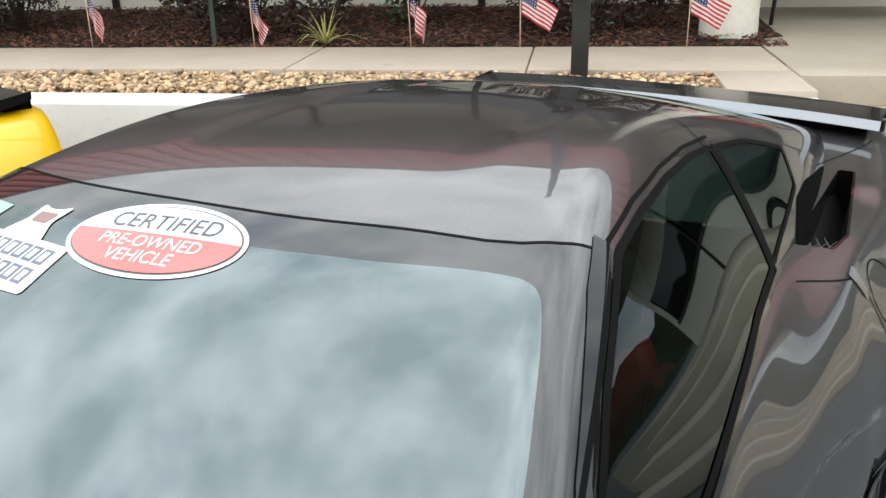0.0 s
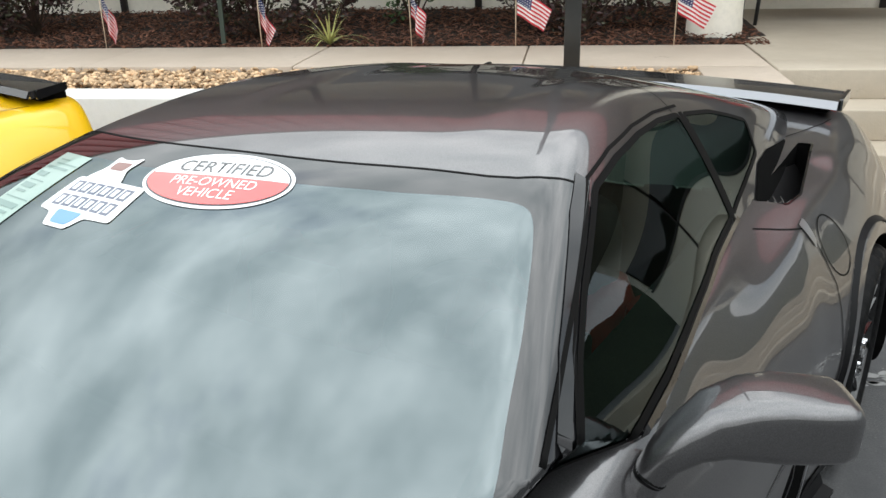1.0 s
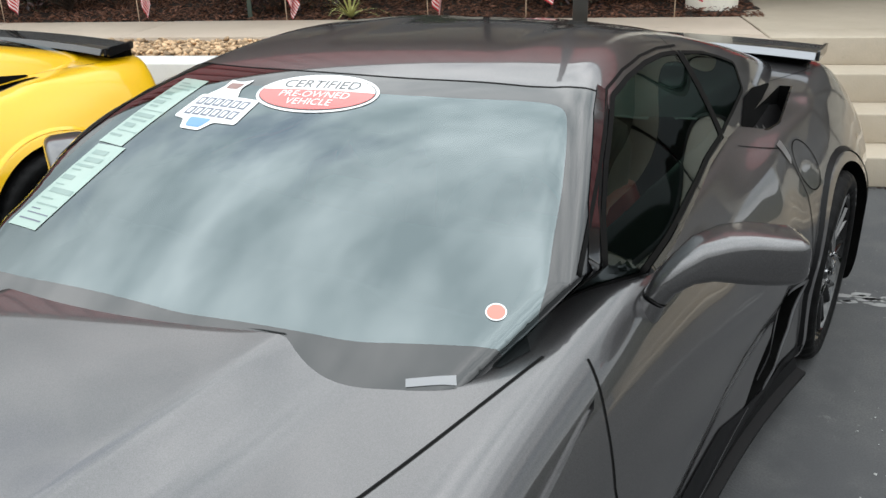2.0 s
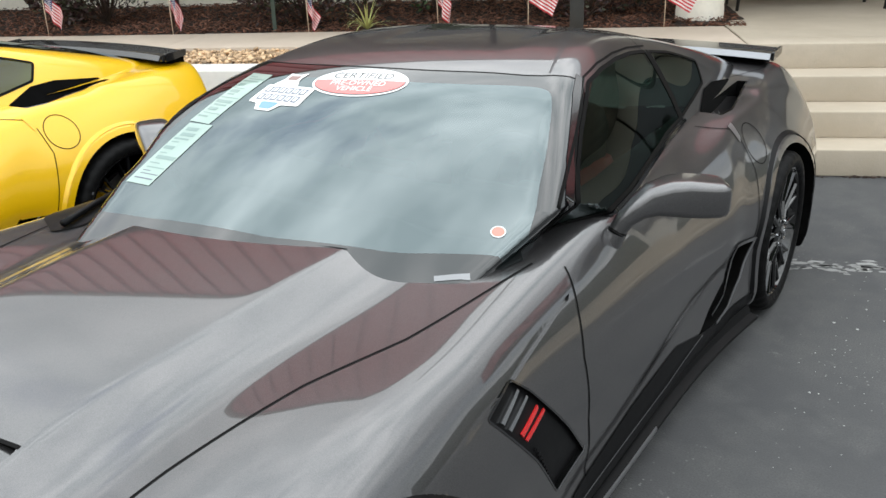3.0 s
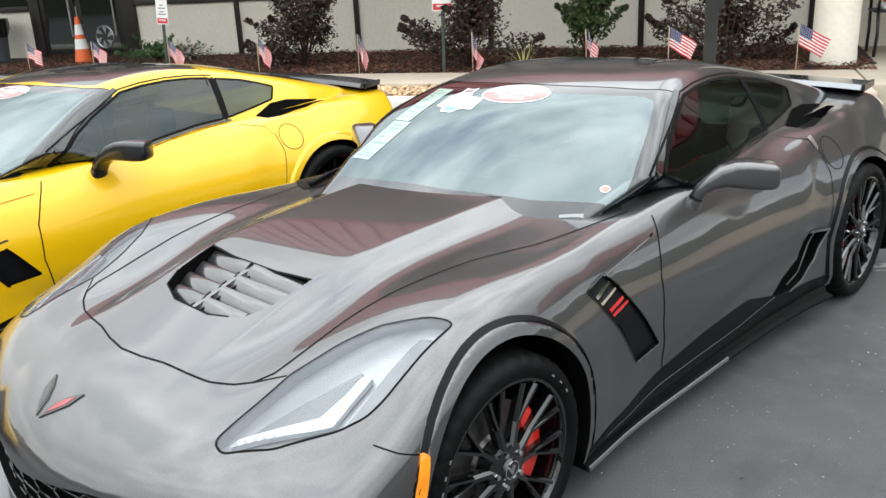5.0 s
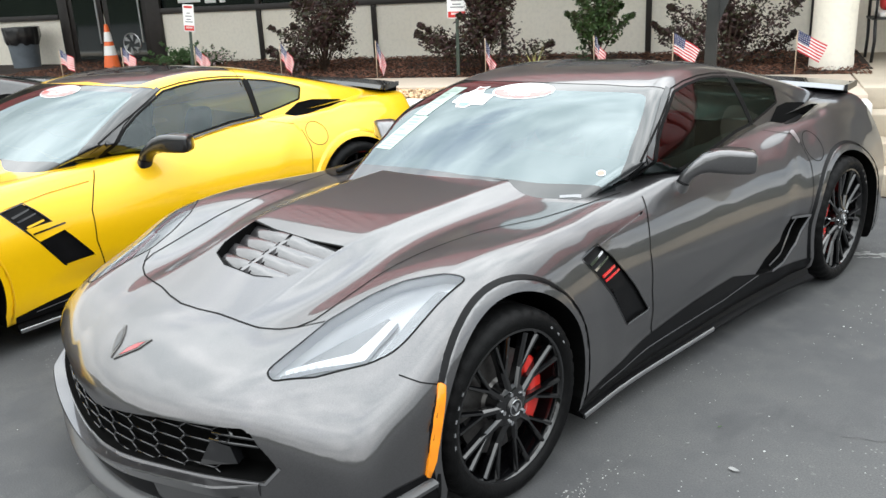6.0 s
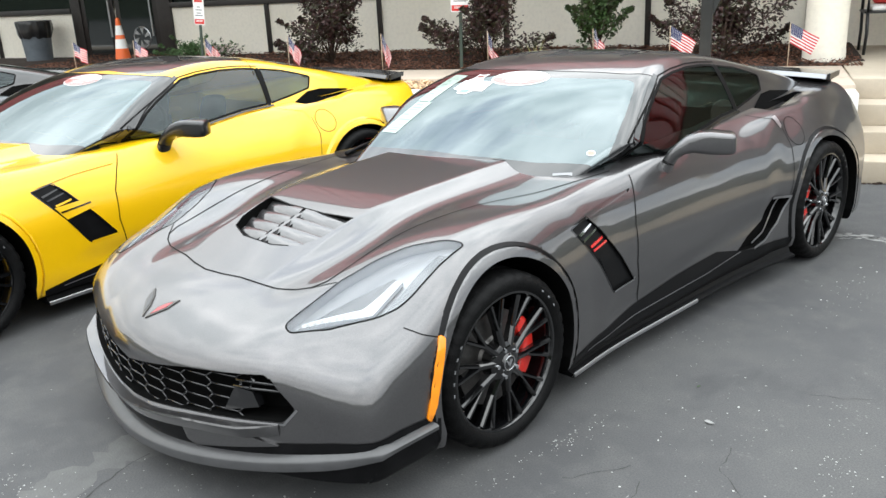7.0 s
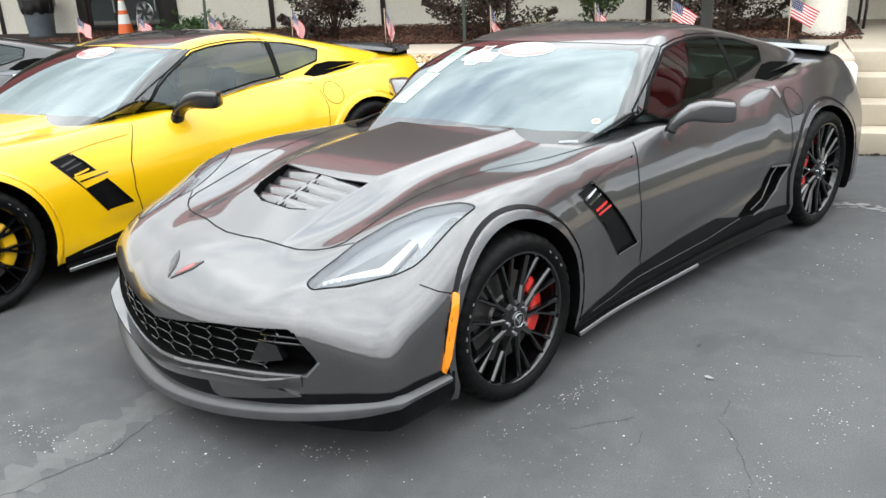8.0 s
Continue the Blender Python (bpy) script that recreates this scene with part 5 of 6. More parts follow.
for row, n in ((0.023, 6), (-0.018, 6)):
    for i in range(n):
        w = 0.27 / n
        x = -0.135 + w * (i + 0.5)
        glued(wind, "badge_tile", [(x - w * 0.42, row + 0.016), (x + w * 0.42, row + 0.016), (x + w * 0.42, row - 0.016), (x - w * 0.42, row - 0.016)], fr, 0.0027, sticker_navy)
        glued(wind, "badge_bar", [(x - w * 0.20, row + 0.010), (x + w * 0.20, row + 0.010), (x + w * 0.20, row - 0.010), (x - w * 0.20, row - 0.010)], fr, 0.0031, sticker_white)
# two printed sheets along the passenger's edge of the glass
for name, p0, p1, w in (("price_sheet", (-0.447, -0.140), (-0.468, -0.410), 0.097), ("price_sheet", (-0.453, -0.416), (-0.458, -0.672), 0.108)):
    d = (Vector(p1) - Vector(p0)).normalized()
    s = Vector((-d.y, d.x))
    o, l = (Vector(p0) + Vector(p1)) / 2, (Vector(p1) - Vector(p0)).length
    fr = (lambda o, d, s: lambda u, v: tuple(o + s * u - d * v))(o, d, s)
    glued(wind, name, [(-w / 2, -l / 2), (w / 2, -l / 2), (w / 2, l / 2), (-w / 2, l / 2)], fr, 0.0016, paper_green, "pale green printed sheet")
    r = random.Random(int(l * 1000))
    v = l / 2 - 0.02
    while v > -l / 2 + 0.02:
        h = r.choice((0.003, 0.004, 0.007, 0.014))
        x0 = -w * r.uniform(0.30, 0.44)
        x1 = x0 + w * r.uniform(0.3, 0.85)
        glued(wind, "print_bar", [(x0, v), (min(x1, w * 0.44), v), (min(x1, w * 0.44), v - h), (x0, v - h)], fr, 0.0022, paper_print if r.random() < 0.85 else sticker_navy)
        v -= h + r.uniform(0.006, 0.016)
# round service sticker in the driver's lower corner
fr = at_angle(0.629, -0.454, 0.5)
glued(wind, "service_sticker", disc_outline(0.019, 0.016, 24), fr, 0.0016, sticker_white, "small round sticker")
glued(wind, "service_mark", disc_outline(0.0165, 0.0135, 24), fr, 0.0021, sticker_coral)
fr = at_angle(0.595, -0.610, 0.6)
glued(wind, "edge_strip", [(-0.042, -0.007), (0.042, -0.007), (0.042, 0.007), (-0.042, 0.007)], fr, 0.0016, lamp_smoke, "small grey strip under the glass edge")

# ---------------------------------------------------------------- the site, in the building's own axes (u along it, v towards it)
SITE = pose(0, 0, 0, 0, 0, 24.9)
WALK_Z, STEP_H, STEP_D = 0.70, 0.175, 0.30


def node_mix(nt, fac, a, b):
    m = nt.nodes.new("ShaderNodeMix"); m.data_type = "RGBA"
    if isinstance(fac, float):
        m.inputs["Factor"].default_value = fac
    else:
        nt.links.new(fac, m.inputs["Factor"])
    for key, c in (("A", a), ("B", b)):
        if isinstance(c, tuple):
            m.inputs[key].default_value = (*c, 1)
        else:
            nt.links.new(c, m.inputs[key])
    return m.outputs["Result"]


def noise_mask(nt, scale, lo, hi, detail=8, rough=0.6, stretch=None):
    tc = nt.nodes.new("ShaderNodeTexCoord")
    n = nt.nodes.new("ShaderNodeTexNoise"); n.inputs["Scale"].default_value = scale; n.inputs["Detail"].default_value = detail; n.inputs["Roughness"].default_value = rough
    if stretch:
        mp = nt.nodes.new("ShaderNodeMapping"); mp.inputs["Scale"].default_value = stretch
        nt.links.new(tc.outputs["Object"], mp.inputs[0]); nt.links.new(mp.outputs[0], n.inputs["Vector"])
    else:
        nt.links.new(tc.outputs["Object"], n.inputs["Vector"])
    r = nt.nodes.new("ShaderNodeMapRange"); r.inputs["From Min"].default_value, r.inputs["From Max"].default_value = lo, hi
    nt.links.new(n.outputs[0], r.inputs[0])
    return r.outputs[0]


def make_asphalt():
    m = material("asphalt", (0.075, 0.076, 0.078), rough=0.82)
    nt = m.node_tree
    b = nt.nodes["Principled BSDF"]
    L = nt.links.new
    c = node_mix(nt, noise_mask(nt, 0.7, 0.38, 0.62, 5), (0.056, 0.057, 0.061), (0.092, 0.092, 0.092))
    c = node_mix(nt, noise_mask(nt, 5.0, 0.45, 0.75), c, (0.105, 0.105, 0.103))
    c = node_mix(nt, noise_mask(nt, 2.2, 0.58, 0.72, 7, 0.65, (1.0, 0.55, 1.0)), c, (0.050, 0.051, 0.054))
    c = node_mix(nt, noise_mask(nt, 160.0, 0.35, 0.75, 3), c, (0.05, 0.05, 0.052))
    # pale chips and chalky scuffs
    tc = nt.nodes.new("ShaderNodeTexCoord")
    v = nt.nodes.new("ShaderNodeTexVoronoi"); v.inputs["Scale"].default_value = 34
    L(tc.outputs["Object"], v.inputs["Vector"])
    dot = nt.nodes.new("ShaderNodeMapRange"); dot.inputs["From Min"].default_value, dot.inputs["From Max"].default_value = 0.16, 0.10
    L(v.outputs["Distance"], dot.inputs[0])
    mul = nt.nodes.new("ShaderNodeMath"); mul.operation = "MULTIPLY"
    L(dot.outputs[0], mul.inputs[0]); L(noise_mask(nt, 1.6, 0.52, 0.70, 4), mul.inputs[1])
    c = node_mix(nt, mul.outputs[0], c, (0.20, 0.20, 0.195))
    sc = nt.nodes.new("ShaderNodeMath"); sc.operation = "MULTIPLY"
    L(noise_mask(nt, 11.0, 0.60, 0.70, 10, 0.75), sc.inputs[0]); L(noise_mask(nt, 0.9, 0.52, 0.66, 3), sc.inputs[1])
    c = node_mix(nt, sc.outputs[0], c, (0.21, 0.21, 0.205))
    # hair cracks
    v2 = nt.nodes.new("ShaderNodeTexVoronoi"); v2.feature = "DISTANCE_TO_EDGE"; v2.inputs["Scale"].default_value = 0.9
    wob = nt.nodes.new("ShaderNodeTexNoise"); wob.inputs["Scale"].default_value = 3.0; wob.inputs["Detail"].default_value = 6
    add = nt.nodes.new("ShaderNodeVectorMath"); add.operation = "MULTIPLY_ADD"; add.inputs[1].default_value = (0.35, 0.35, 0)
    L(tc.outputs["Object"], wob.inputs["Vector"]); L(wob.outputs["Color"], add.inputs[0]); L(tc.outputs["Object"], add.inputs[2]); L(add.outputs[0], v2.inputs["Vector"])
    ck = nt.nodes.new("ShaderNodeMapRange"); ck.inputs["From Min"].default_value, ck.inputs["From Max"].default_value = 0.0018, 0.0003
    L(v2.outputs["Distance"], ck.inputs[0])
    k2 = nt.nodes.new("ShaderNodeMath"); k2.operation = "MULTIPLY"
    L(ck.outputs[0], k2.inputs[0]); L(noise_mask(nt, 0.5, 0.56, 0.66, 3), k2.inputs[1])
    c = node_mix(nt, k2.outputs[0], c, (0.035, 0.035, 0.035))
    lift = nt.nodes.new("ShaderNodeVectorMath"); lift.operation = "SCALE"; lift.inputs["Scale"].default_value = 1.02
    L(c, lift.inputs[0]); L(lift.outputs[0], b.inputs["Base Color"])
    bp = nt.nodes.new("ShaderNodeBump"); bp.inputs["Strength"].default_value = 0.35; bp.inputs["Distance"].default_value = 0.006
    n = nt.nodes.new("ShaderNodeTexNoise"); n.inputs["Scale"].default_value = 140; n.inputs["Detail"].default_value = 4
    L(tc.outputs["Object"], n.inputs["Vector"]); L(n.outputs[0], bp.inputs["Height"]); L(bp.outputs[0], b.inputs["Normal"])
    return m


def make_concrete(name, light, dark, stain=(0.16, 0.13, 0.10)):
    m = material(name, light, rough=0.85, bump=0.12, bscale=90)
    nt = m.node_tree
    b = nt.nodes["Principled BSDF"]
    c = node_mix(nt, noise_mask(nt, 1.3, 0.35, 0.65, 6), dark, light)
    c = node_mix(nt, noise_mask(nt, 22.0, 0.45, 0.8), c, tuple(x * 0.86 for x in light))
    c = node_mix(nt, noise_mask(nt, 4.0, 0.66, 0.80, 10, 0.7), c, stain)
    nt.links.new(c, b.inputs["Base Color"])
    return m


asphalt = make_asphalt()
crack_grey = material("asphalt_crack", (0.04, 0.04, 0.04), rough=0.95, vary=0.4, scale=30)
concrete = make_concrete("concrete", (0.56, 0.47, 0.385), (0.48, 0.395, 0.315))
step_concrete = make_concrete("step_concrete", (0.52, 0.45, 0.36), (0.43, 0.365, 0.28), (0.22, 0.18, 0.13))
white_wall = make_concrete("white_painted_concrete", (0.80, 0.79, 0.76), (0.72, 0.71, 0.68), (0.45, 0.43, 0.39))
stucco = make_concrete("cream_stucco", (0.86, 0.81, 0.71), (0.83, 0.78, 0.67), (0.74, 0.68, 0.57))
post_brown = material("dark_bronze_post", (0.022, 0.018, 0.016), rough=0.45, vary=0.25, scale=8)
pole_bronze = material("bronze_painted_steel", (0.035, 0.036, 0.035), rough=0.4, vary=0.2, scale=6)
window_dark = material("dark_window_glass", (0.012, 0.016, 0.015), rough=0.04, coat=0.4, spec=0.6)
roof_red = material("red_standing_seam_roof", (0.30, 0.032, 0.027), rough=0.5, vary=0.12, scale=3)
soffit_dark = material("shaded_soffit", (0.30, 0.28, 0.24), rough=0.8, vary=0.2, scale=2)
soil = material("dark_soil", (0.028, 0.016, 0.011), rough=0.95, vary=0.5, scale=14, bump=0.6, bscale=40)
mulch_mat = material("red_brown_mulch", (0.19, 0.085, 0.052), rough=0.9, island=0.75, vary=0.3, scale=40)
stone_mat = material("tan_river_stone", (0.55, 0.38, 0.23), rough=0.75, island=0.6, vary=0.18, scale=30)
leaf_purple = material("dark_purple_leaf", (0.045, 0.019, 0.018), rough=0.5, island=0.55)
leaf_dusk = material("greenish_purple_leaf", (0.050, 0.050, 0.024), rough=0.5, island=0.5)
leaf_green = material("green_leaf", (0.055, 0.105, 0.030), rough=0.5, island=0.45)
leaf_far = material("far_tree_green", (0.045, 0.06, 0.035), rough=0.9, vary=0.5, scale=0.35)
leaf_juniper = material("juniper_green", (0.07, 0.14, 0.045), rough=0.6, island=0.4)
lily_leaf = material("pale_striped_leaf", (0.42, 0.42, 0.16), rough=0.5, island=0.3)
bark = material("brown_bark", (0.07, 0.045, 0.032), rough=0.9, vary=0.3, scale=30)
petal_white = material("pale_pink_petal", (0.75, 0.62, 0.60), rough=0.6)
flag_red = material("flag_red", (0.55, 0.035, 0.05), rough=0.75)
flag_white = material("flag_white", (0.80, 0.78, 0.76), rough=0.75)
flag_navy = material("flag_navy", (0.035, 0.045, 0.13), rough=0.75)
stick_wood = material("pale_wood_stick", (0.55, 0.42, 0.30), rough=0.7)
cone_orange = material("cone_orange", (0.80, 0.14, 0.025), rough=0.5)
cone_white = material("reflective_white_band", (0.82, 0.82, 0.80), rough=0.35)
bag_black = material("black_plastic_bag", (0.012, 0.012, 0.013), rough=0.28, coat=0.3)
can_grey = material("grey_plastic_can", (0.13, 0.15, 0.17), rough=0.5, vary=0.15, scale=6)
sign_white = material("sign_white", (0.80, 0.80, 0.79), rough=0.4)
sign_red = material("sign_red", (0.55, 0.035, 0.03), rough=0.4)
sign_grey = material("sign_print", (0.16, 0.16, 0.17), rough=0.5)
green_steel = material("green_steel_post", (0.055, 0.075, 0.06), rough=0.5, metal=0.3)
iron_black = material("black_iron", (0.014, 0.014, 0.015), rough=0.4)
cushion_red = material("red_cushion", (0.50, 0.035, 0.03), rough=0.7)
stripe_grey = material("old_stripe_grey", (0.115, 0.115, 0.113), rough=0.85, dark=(0.085, 0.085, 0.085), scale=9, bump=0.2, bscale=120)
chip_white = material("pale_chip", (0.34, 0.34, 0.33), rough=0.8, island=0.5)
worn_white = material("worn_white_paint", (0.26, 0.26, 0.255), rough=0.8)


def setting(name, data, mat, label, category="", parent=None, m=SITE):
    ob = part(name, data, mat, parent, m=m)
    return tagged(ob, label, category or name.split("_")[0], kind="structure")


# --- ground
b = bmesh.new()
bmesh.ops.create_grid(b, x_segments=40, y_segments=40, size=900)
setting("ground", b, asphalt, "grey weathered asphalt parking lot with fine cracks", "asphalt", m=Matrix.Identity(4))


def ragged(pts, width, seed, z=0.0012):
    """A thin ragged strip on the ground along points."""
    r = random.Random(seed)
    line = dense(pts, 0.03, False)
    b = bmesh.new()
    rows = []
    drift = 0.0
    for i, p in enumerate(line):
        a, c = Vector(line[max(0, i - 1)]), Vector(line[min(len(line) - 1, i + 1)])
        d = (c - a).normalized()
        s = Vector((-d.y, d.x))
        drift = drift * 0.85 + r.uniform(-0.012, 0.012)
        w = width * r.uniform(0.15, 1.0)
        q = Vector(p) + s * drift
        rows.append((b.verts.new((*(q + s * w / 2), z)), b.verts.new((*(q - s * w / 2), z))))
    for r0, r1 in zip(rows, rows[1:]):
        b.faces.new((r0[0], r0[1], r1[1], r1[0]))
    return b


for k, pts in enumerate(([(-0.03, -2.30), (-0.01, -2.41), (0.07, -2.60), (0.06, -2.77), (0.07, -2.89), (0.02, -3.2)], [(1.55, -0.86), (1.58, -1.02), (1.67, -1.08), (1.74, -1.17), (1.85, -1.27), (1.93, -1.5)], [(1.22, -1.41), (1.29, -1.30), (1.36, -1.20)], [(1.58, -0.30), (1.66, -0.25), (1.78, -0.20)], [(1.45, -1.39), (1.43, -1.32), (1.42, -1.25)], [(-3.2, -2.5), (-2.2, -2.9), (-1.2, -2.85)])):
    setting("crack", ragged(pts, 0.008 if k == 0 else 0.005, k), crack_grey, "dark crack in the asphalt", "crack", m=Matrix.Identity(4))
stripe = setting("worn_stripe", ragged([(-0.12, -2.10), (-0.06, -2.45), (0.00, -2.80), (0.05, -3.25), (0.08, -3.6)], 0.26, 77, 0.0006), stripe_grey, "faint remains of an old painted stripe", "line", m=Matrix.Identity(4))


def grit(cx, cy, spread_x, spread_y, turn, count, seed):
    """Pale chips of stone and paint strewn over the asphalt."""
    r = random.Random(seed)
    b = bmesh.new()
    for _ in range(count):
        x, y = r.gauss(0, spread_x), r.gauss(0, spread_y)
        s, n = r.uniform(0.0012, 0.0042) * (1.7 if r.random() < 0.08 else 1), r.randint(4, 7)
        low = [(x + s * r.uniform(0.5, 1.2) * math.cos(2 * math.pi * i / n), y + s * r.uniform(0.5, 1.2) * math.sin(2 * math.pi * i / n)) for i in range(n)]
        top = b.verts.new((x, y, 0.0012 + 0.5 * s))
        rim = [b.verts.new((p, q, 0.0009)) for p, q in low]
        for i in range(n):
            b.faces.new((rim[i], rim[(i + 1) % n], top))
    tagged(part("grit", b, chip_white, m=pose(cx, cy, 0, 0, 0, turn)), "pale chips strewn over the asphalt", "grit", kind="stuff")


for k, row in enumerate(((1.07, -1.28, 0.02, 0.16, -4, 90), (-0.24, -2.74, 0.16, 0.05, 20, 110), (0.67, -2.08, 0.07, 0.03, 30, 40), (0.30, -2.45, 0.45, 0.25, 0, 70), (1.85, -1.30, 0.06, 0.10, 20, 45), (1.88, -0.72, 0.05, 0.09, 10, 50), (1.35, -0.9, 0.35, 0.4, 0, 90), (1.25, 0.9, 0.10, 0.5, 0, 80), (2.3, 0.2, 0.6, 0.9, 0, 90), (1.6, -2.0, 0.5, 0.3, 0, 60))):
    grit(*row, 300 + k)
# scraps of a worn painted line near the steps
r = random.Random(4)
b = bmesh.new()
for _ in range(260):
    u, v = r.uniform(1.55, 4.2), 1.29 + r.gauss(0, 0.035)
    s = r.uniform(0.004, 0.022) * (1.4 if r.random() < 0.3 else 1)
    n = r.randint(5, 8)
    vs = [b.verts.new((u + s * r.uniform(0.5, 1.6) * math.cos(2 * math.pi * i / n) * 1.6, v + s * r.uniform(0.4, 1.0) * math.sin(2 * math.pi * i / n), 0.0016)) for i in range(n)]
    b.faces.new(vs)
setting("painted_line", b, worn_white, "scraps of a worn white painted line", "line")
# small litter on the asphalt
for k, (x, y) in enumerate(((1.40, -0.76), (1.20, -0.71), (1.23, -0.53), (1.44, -1.36), (1.34, -1.53))):
    r = random.Random(20 + k)
    b = bmesh.new()
    n = 9
    sx = 0.026 if k == 0 else 0.010
    top = [b.verts.new((sx * r.uniform(0.5, 1) * math.cos(2 * math.pi * i / n), 0.4 * sx * r.uniform(0.5, 1) * math.sin(2 * math.pi * i / n), 0.004 + r.uniform(0, 0.006))) for i in range(n)]
    b.faces.new(top)
    bmesh.ops.solidify(b, geom=b.faces[:], thickness=0.003)
    tagged(part("litter", b, worn_white if k != 2 else leaf_green, m=pose(x, y, 0.001, 0, 0, 30 * k)), "crumpled pale scrap lying on the asphalt", "litter", "scraps on the asphalt")

# --- retaining wall, stone bed, walk
setting("retaining_wall", box(-16, 2.93, -0.05, 1.748, 3.23, 0.665, 0.012), white_wall, "low white painted retaining wall", "wall")
setting("bed_base", box(-16, 3.225, 0.0, 1.45, 3.805, 0.615), soil, "soil under the stone bed", "soil")
walk_ob = setting("pavement", box(-16, 3.81, 0.0, 1.75, 4.675, 0.66), concrete, "pale concrete walk", "pavement")
r = random.Random(7)
u = 1.745
while u > -16:
    l = 1.52
    part("slab", box(u - l + 0.006, 3.80, 0.60, u - 0.004, 4.68, WALK_Z + r.uniform(-0.002, 0.002), 0.008), concrete, walk_ob)
    u -= l
part("slab", box(1.30, 3.235, 0.60, 1.745, 3.795, WALK_Z - 0.003, 0.008), concrete, walk_ob)

# --- steps and porch
steps = setting("steps", box(1.76, 2.80, 0.0, 7.5, 3.70, 0.10), step_concrete, "four pale concrete steps", "steps")
for i in range(4):
    v0 = 2.76 + STEP_D * i
    v1 = v0 + STEP_D + 0.02 if i < 3 else 4.0
    b = box(1.752, v0, STEP_H * i + (0.0 if i == 0 else -0.003), 7.5, v1, STEP_H * (i + 1), 0.010, 3)
    part("step", b, step_concrete, steps)
setting("porch", box(1.76, 3.99, 0.0, 9.5, 6.998, WALK_Z - 0.004), step_concrete, "pale concrete porch floor", "porch")
r = random.Random(3)
b = bmesh.new()
for _ in range(500):
    u = r.uniform(1.8, 7.4)
    s = r.uniform(0.006, 0.022) * (0.4 + 1.6 * noise.noise((u * 2.3, 0, 0)) ** 2 * 3)
    c = Vector((u, 2.752 - r.uniform(0, 0.02), r.uniform(0.0, 0.5) * s))
    bmesh.ops.create_icosphere(b, subdivisions=1, radius=s, matrix=Matrix.Translation(c) @ Matrix.Diagonal((1.4, 0.8, 0.6, 1)))
setting("step_grime", b, soil, "dark debris along the foot of the steps", "debris")["kind"] = "stuff"

# --- mulch bed
def bed_height(u, v):
    t = min(1, max(0, (v - 4.68) / 2.3))
    return 0.690 + 0.055 * t ** 0.6 + 0.018 * noise.noise((u * 1.7, v * 1.7, 0)) + 0.010 * noise.noise((u * 6, v * 6, 3))


b = bmesh.new()
nu, nv = 150, 26
grid = [[b.verts.new((-13 + 14.98 * i / nu, 4.682 + 2.33 * j / nv, bed_height(-13 + 14.98 * i / nu, 4.682 + 2.33 * j / nv) - 0.012)) for j in range(nv + 1)] for i in range(nu + 1)]
for i in range(nu):
    for j in range(nv):
        b.faces.new((grid[i][j], grid[i + 1][j], grid[i + 1][j + 1], grid[i][j + 1]))
soft(b, 180)
setting("planting_bed", b, soil, "dark soil of the planting bed", "soil")


def scatter(name, base_v, base_f, places, mat, label, category):
    """Many small alike pieces as one mesh. places: matrices."""
    base = np.array(base_v)
    n = len(base)
    vs, fs = [], []
    for k, m in enumerate(places):
        a = np.array(m)
        vs.append(base @ a[:3, :3].T + a[:3, 3])
        fs.extend([tuple(i + k * n for i in f) for f in base_f])
    me = mesh_from(name, np.concatenate(vs), fs, (mat,))
    return tagged(part(name, me, None, m=SITE), label, category, kind="stuff")


def rot(r):
    return Euler((r.uniform(-0.5, 0.5), r.uniform(-0.5, 0.5), r.uniform(0, 6.283))).to_matrix().to_4x4()


r = random.Random(11)
chip_v = [(-1, -0.22, 0), (0.1, -0.30, 0.06), (1, -0.1, 0), (0.9, 0.2, 0), (-0.1, 0.28, 0.06), (-1, 0.16, 0), (0, 0, -0.12)]
chip_f = [(0, 1, 4, 5), (1, 2, 3, 4), (1, 0, 6), (2, 1, 6), (3, 2, 6), (4, 3, 6), (5, 4, 6), (0, 5, 6)]
places = []
for _ in range(15000):
    u = r.uniform(-9.5, 1.92) if r.random() < 0.8 else r.uniform(-5, 1.9)
    v = 4.69 + 2.28 * r.random() ** 1.25
    s = r.uniform(0.014, 0.040)
    places.append(Matrix.Translation((u, v, bed_height(u, v) + r.uniform(-0.004, 0.022))) @ rot(r) @ Matrix.Diagonal((s, s, s, 1)))
scatter("mulch", chip_v, chip_f, places, mulch_mat, "reddish brown bark mulch", "mulch")

# rounded stones
b = bmesh.new(); bmesh.ops.create_icosphere(b, subdivisions=2, radius=1.0)
for v in b.verts:
    v.co *= 1 + 0.22 * noise.noise(v.co * 1.3)
sv, sf = [tuple(v.co) for v in b.verts], [[v.index for v in f.verts] for f in b.faces]
b.free()
places = []
for _ in range(8500):
    u = r.uniform(-5.2, 1.28) if r.random() < 0.85 else r.uniform(-9, -5)
    v = r.uniform(3.25, 3.79)
    s = r.uniform(0.008, 0.018) * (1.4 if r.random() < 0.08 else 1)
    places.append(Matrix.Translation((u, v, 0.635 + r.uniform(0, 0.055))) @ rot(r) @ Matrix.Diagonal((s * r.uniform(1.0, 1.5), s, s * r.uniform(0.6, 0.8), 1)))
scatter("river_stones", sv, sf, places, stone_mat, "tan and cream rounded river stones", "stones")

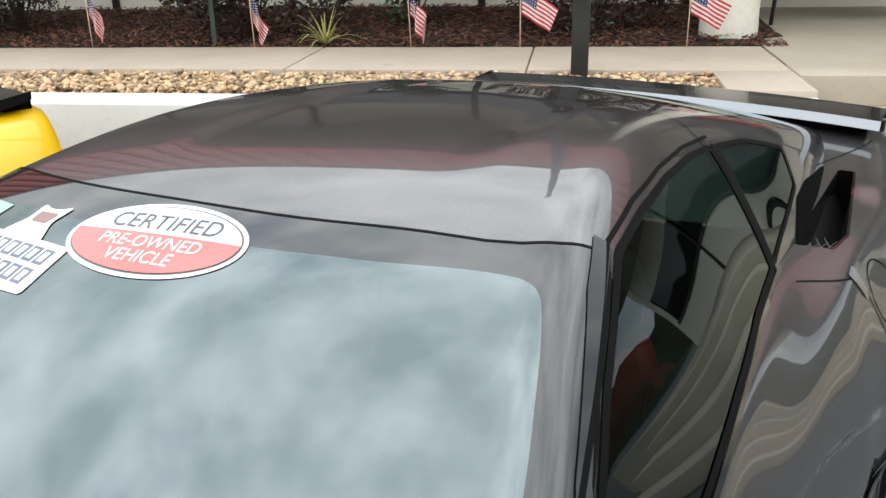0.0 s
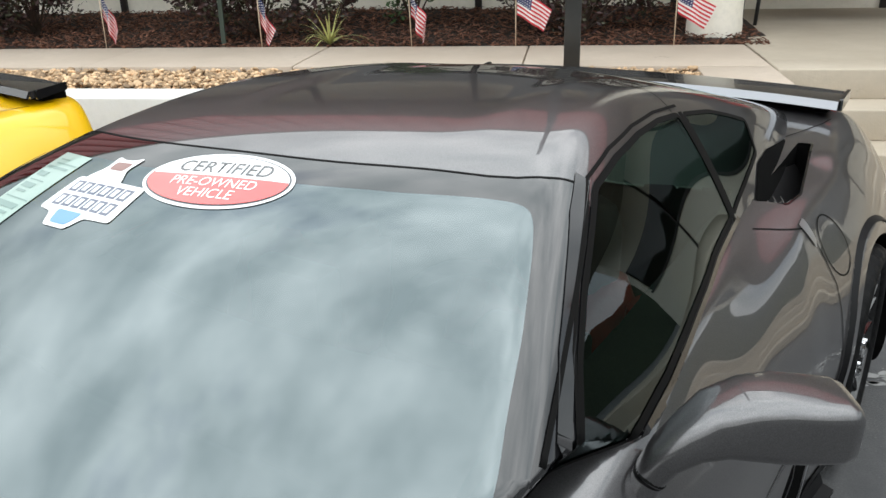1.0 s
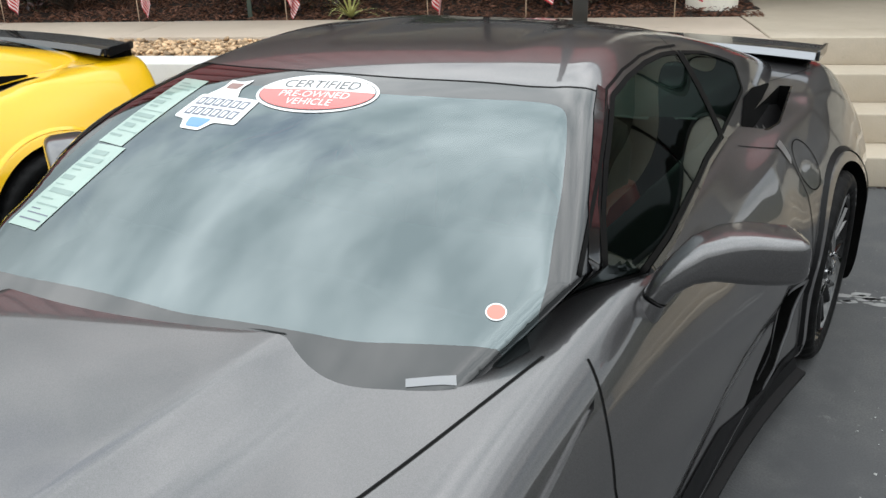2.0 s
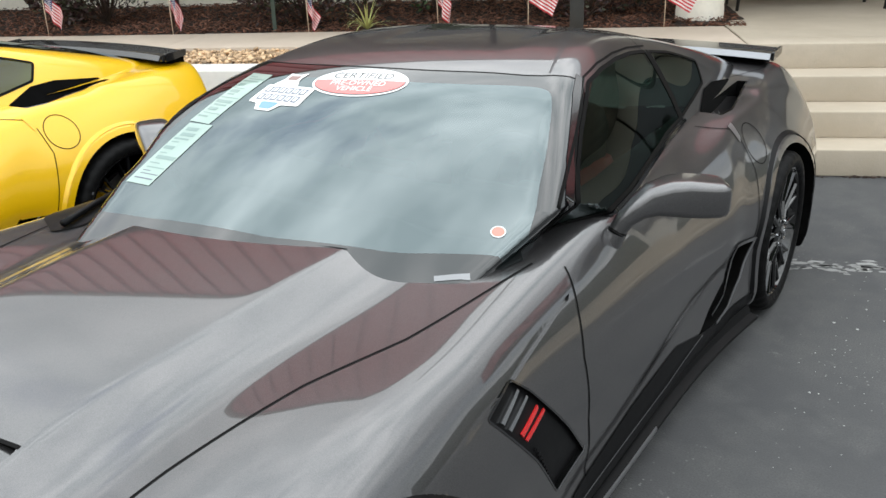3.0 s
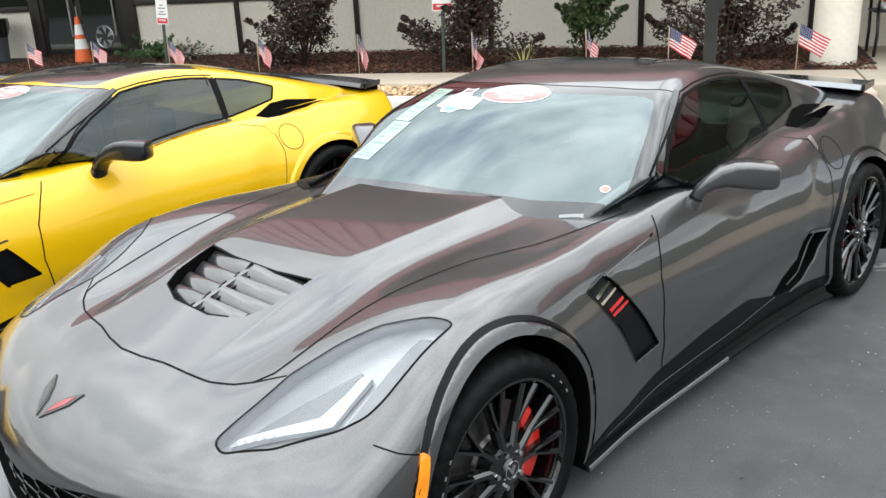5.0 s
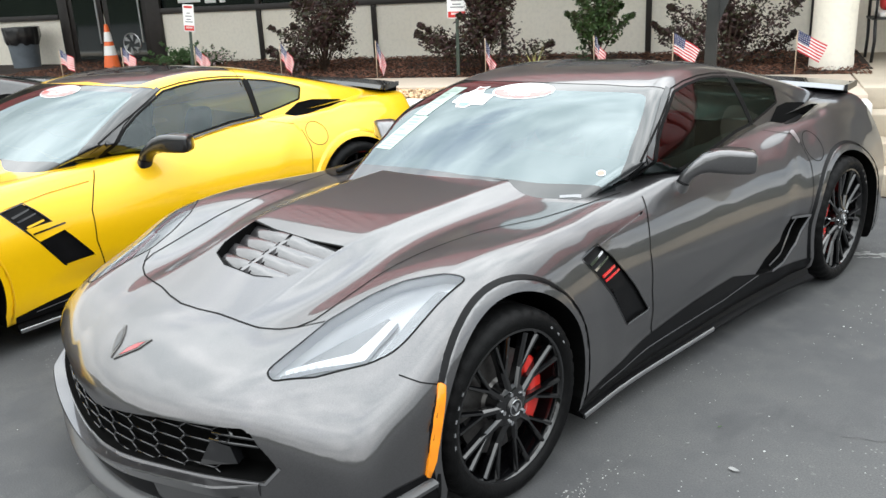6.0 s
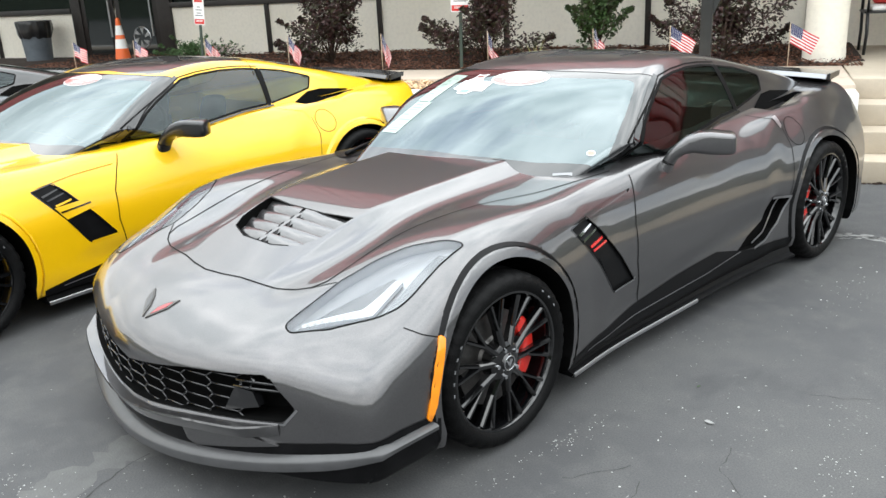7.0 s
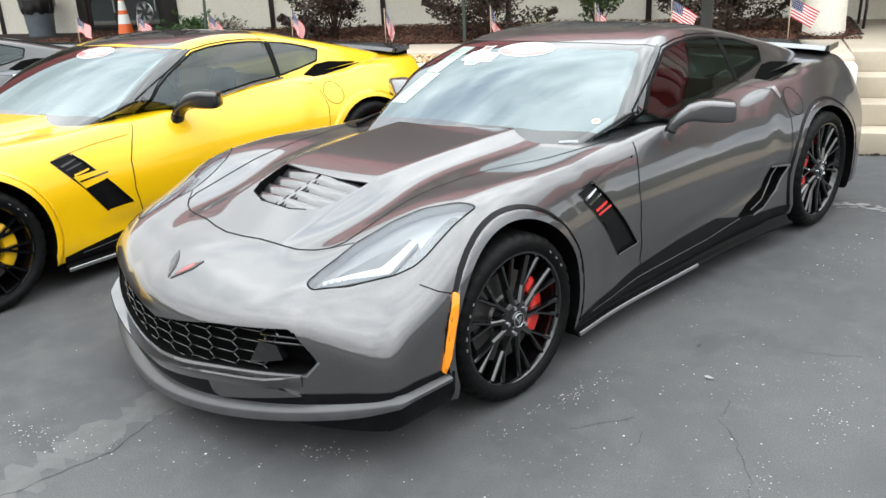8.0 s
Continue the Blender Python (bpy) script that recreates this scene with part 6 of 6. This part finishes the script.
# --- building
wall = setting("wall_front", box(-14, 7.0, 0.4, 10, 7.2, 1.50), stucco, "cream stucco wall panels", "wall")
setting("wall_upper", box(-14, 7.02, 2.55, 10, 7.2, 3.33), stucco, "cream wall above the windows", "wall")
for k, u in enumerate((-11.69, -6.09, -4.20, -2.30, -0.40, 1.50, 3.40, 5.30, 7.20)):
    setting("wall_post_%d" % (k + 1), box(u - 0.035, 6.96, 0.55, u + 0.035, 7.0, 3.32, 0.004), post_brown, "narrow dark brown post on the wall", "post")
setting("window_sill", box(-7.90, 6.955, 1.47, 10, 7.0, 1.555, 0.004), post_brown, "dark brown window sill", "sill")
setting("window_sill_2", box(-14, 6.955, 1.445, -9.93, 7.0, 1.53, 0.004), post_brown, "dark brown window sill", "sill")
k = 1
for u0, u1 in ((-14, -11.72), (-11.66, -9.93), (-7.86, -6.13), (-6.05, -4.24), (-4.16, -2.34), (-2.26, -0.44), (-0.36, 1.46), (1.54, 3.36), (3.44, 5.26), (5.34, 7.16), (7.24, 10)):
    setting("window_%d" % k, box(u0, 7.03, 1.53, u1, 7.05, 2.55), window_dark, "dark window pane in a brown frame", "window")
    k += 1
# door with its frame
setting("door_frame", box(-9.90, 6.95, 0.62, -9.70, 7.0, 2.9, 0.005), post_brown, "black door frame", "frame")
setting("door_frame_2", box(-8.12, 6.95, 0.62, -7.86, 7.0, 2.9, 0.005), post_brown, "black door frame", "frame")
for k, (u0, u1) in enumerate(((-9.70, -9.02), (-8.98, -8.12))):
    d = setting("door_%d" % (k + 1), box(u0, 6.97, 0.66, u1, 7.0, 2.8, 0.004), post_brown, "black glazed shop door", "door")
    part("pane", box(u0 + 0.10, 6.962, 0.80, u1 - 0.10, 6.968, 2.7), window_dark, d)
    x = u1 - 0.06 if k == 0 else u1 - 0.12
    part("door_handle", cyl((x, 6.925, 1.05), (x, 6.925, 1.75), 0.014, seg=10), satin_metal, d)
    if k:
        ring = part("door_emblem", lathe([(0.155, -0.006), (0.165, 0.0), (0.175, -0.006), (0.165, -0.010), (0.155, -0.006)], 40, "z"), satin_metal, d, m=pose(-8.50, 6.955, 1.03, 90))
        for i in range(6):
            a = i * math.pi / 3
            p = [(0.05 * math.cos(a), 0.05 * math.sin(a)), (0.15 * math.cos(a + 0.2), 0.15 * math.sin(a + 0.2)), (0.155 * math.cos(a + 0.65), 0.155 * math.sin(a + 0.65)), (0.10 * math.cos(a + 0.55), 0.10 * math.sin(a + 0.55))]
            part("emblem_blade", prism(p, -0.006, 0.0), satin_metal, ring)
setting("threshold", box(-10.0, 6.2, 0.3, -7.8, 6.99, 0.655), concrete, "concrete threshold", "pavement")
# notices in the window beside the door
for u, z, w, h in ((-7.55, 1.62, 0.42, 0.26), (-7.05, 1.60, 0.20, 0.22), (-6.78, 1.60, 0.10, 0.20)):
    tagged(part("window_notice", box(u, 7.02, z, u + w, 7.025, z + h), sign_white, m=SITE), "pale notice stuck inside the window", "notice", "window notices")

# porch roof with a red ribbed front
setting("soffit", box(-14, 4.62, 3.33, 10, 7.2, 3.39), soffit_dark, "dull tan soffit under the porch roof", "soffit")
roof = setting("roof", prism([(4.55, 3.36), (7.25, 3.36), (7.25, 4.85), (5.30, 4.85), (4.55, 3.42)], -14, 10, "x"), roof_red, "red standing seam metal roof front", "roof")
rib_me = None
for i in range(60):
    u = -13.8 + 0.40 * i
    if rib_me is None:
        b = prism([(4.545, 3.42), (5.295, 4.855), (5.26, 4.875), (4.51, 3.44)], -0.014, 0.014, "x")
        rib_me = bpy.data.meshes.new("seam_rib"); b.to_mesh(rib_me); rib_me.materials.append(roof_red); b.free()
    part("seam_rib", rib_me, None, roof, m=pose(u, 0, 0))
setting("parapet", box(-14, 5.28, 4.85, 10, 12, 4.91), soffit_dark, "flat dark roof behind the red one", "roof")
setting("wall_back", box(-14, 11.8, 0, 10, 12, 4.85), stucco, "plain rear wall", "wall")
setting("wall_left", box(-14.2, 7.0, 0, -14, 12, 4.85), stucco, "plain end wall", "wall")
setting("wall_right", box(10, 7.0, 0, 10.2, 12, 4.85), stucco, "plain end wall", "wall")

# column and pole
col = tagged(part("porch_column", lathe([(0.0, 0.0), (0.205, 0.0), (0.205, 0.10), (0.200, 0.14), (0.198, 2.6), (0.21, 2.64), (0.0, 2.64)], 40, "z"), stucco, m=SITE @ pose(1.60, 5.17, 0.69)), "round cream stucco porch column", "column")
pole = tagged(part("steel_pole", box(-0.05, -0.05, 0, 0.05, 0.05, 4.2, 0.006), pole_bronze, m=SITE @ pose(0.54, 3.73, 0.60)), "dark bronze square steel pole in the stone bed", "pole")
part("brace", prism([(0.05, 0.64), (0.05, 0.86), (0.40, 1.75), (0.40, 1.50)], -0.012, 0.012, "y"), pole_bronze, pole)
part("base_plate", box(-0.09, -0.09, 0.0, 0.09, 0.09, 0.05, 0.004), pole_bronze, pole)

# --- small flags
def make_flag(u, v, turn, droop, lean, h=0.43):
    """A small striped flag on a stick. droop: 0 flies, 1 hangs."""
    z0 = 0.68
    stick = tagged(part("small_flag", tube([(0, 0, 0), (0.0, lean * 0.5, h * 0.5), (0.0, lean, h)], 0.0042, 8), stick_wood, m=SITE @ pose(u, v, z0, 0, 0, turn)), "small striped flag on a wooden stick", "flag", "flags along the bed")
    L, H, n, rows = 0.29, 0.19, 18, 13
    b = bmesh.new()
    def at(s, t):
        a = droop * 1.25
        fold = math.sin(s * 9 + t * 1.6) * 0.018 * (0.4 + s) * (1 + 1.5 * droop)
        x = s * L * math.cos(a) * (1 - 0.5 * droop * (1 - t)) + 0.01
        z = h - H + t * H - s * L * math.sin(a) * (0.8 + 0.2 * t)
        return (x, lean * z / h + fold + 0.02 * math.sin(s * 4), z)
    g = [[b.verts.new(at(i / n, j / rows)) for j in range(rows + 1)] for i in range(n + 1)]
    for i in range(n):
        for j in range(rows):
            f = b.faces.new((g[i][j], g[i + 1][j], g[i + 1][j + 1], g[i][j + 1]))
            f.smooth = True
            f.material_index = 2 if (i < 8 and j >= 6) else (0 if j % 2 == 0 else 1)
    me = bpy.data.meshes.new("cloth"); b.to_mesh(me); b.free()
    for m in (flag_red, flag_white, flag_navy):
        me.materials.append(m)
    cloth = part("cloth", me, None, stick)
    stars = bmesh.new()
    for i in range(6):
        for j in range(5):
            c = Vector(at((i + 0.6) / n * 1.25, (6.7 + j * 1.35) / rows))
            for s in (1, -1):
                vs = [stars.verts.new(c + Vector((0.0042 * math.cos(a), s * 0.0016, 0.0042 * math.sin(a)))) for a in [2 * math.pi * k / 5 for k in range(5)]]
                stars.faces.new(vs if s == -1 else vs[::-1])
    tagged(part("stars", stars, flag_white, cloth), "small white stars")["kind"] = "stuff"
    return stick


for u, v, turn, droop, lean in ((1.255, 4.66, 10, 0.42, 0.0), (0.13, 4.66, 5, 0.45, 0.01), (-0.645, 4.66, -20, 0.85, -0.02), (-1.82, 4.67, 35, 1.0, 0.0), (-3.13, 4.70, 20, 0.95, 0.05), (-4.40, 4.72, 15, 0.75, 0.03), (-5.62, 4.72, 25, 0.7, 0.04), (-6.75, 4.72, 10, 0.6, 0.02), (-7.72, 4.66, 5, 0.45, 0.0)):
    make_flag(u, v, turn, droop, lean)


# --- shrubs
def leaf_cloud(name, seed, spots, size, count, mat, parent):
    r = random.Random(seed)
    lv = [(0, -0.5, 0), (0.26, 0, 0.05), (0, 0.55, 0), (-0.26, 0, 0.05)]
    vs, fs = [], []
    k = 0
    while k < count:
        c, rad = r.choice(spots)
        d = Vector((r.gauss(0, 1), r.gauss(0, 1), r.gauss(0, 1))).normalized() * rad * (r.random() ** 0.45)
        p = Vector(c) + d
        if p.z < 0.02:
            continue
        s = size * r.uniform(0.6, 1.3)
        m = (Matrix.Translation(p) @ Euler((r.uniform(-1.2, 1.2), r.uniform(-1.2, 1.2), r.uniform(0, 6.3))).to_matrix().to_4x4() @ Matrix.Scale(s, 4))
        vs += [tuple(m @ Vector(q)) for q in lv]
        fs.append((4 * k, 4 * k + 1, 4 * k + 2)); fs.append((4 * k, 4 * k + 2, 4 * k + 3))
        k += 1
    me = mesh_from(name, vs, fs, (mat,), smooth=False)
    return tagged(part(name, me, None, parent), kind="stuff")


def make_shrub(u, v, w, h, seed, mats, count, size, label, upright=0.0):
    r = random.Random(seed)
    z = bed_height(u, v) - 0.01
    shrub = tagged(part("shrub", tube([(0, 0, -0.03), (0.01, 0.0, h * 0.3), (0.03, 0.01, h * 0.55)], 0.022, 8, taper=lambda t: 1 - 0.6 * t), bark, m=SITE @ pose(u, v, z)), label, "shrub", "shrubs in the bed")
    spots = []
    for i in range(17):
        a, e = r.uniform(0, 6.283), r.uniform(0.25 + upright * 0.3, 1.45)
        l = h * r.uniform(0.55, 0.98)
        tip = Vector((math.cos(a) * math.cos(e) * w * 0.62, math.sin(a) * math.cos(e) * w * 0.5, max(0.08, l * math.sin(e))))
        mid = tip * 0.5 + Vector((0, 0, 0.06))
        part("limb", tube([(0, 0, 0.02), mid, tip], 0.009, 6, taper=lambda t: 1 - 0.75 * t), bark, shrub)
        for t in (0.45, 0.65, 0.82, 0.97):
            spots.append((tuple(mid.lerp(tip, (t - 0.45) / 0.55)), w * (0.17 - 0.085 * t) + 0.02))
        # sprigs that break the outline
        out = tip + Vector((math.cos(a), math.sin(a), r.uniform(0.2, 1.0))) * r.uniform(0.05, 0.16)
        spots += [(tuple(tip.lerp(out, q)), 0.030) for q in (0.4, 0.8, 1.0)]
    for i in range(8):
        spots.append(((r.uniform(-0.3, 0.3) * w, r.uniform(-0.25, 0.25) * w, h * r.uniform(0.12, 0.45)), w * 0.20))
    for k, m in enumerate(mats):
        leaf_cloud("foliage", seed * 7 + k, spots, size, count // len(mats), m, shrub)
    return shrub


make_shrub(-4.15, 5.35, 1.05, 1.15, 1, (leaf_purple, leaf_purple, leaf_dusk), 10000, 0.048, "dark purple leafy shrub in the mulch bed")
make_shrub(-1.98, 5.10, 1.15, 1.25, 2, (leaf_purple, leaf_purple, leaf_dusk), 12000, 0.046, "dark purple leafy shrub behind a sign post")
make_shrub(-0.80, 5.60, 0.62, 1.15, 3, (leaf_green, leaf_green, leaf_dusk), 5200, 0.055, "upright green leafy shrub against the wall", 0.8)
make_shrub(0.62, 5.25, 1.15, 1.10, 4, (leaf_purple, leaf_purple, leaf_dusk), 11500, 0.046, "dark purple leafy shrub beside the column")
make_shrub(-7.0, 6.3, 0.75, 0.28, 5, (leaf_juniper,), 3000, 0.035, "low spreading green juniper")
make_shrub(-6.35, 6.2, 0.45, 0.22, 6, (leaf_juniper, petal_white), 900, 0.04, "low plant with pale flowers")
# striped grass-like plant
lily = tagged(new("lily_plant"), "pale striped grass-like lily clump in the mulch", "plant")
lily.matrix_basis = SITE @ pose(-1.31, 4.78, 0.70)
r = random.Random(9)
for i in range(34):
    a, l, e = r.uniform(0, 6.283), r.uniform(0.28, 0.46), r.uniform(0.55, 1.35)
    b = bmesh.new()
    rows = []
    for k in range(7):
        t = k / 6
        rad = l * t * math.cos(e)
        z = l * (t * math.sin(e) - 0.75 * t * t * math.cos(e)) * 1.1
        w = 0.011 * (1 - t * 0.92)
        c, s = math.cos(a), math.sin(a)
        rows.append((b.verts.new((rad * c - w * s, rad * s + w * c, max(z, 0.004))), b.verts.new((rad * c + w * s, rad * s - w * c, max(z, 0.004)))))
    for r0, r1 in zip(rows, rows[1:]):
        b.faces.new((r0[0], r0[1], r1[1], r1[0]))
    part("leaf", soft(b, 180), lily_leaf, lily)


# --- signs on posts
def make_sign(u, v, z0, w, h, lean, turn):
    sign = tagged(part("parking_sign", prism([(-0.018, -0.012), (0.018, -0.012), (0.018, 0.0), (0.006, 0.012), (-0.006, 0.012), (-0.018, 0.0)], 0.0, z0 + h - 0.70), green_steel, m=SITE @ pose(u, v, 0.68, 0, lean, turn)), "small white and red notice on a green steel post", "sign", "parking signs")
    a, c = z0 - 0.68, z0 - 0.68 + h
    part("plate", prism(rounded([(-w / 2, a), (w / 2, a), (w / 2, c), (-w / 2, c)], 0.012), -0.018, -0.014, "y"), sign_white, sign)
    part("red_band", prism([(-w / 2 + 0.01, a + 0.01), (w / 2 - 0.01, a + 0.01), (w / 2 - 0.01, a + h * 0.22), (-w / 2 + 0.01, a + h * 0.22)], -0.0195, -0.018, "y"), sign_red, sign)
    part("red_band", prism([(-w / 2 + 0.02, c - h * 0.14), (w / 2 - 0.02, c - h * 0.14), (w / 2 - 0.02, c - 0.018), (-w / 2 + 0.02, c - 0.018)], -0.0195, -0.018, "y"), sign_red, sign)
    for q, ww in ((0.34, 0.34), (0.43, 0.22), (0.55, 0.30), (0.66, 0.16)):
        part("print_bar", prism([(-w * ww, a + h * q), (w * ww, a + h * q), (w * ww, a + h * (q + 0.035)), (-w * ww, a + h * (q + 0.035))], -0.0195, -0.018, "y"), sign_grey, sign)
    for q in (0.12, 0.155):
        part("print_bar", prism([(-w * 0.3, a + h * q), (w * 0.3, a + h * q), (w * 0.3, a + h * (q + 0.02)), (-w * 0.3, a + h * (q + 0.02))], -0.021, -0.0195, "y"), sign_white, sign)


make_sign(-2.18, 4.80, 1.32, 0.22, 0.33, 1.0, 0)
make_sign(-5.92, 5.05, 1.27, 0.165, 0.33, 4.0, 0)

# --- litter bin and cone by the door
can = tagged(part("trash_can", lathe([(0.0, 0.0), (0.20, 0.0), (0.205, 0.02), (0.25, 0.62), (0.262, 0.64), (0.262, 0.66), (0.245, 0.66), (0.0, 0.62)], 40, "z"), can_grey, m=SITE @ pose(-10.35, 6.55, 0.69)), "grey trash can lined with a black bag", "trash can")
bag = lathe([(0.243, 0.40), (0.258, 0.44), (0.272, 0.52), (0.280, 0.62), (0.272, 0.675), (0.250, 0.68), (0.22, 0.60)], 60, "z")
r = random.Random(5)
for v in bag.verts:
    a = math.atan2(v.co.y, v.co.x)
    d = 0.016 * noise.noise((math.cos(a) * 6, math.sin(a) * 6, v.co.z * 9)) + 0.010 * math.sin(a * 13 + v.co.z * 6)
    v.co.x += d * math.cos(a); v.co.y += d * math.sin(a)
    if v.co.z < 0.45:
        v.co.z += 0.09 * noise.noise((math.cos(a) * 2.2, math.sin(a) * 2.2, 1.0))
part("bag", bag, bag_black, can, "crumpled black bag")
cone = tagged(part("traffic_cone", lathe([(0.150, 0.03), (0.128, 0.035), (0.026, 0.70), (0.018, 0.71), (0.0, 0.70)], 40, "z"), cone_orange, m=SITE @ pose(-8.20, 6.12, 0.66)), "orange traffic cone with two white bands", "traffic cone")
part("foot", box(-0.18, -0.18, 0.0, 0.18, 0.18, 0.035, 0.01), cone_orange, cone)
for z0, z1 in ((0.26, 0.40), (0.46, 0.60)):
    rr = lambda z: 0.128 - 0.102 * (z - 0.035) / 0.665 + 0.0015
    part("white_band", lathe([(rr(z0), z0), (rr(z1), z1)], 40, "z"), cone_white, cone, "white reflective band")

# --- bench on the porch
bench = tagged(new("bench"), "black iron bench with a red seat pad on the porch", "bench")
bench.matrix_basis = SITE @ pose(2.02, 5.75, 0.696)
for u in (0.0, 1.30):
    for v in (0.02, 0.62):
        part("leg", tube([(u, v, 0.0), (u + 0.01, v + (0.03 if v > 0.3 else -0.01), 0.22), (u, v, 0.43)], 0.016, 8), iron_black, bench)
    part("arm", tube([(u, 0.02, 0.43), (u, 0.0, 0.62), (u, 0.3, 0.66), (u, 0.62, 0.64)], 0.014, 8), iron_black, bench)
    part("back_post", tube([(u, 0.62, 0.43), (u, 0.70, 0.95)], 0.016, 8), iron_black, bench)
for k in range(6):
    part("slat", box(-0.03, 0.02 + k * 0.1, 0.425, 1.33, 0.10 + k * 0.1, 0.445, 0.004), iron_black, bench)
part("seat_pad", box(0.04, 0.05, 0.447, 1.26, 0.60, 0.50, 0.02, 3), flag_white, bench, "white seat pad")
for k in range(2):
    tagged(part("cushion", box(-0.26, -0.07, -0.2, 0.26, 0.07, 0.2, 0.05, 3), cushion_red, m=SITE @ pose(2.36 + 0.66 * k, 6.28, 1.40, -12)), "red cushion leaning on the bench", "cushion", "bench cushions")
part("back_slat", box(0.0, 0.655, 0.60, 1.30, 0.675, 0.66, 0.004), iron_black, bench)
part("back_slat", box(0.0, 0.685, 0.86, 1.30, 0.705, 0.92, 0.004), iron_black, bench)


# --- unseen dark tree line, added far round the lot to close the horizon
r = random.Random(31)
b = bmesh.new()
low, high = [], []
for i in range(361):
    a = radians(i)
    rad = 75 + 6 * noise.noise((math.cos(a) * 3, math.sin(a) * 3, 0))
    top = 9 + 4 * noise.noise((math.cos(a) * 9, math.sin(a) * 9, 2)) + r.uniform(-0.7, 0.7)
    low.append(b.verts.new((rad * math.cos(a), rad * math.sin(a), -0.2)))
    high.append(b.verts.new((rad * math.cos(a), rad * math.sin(a), top)))
for i in range(360):
    b.faces.new((low[i], low[i + 1], high[i + 1], high[i]))
setting("backdrop", b, leaf_far, "unseen dark green tree line added far round the lot", "trees", m=Matrix.Identity(4))
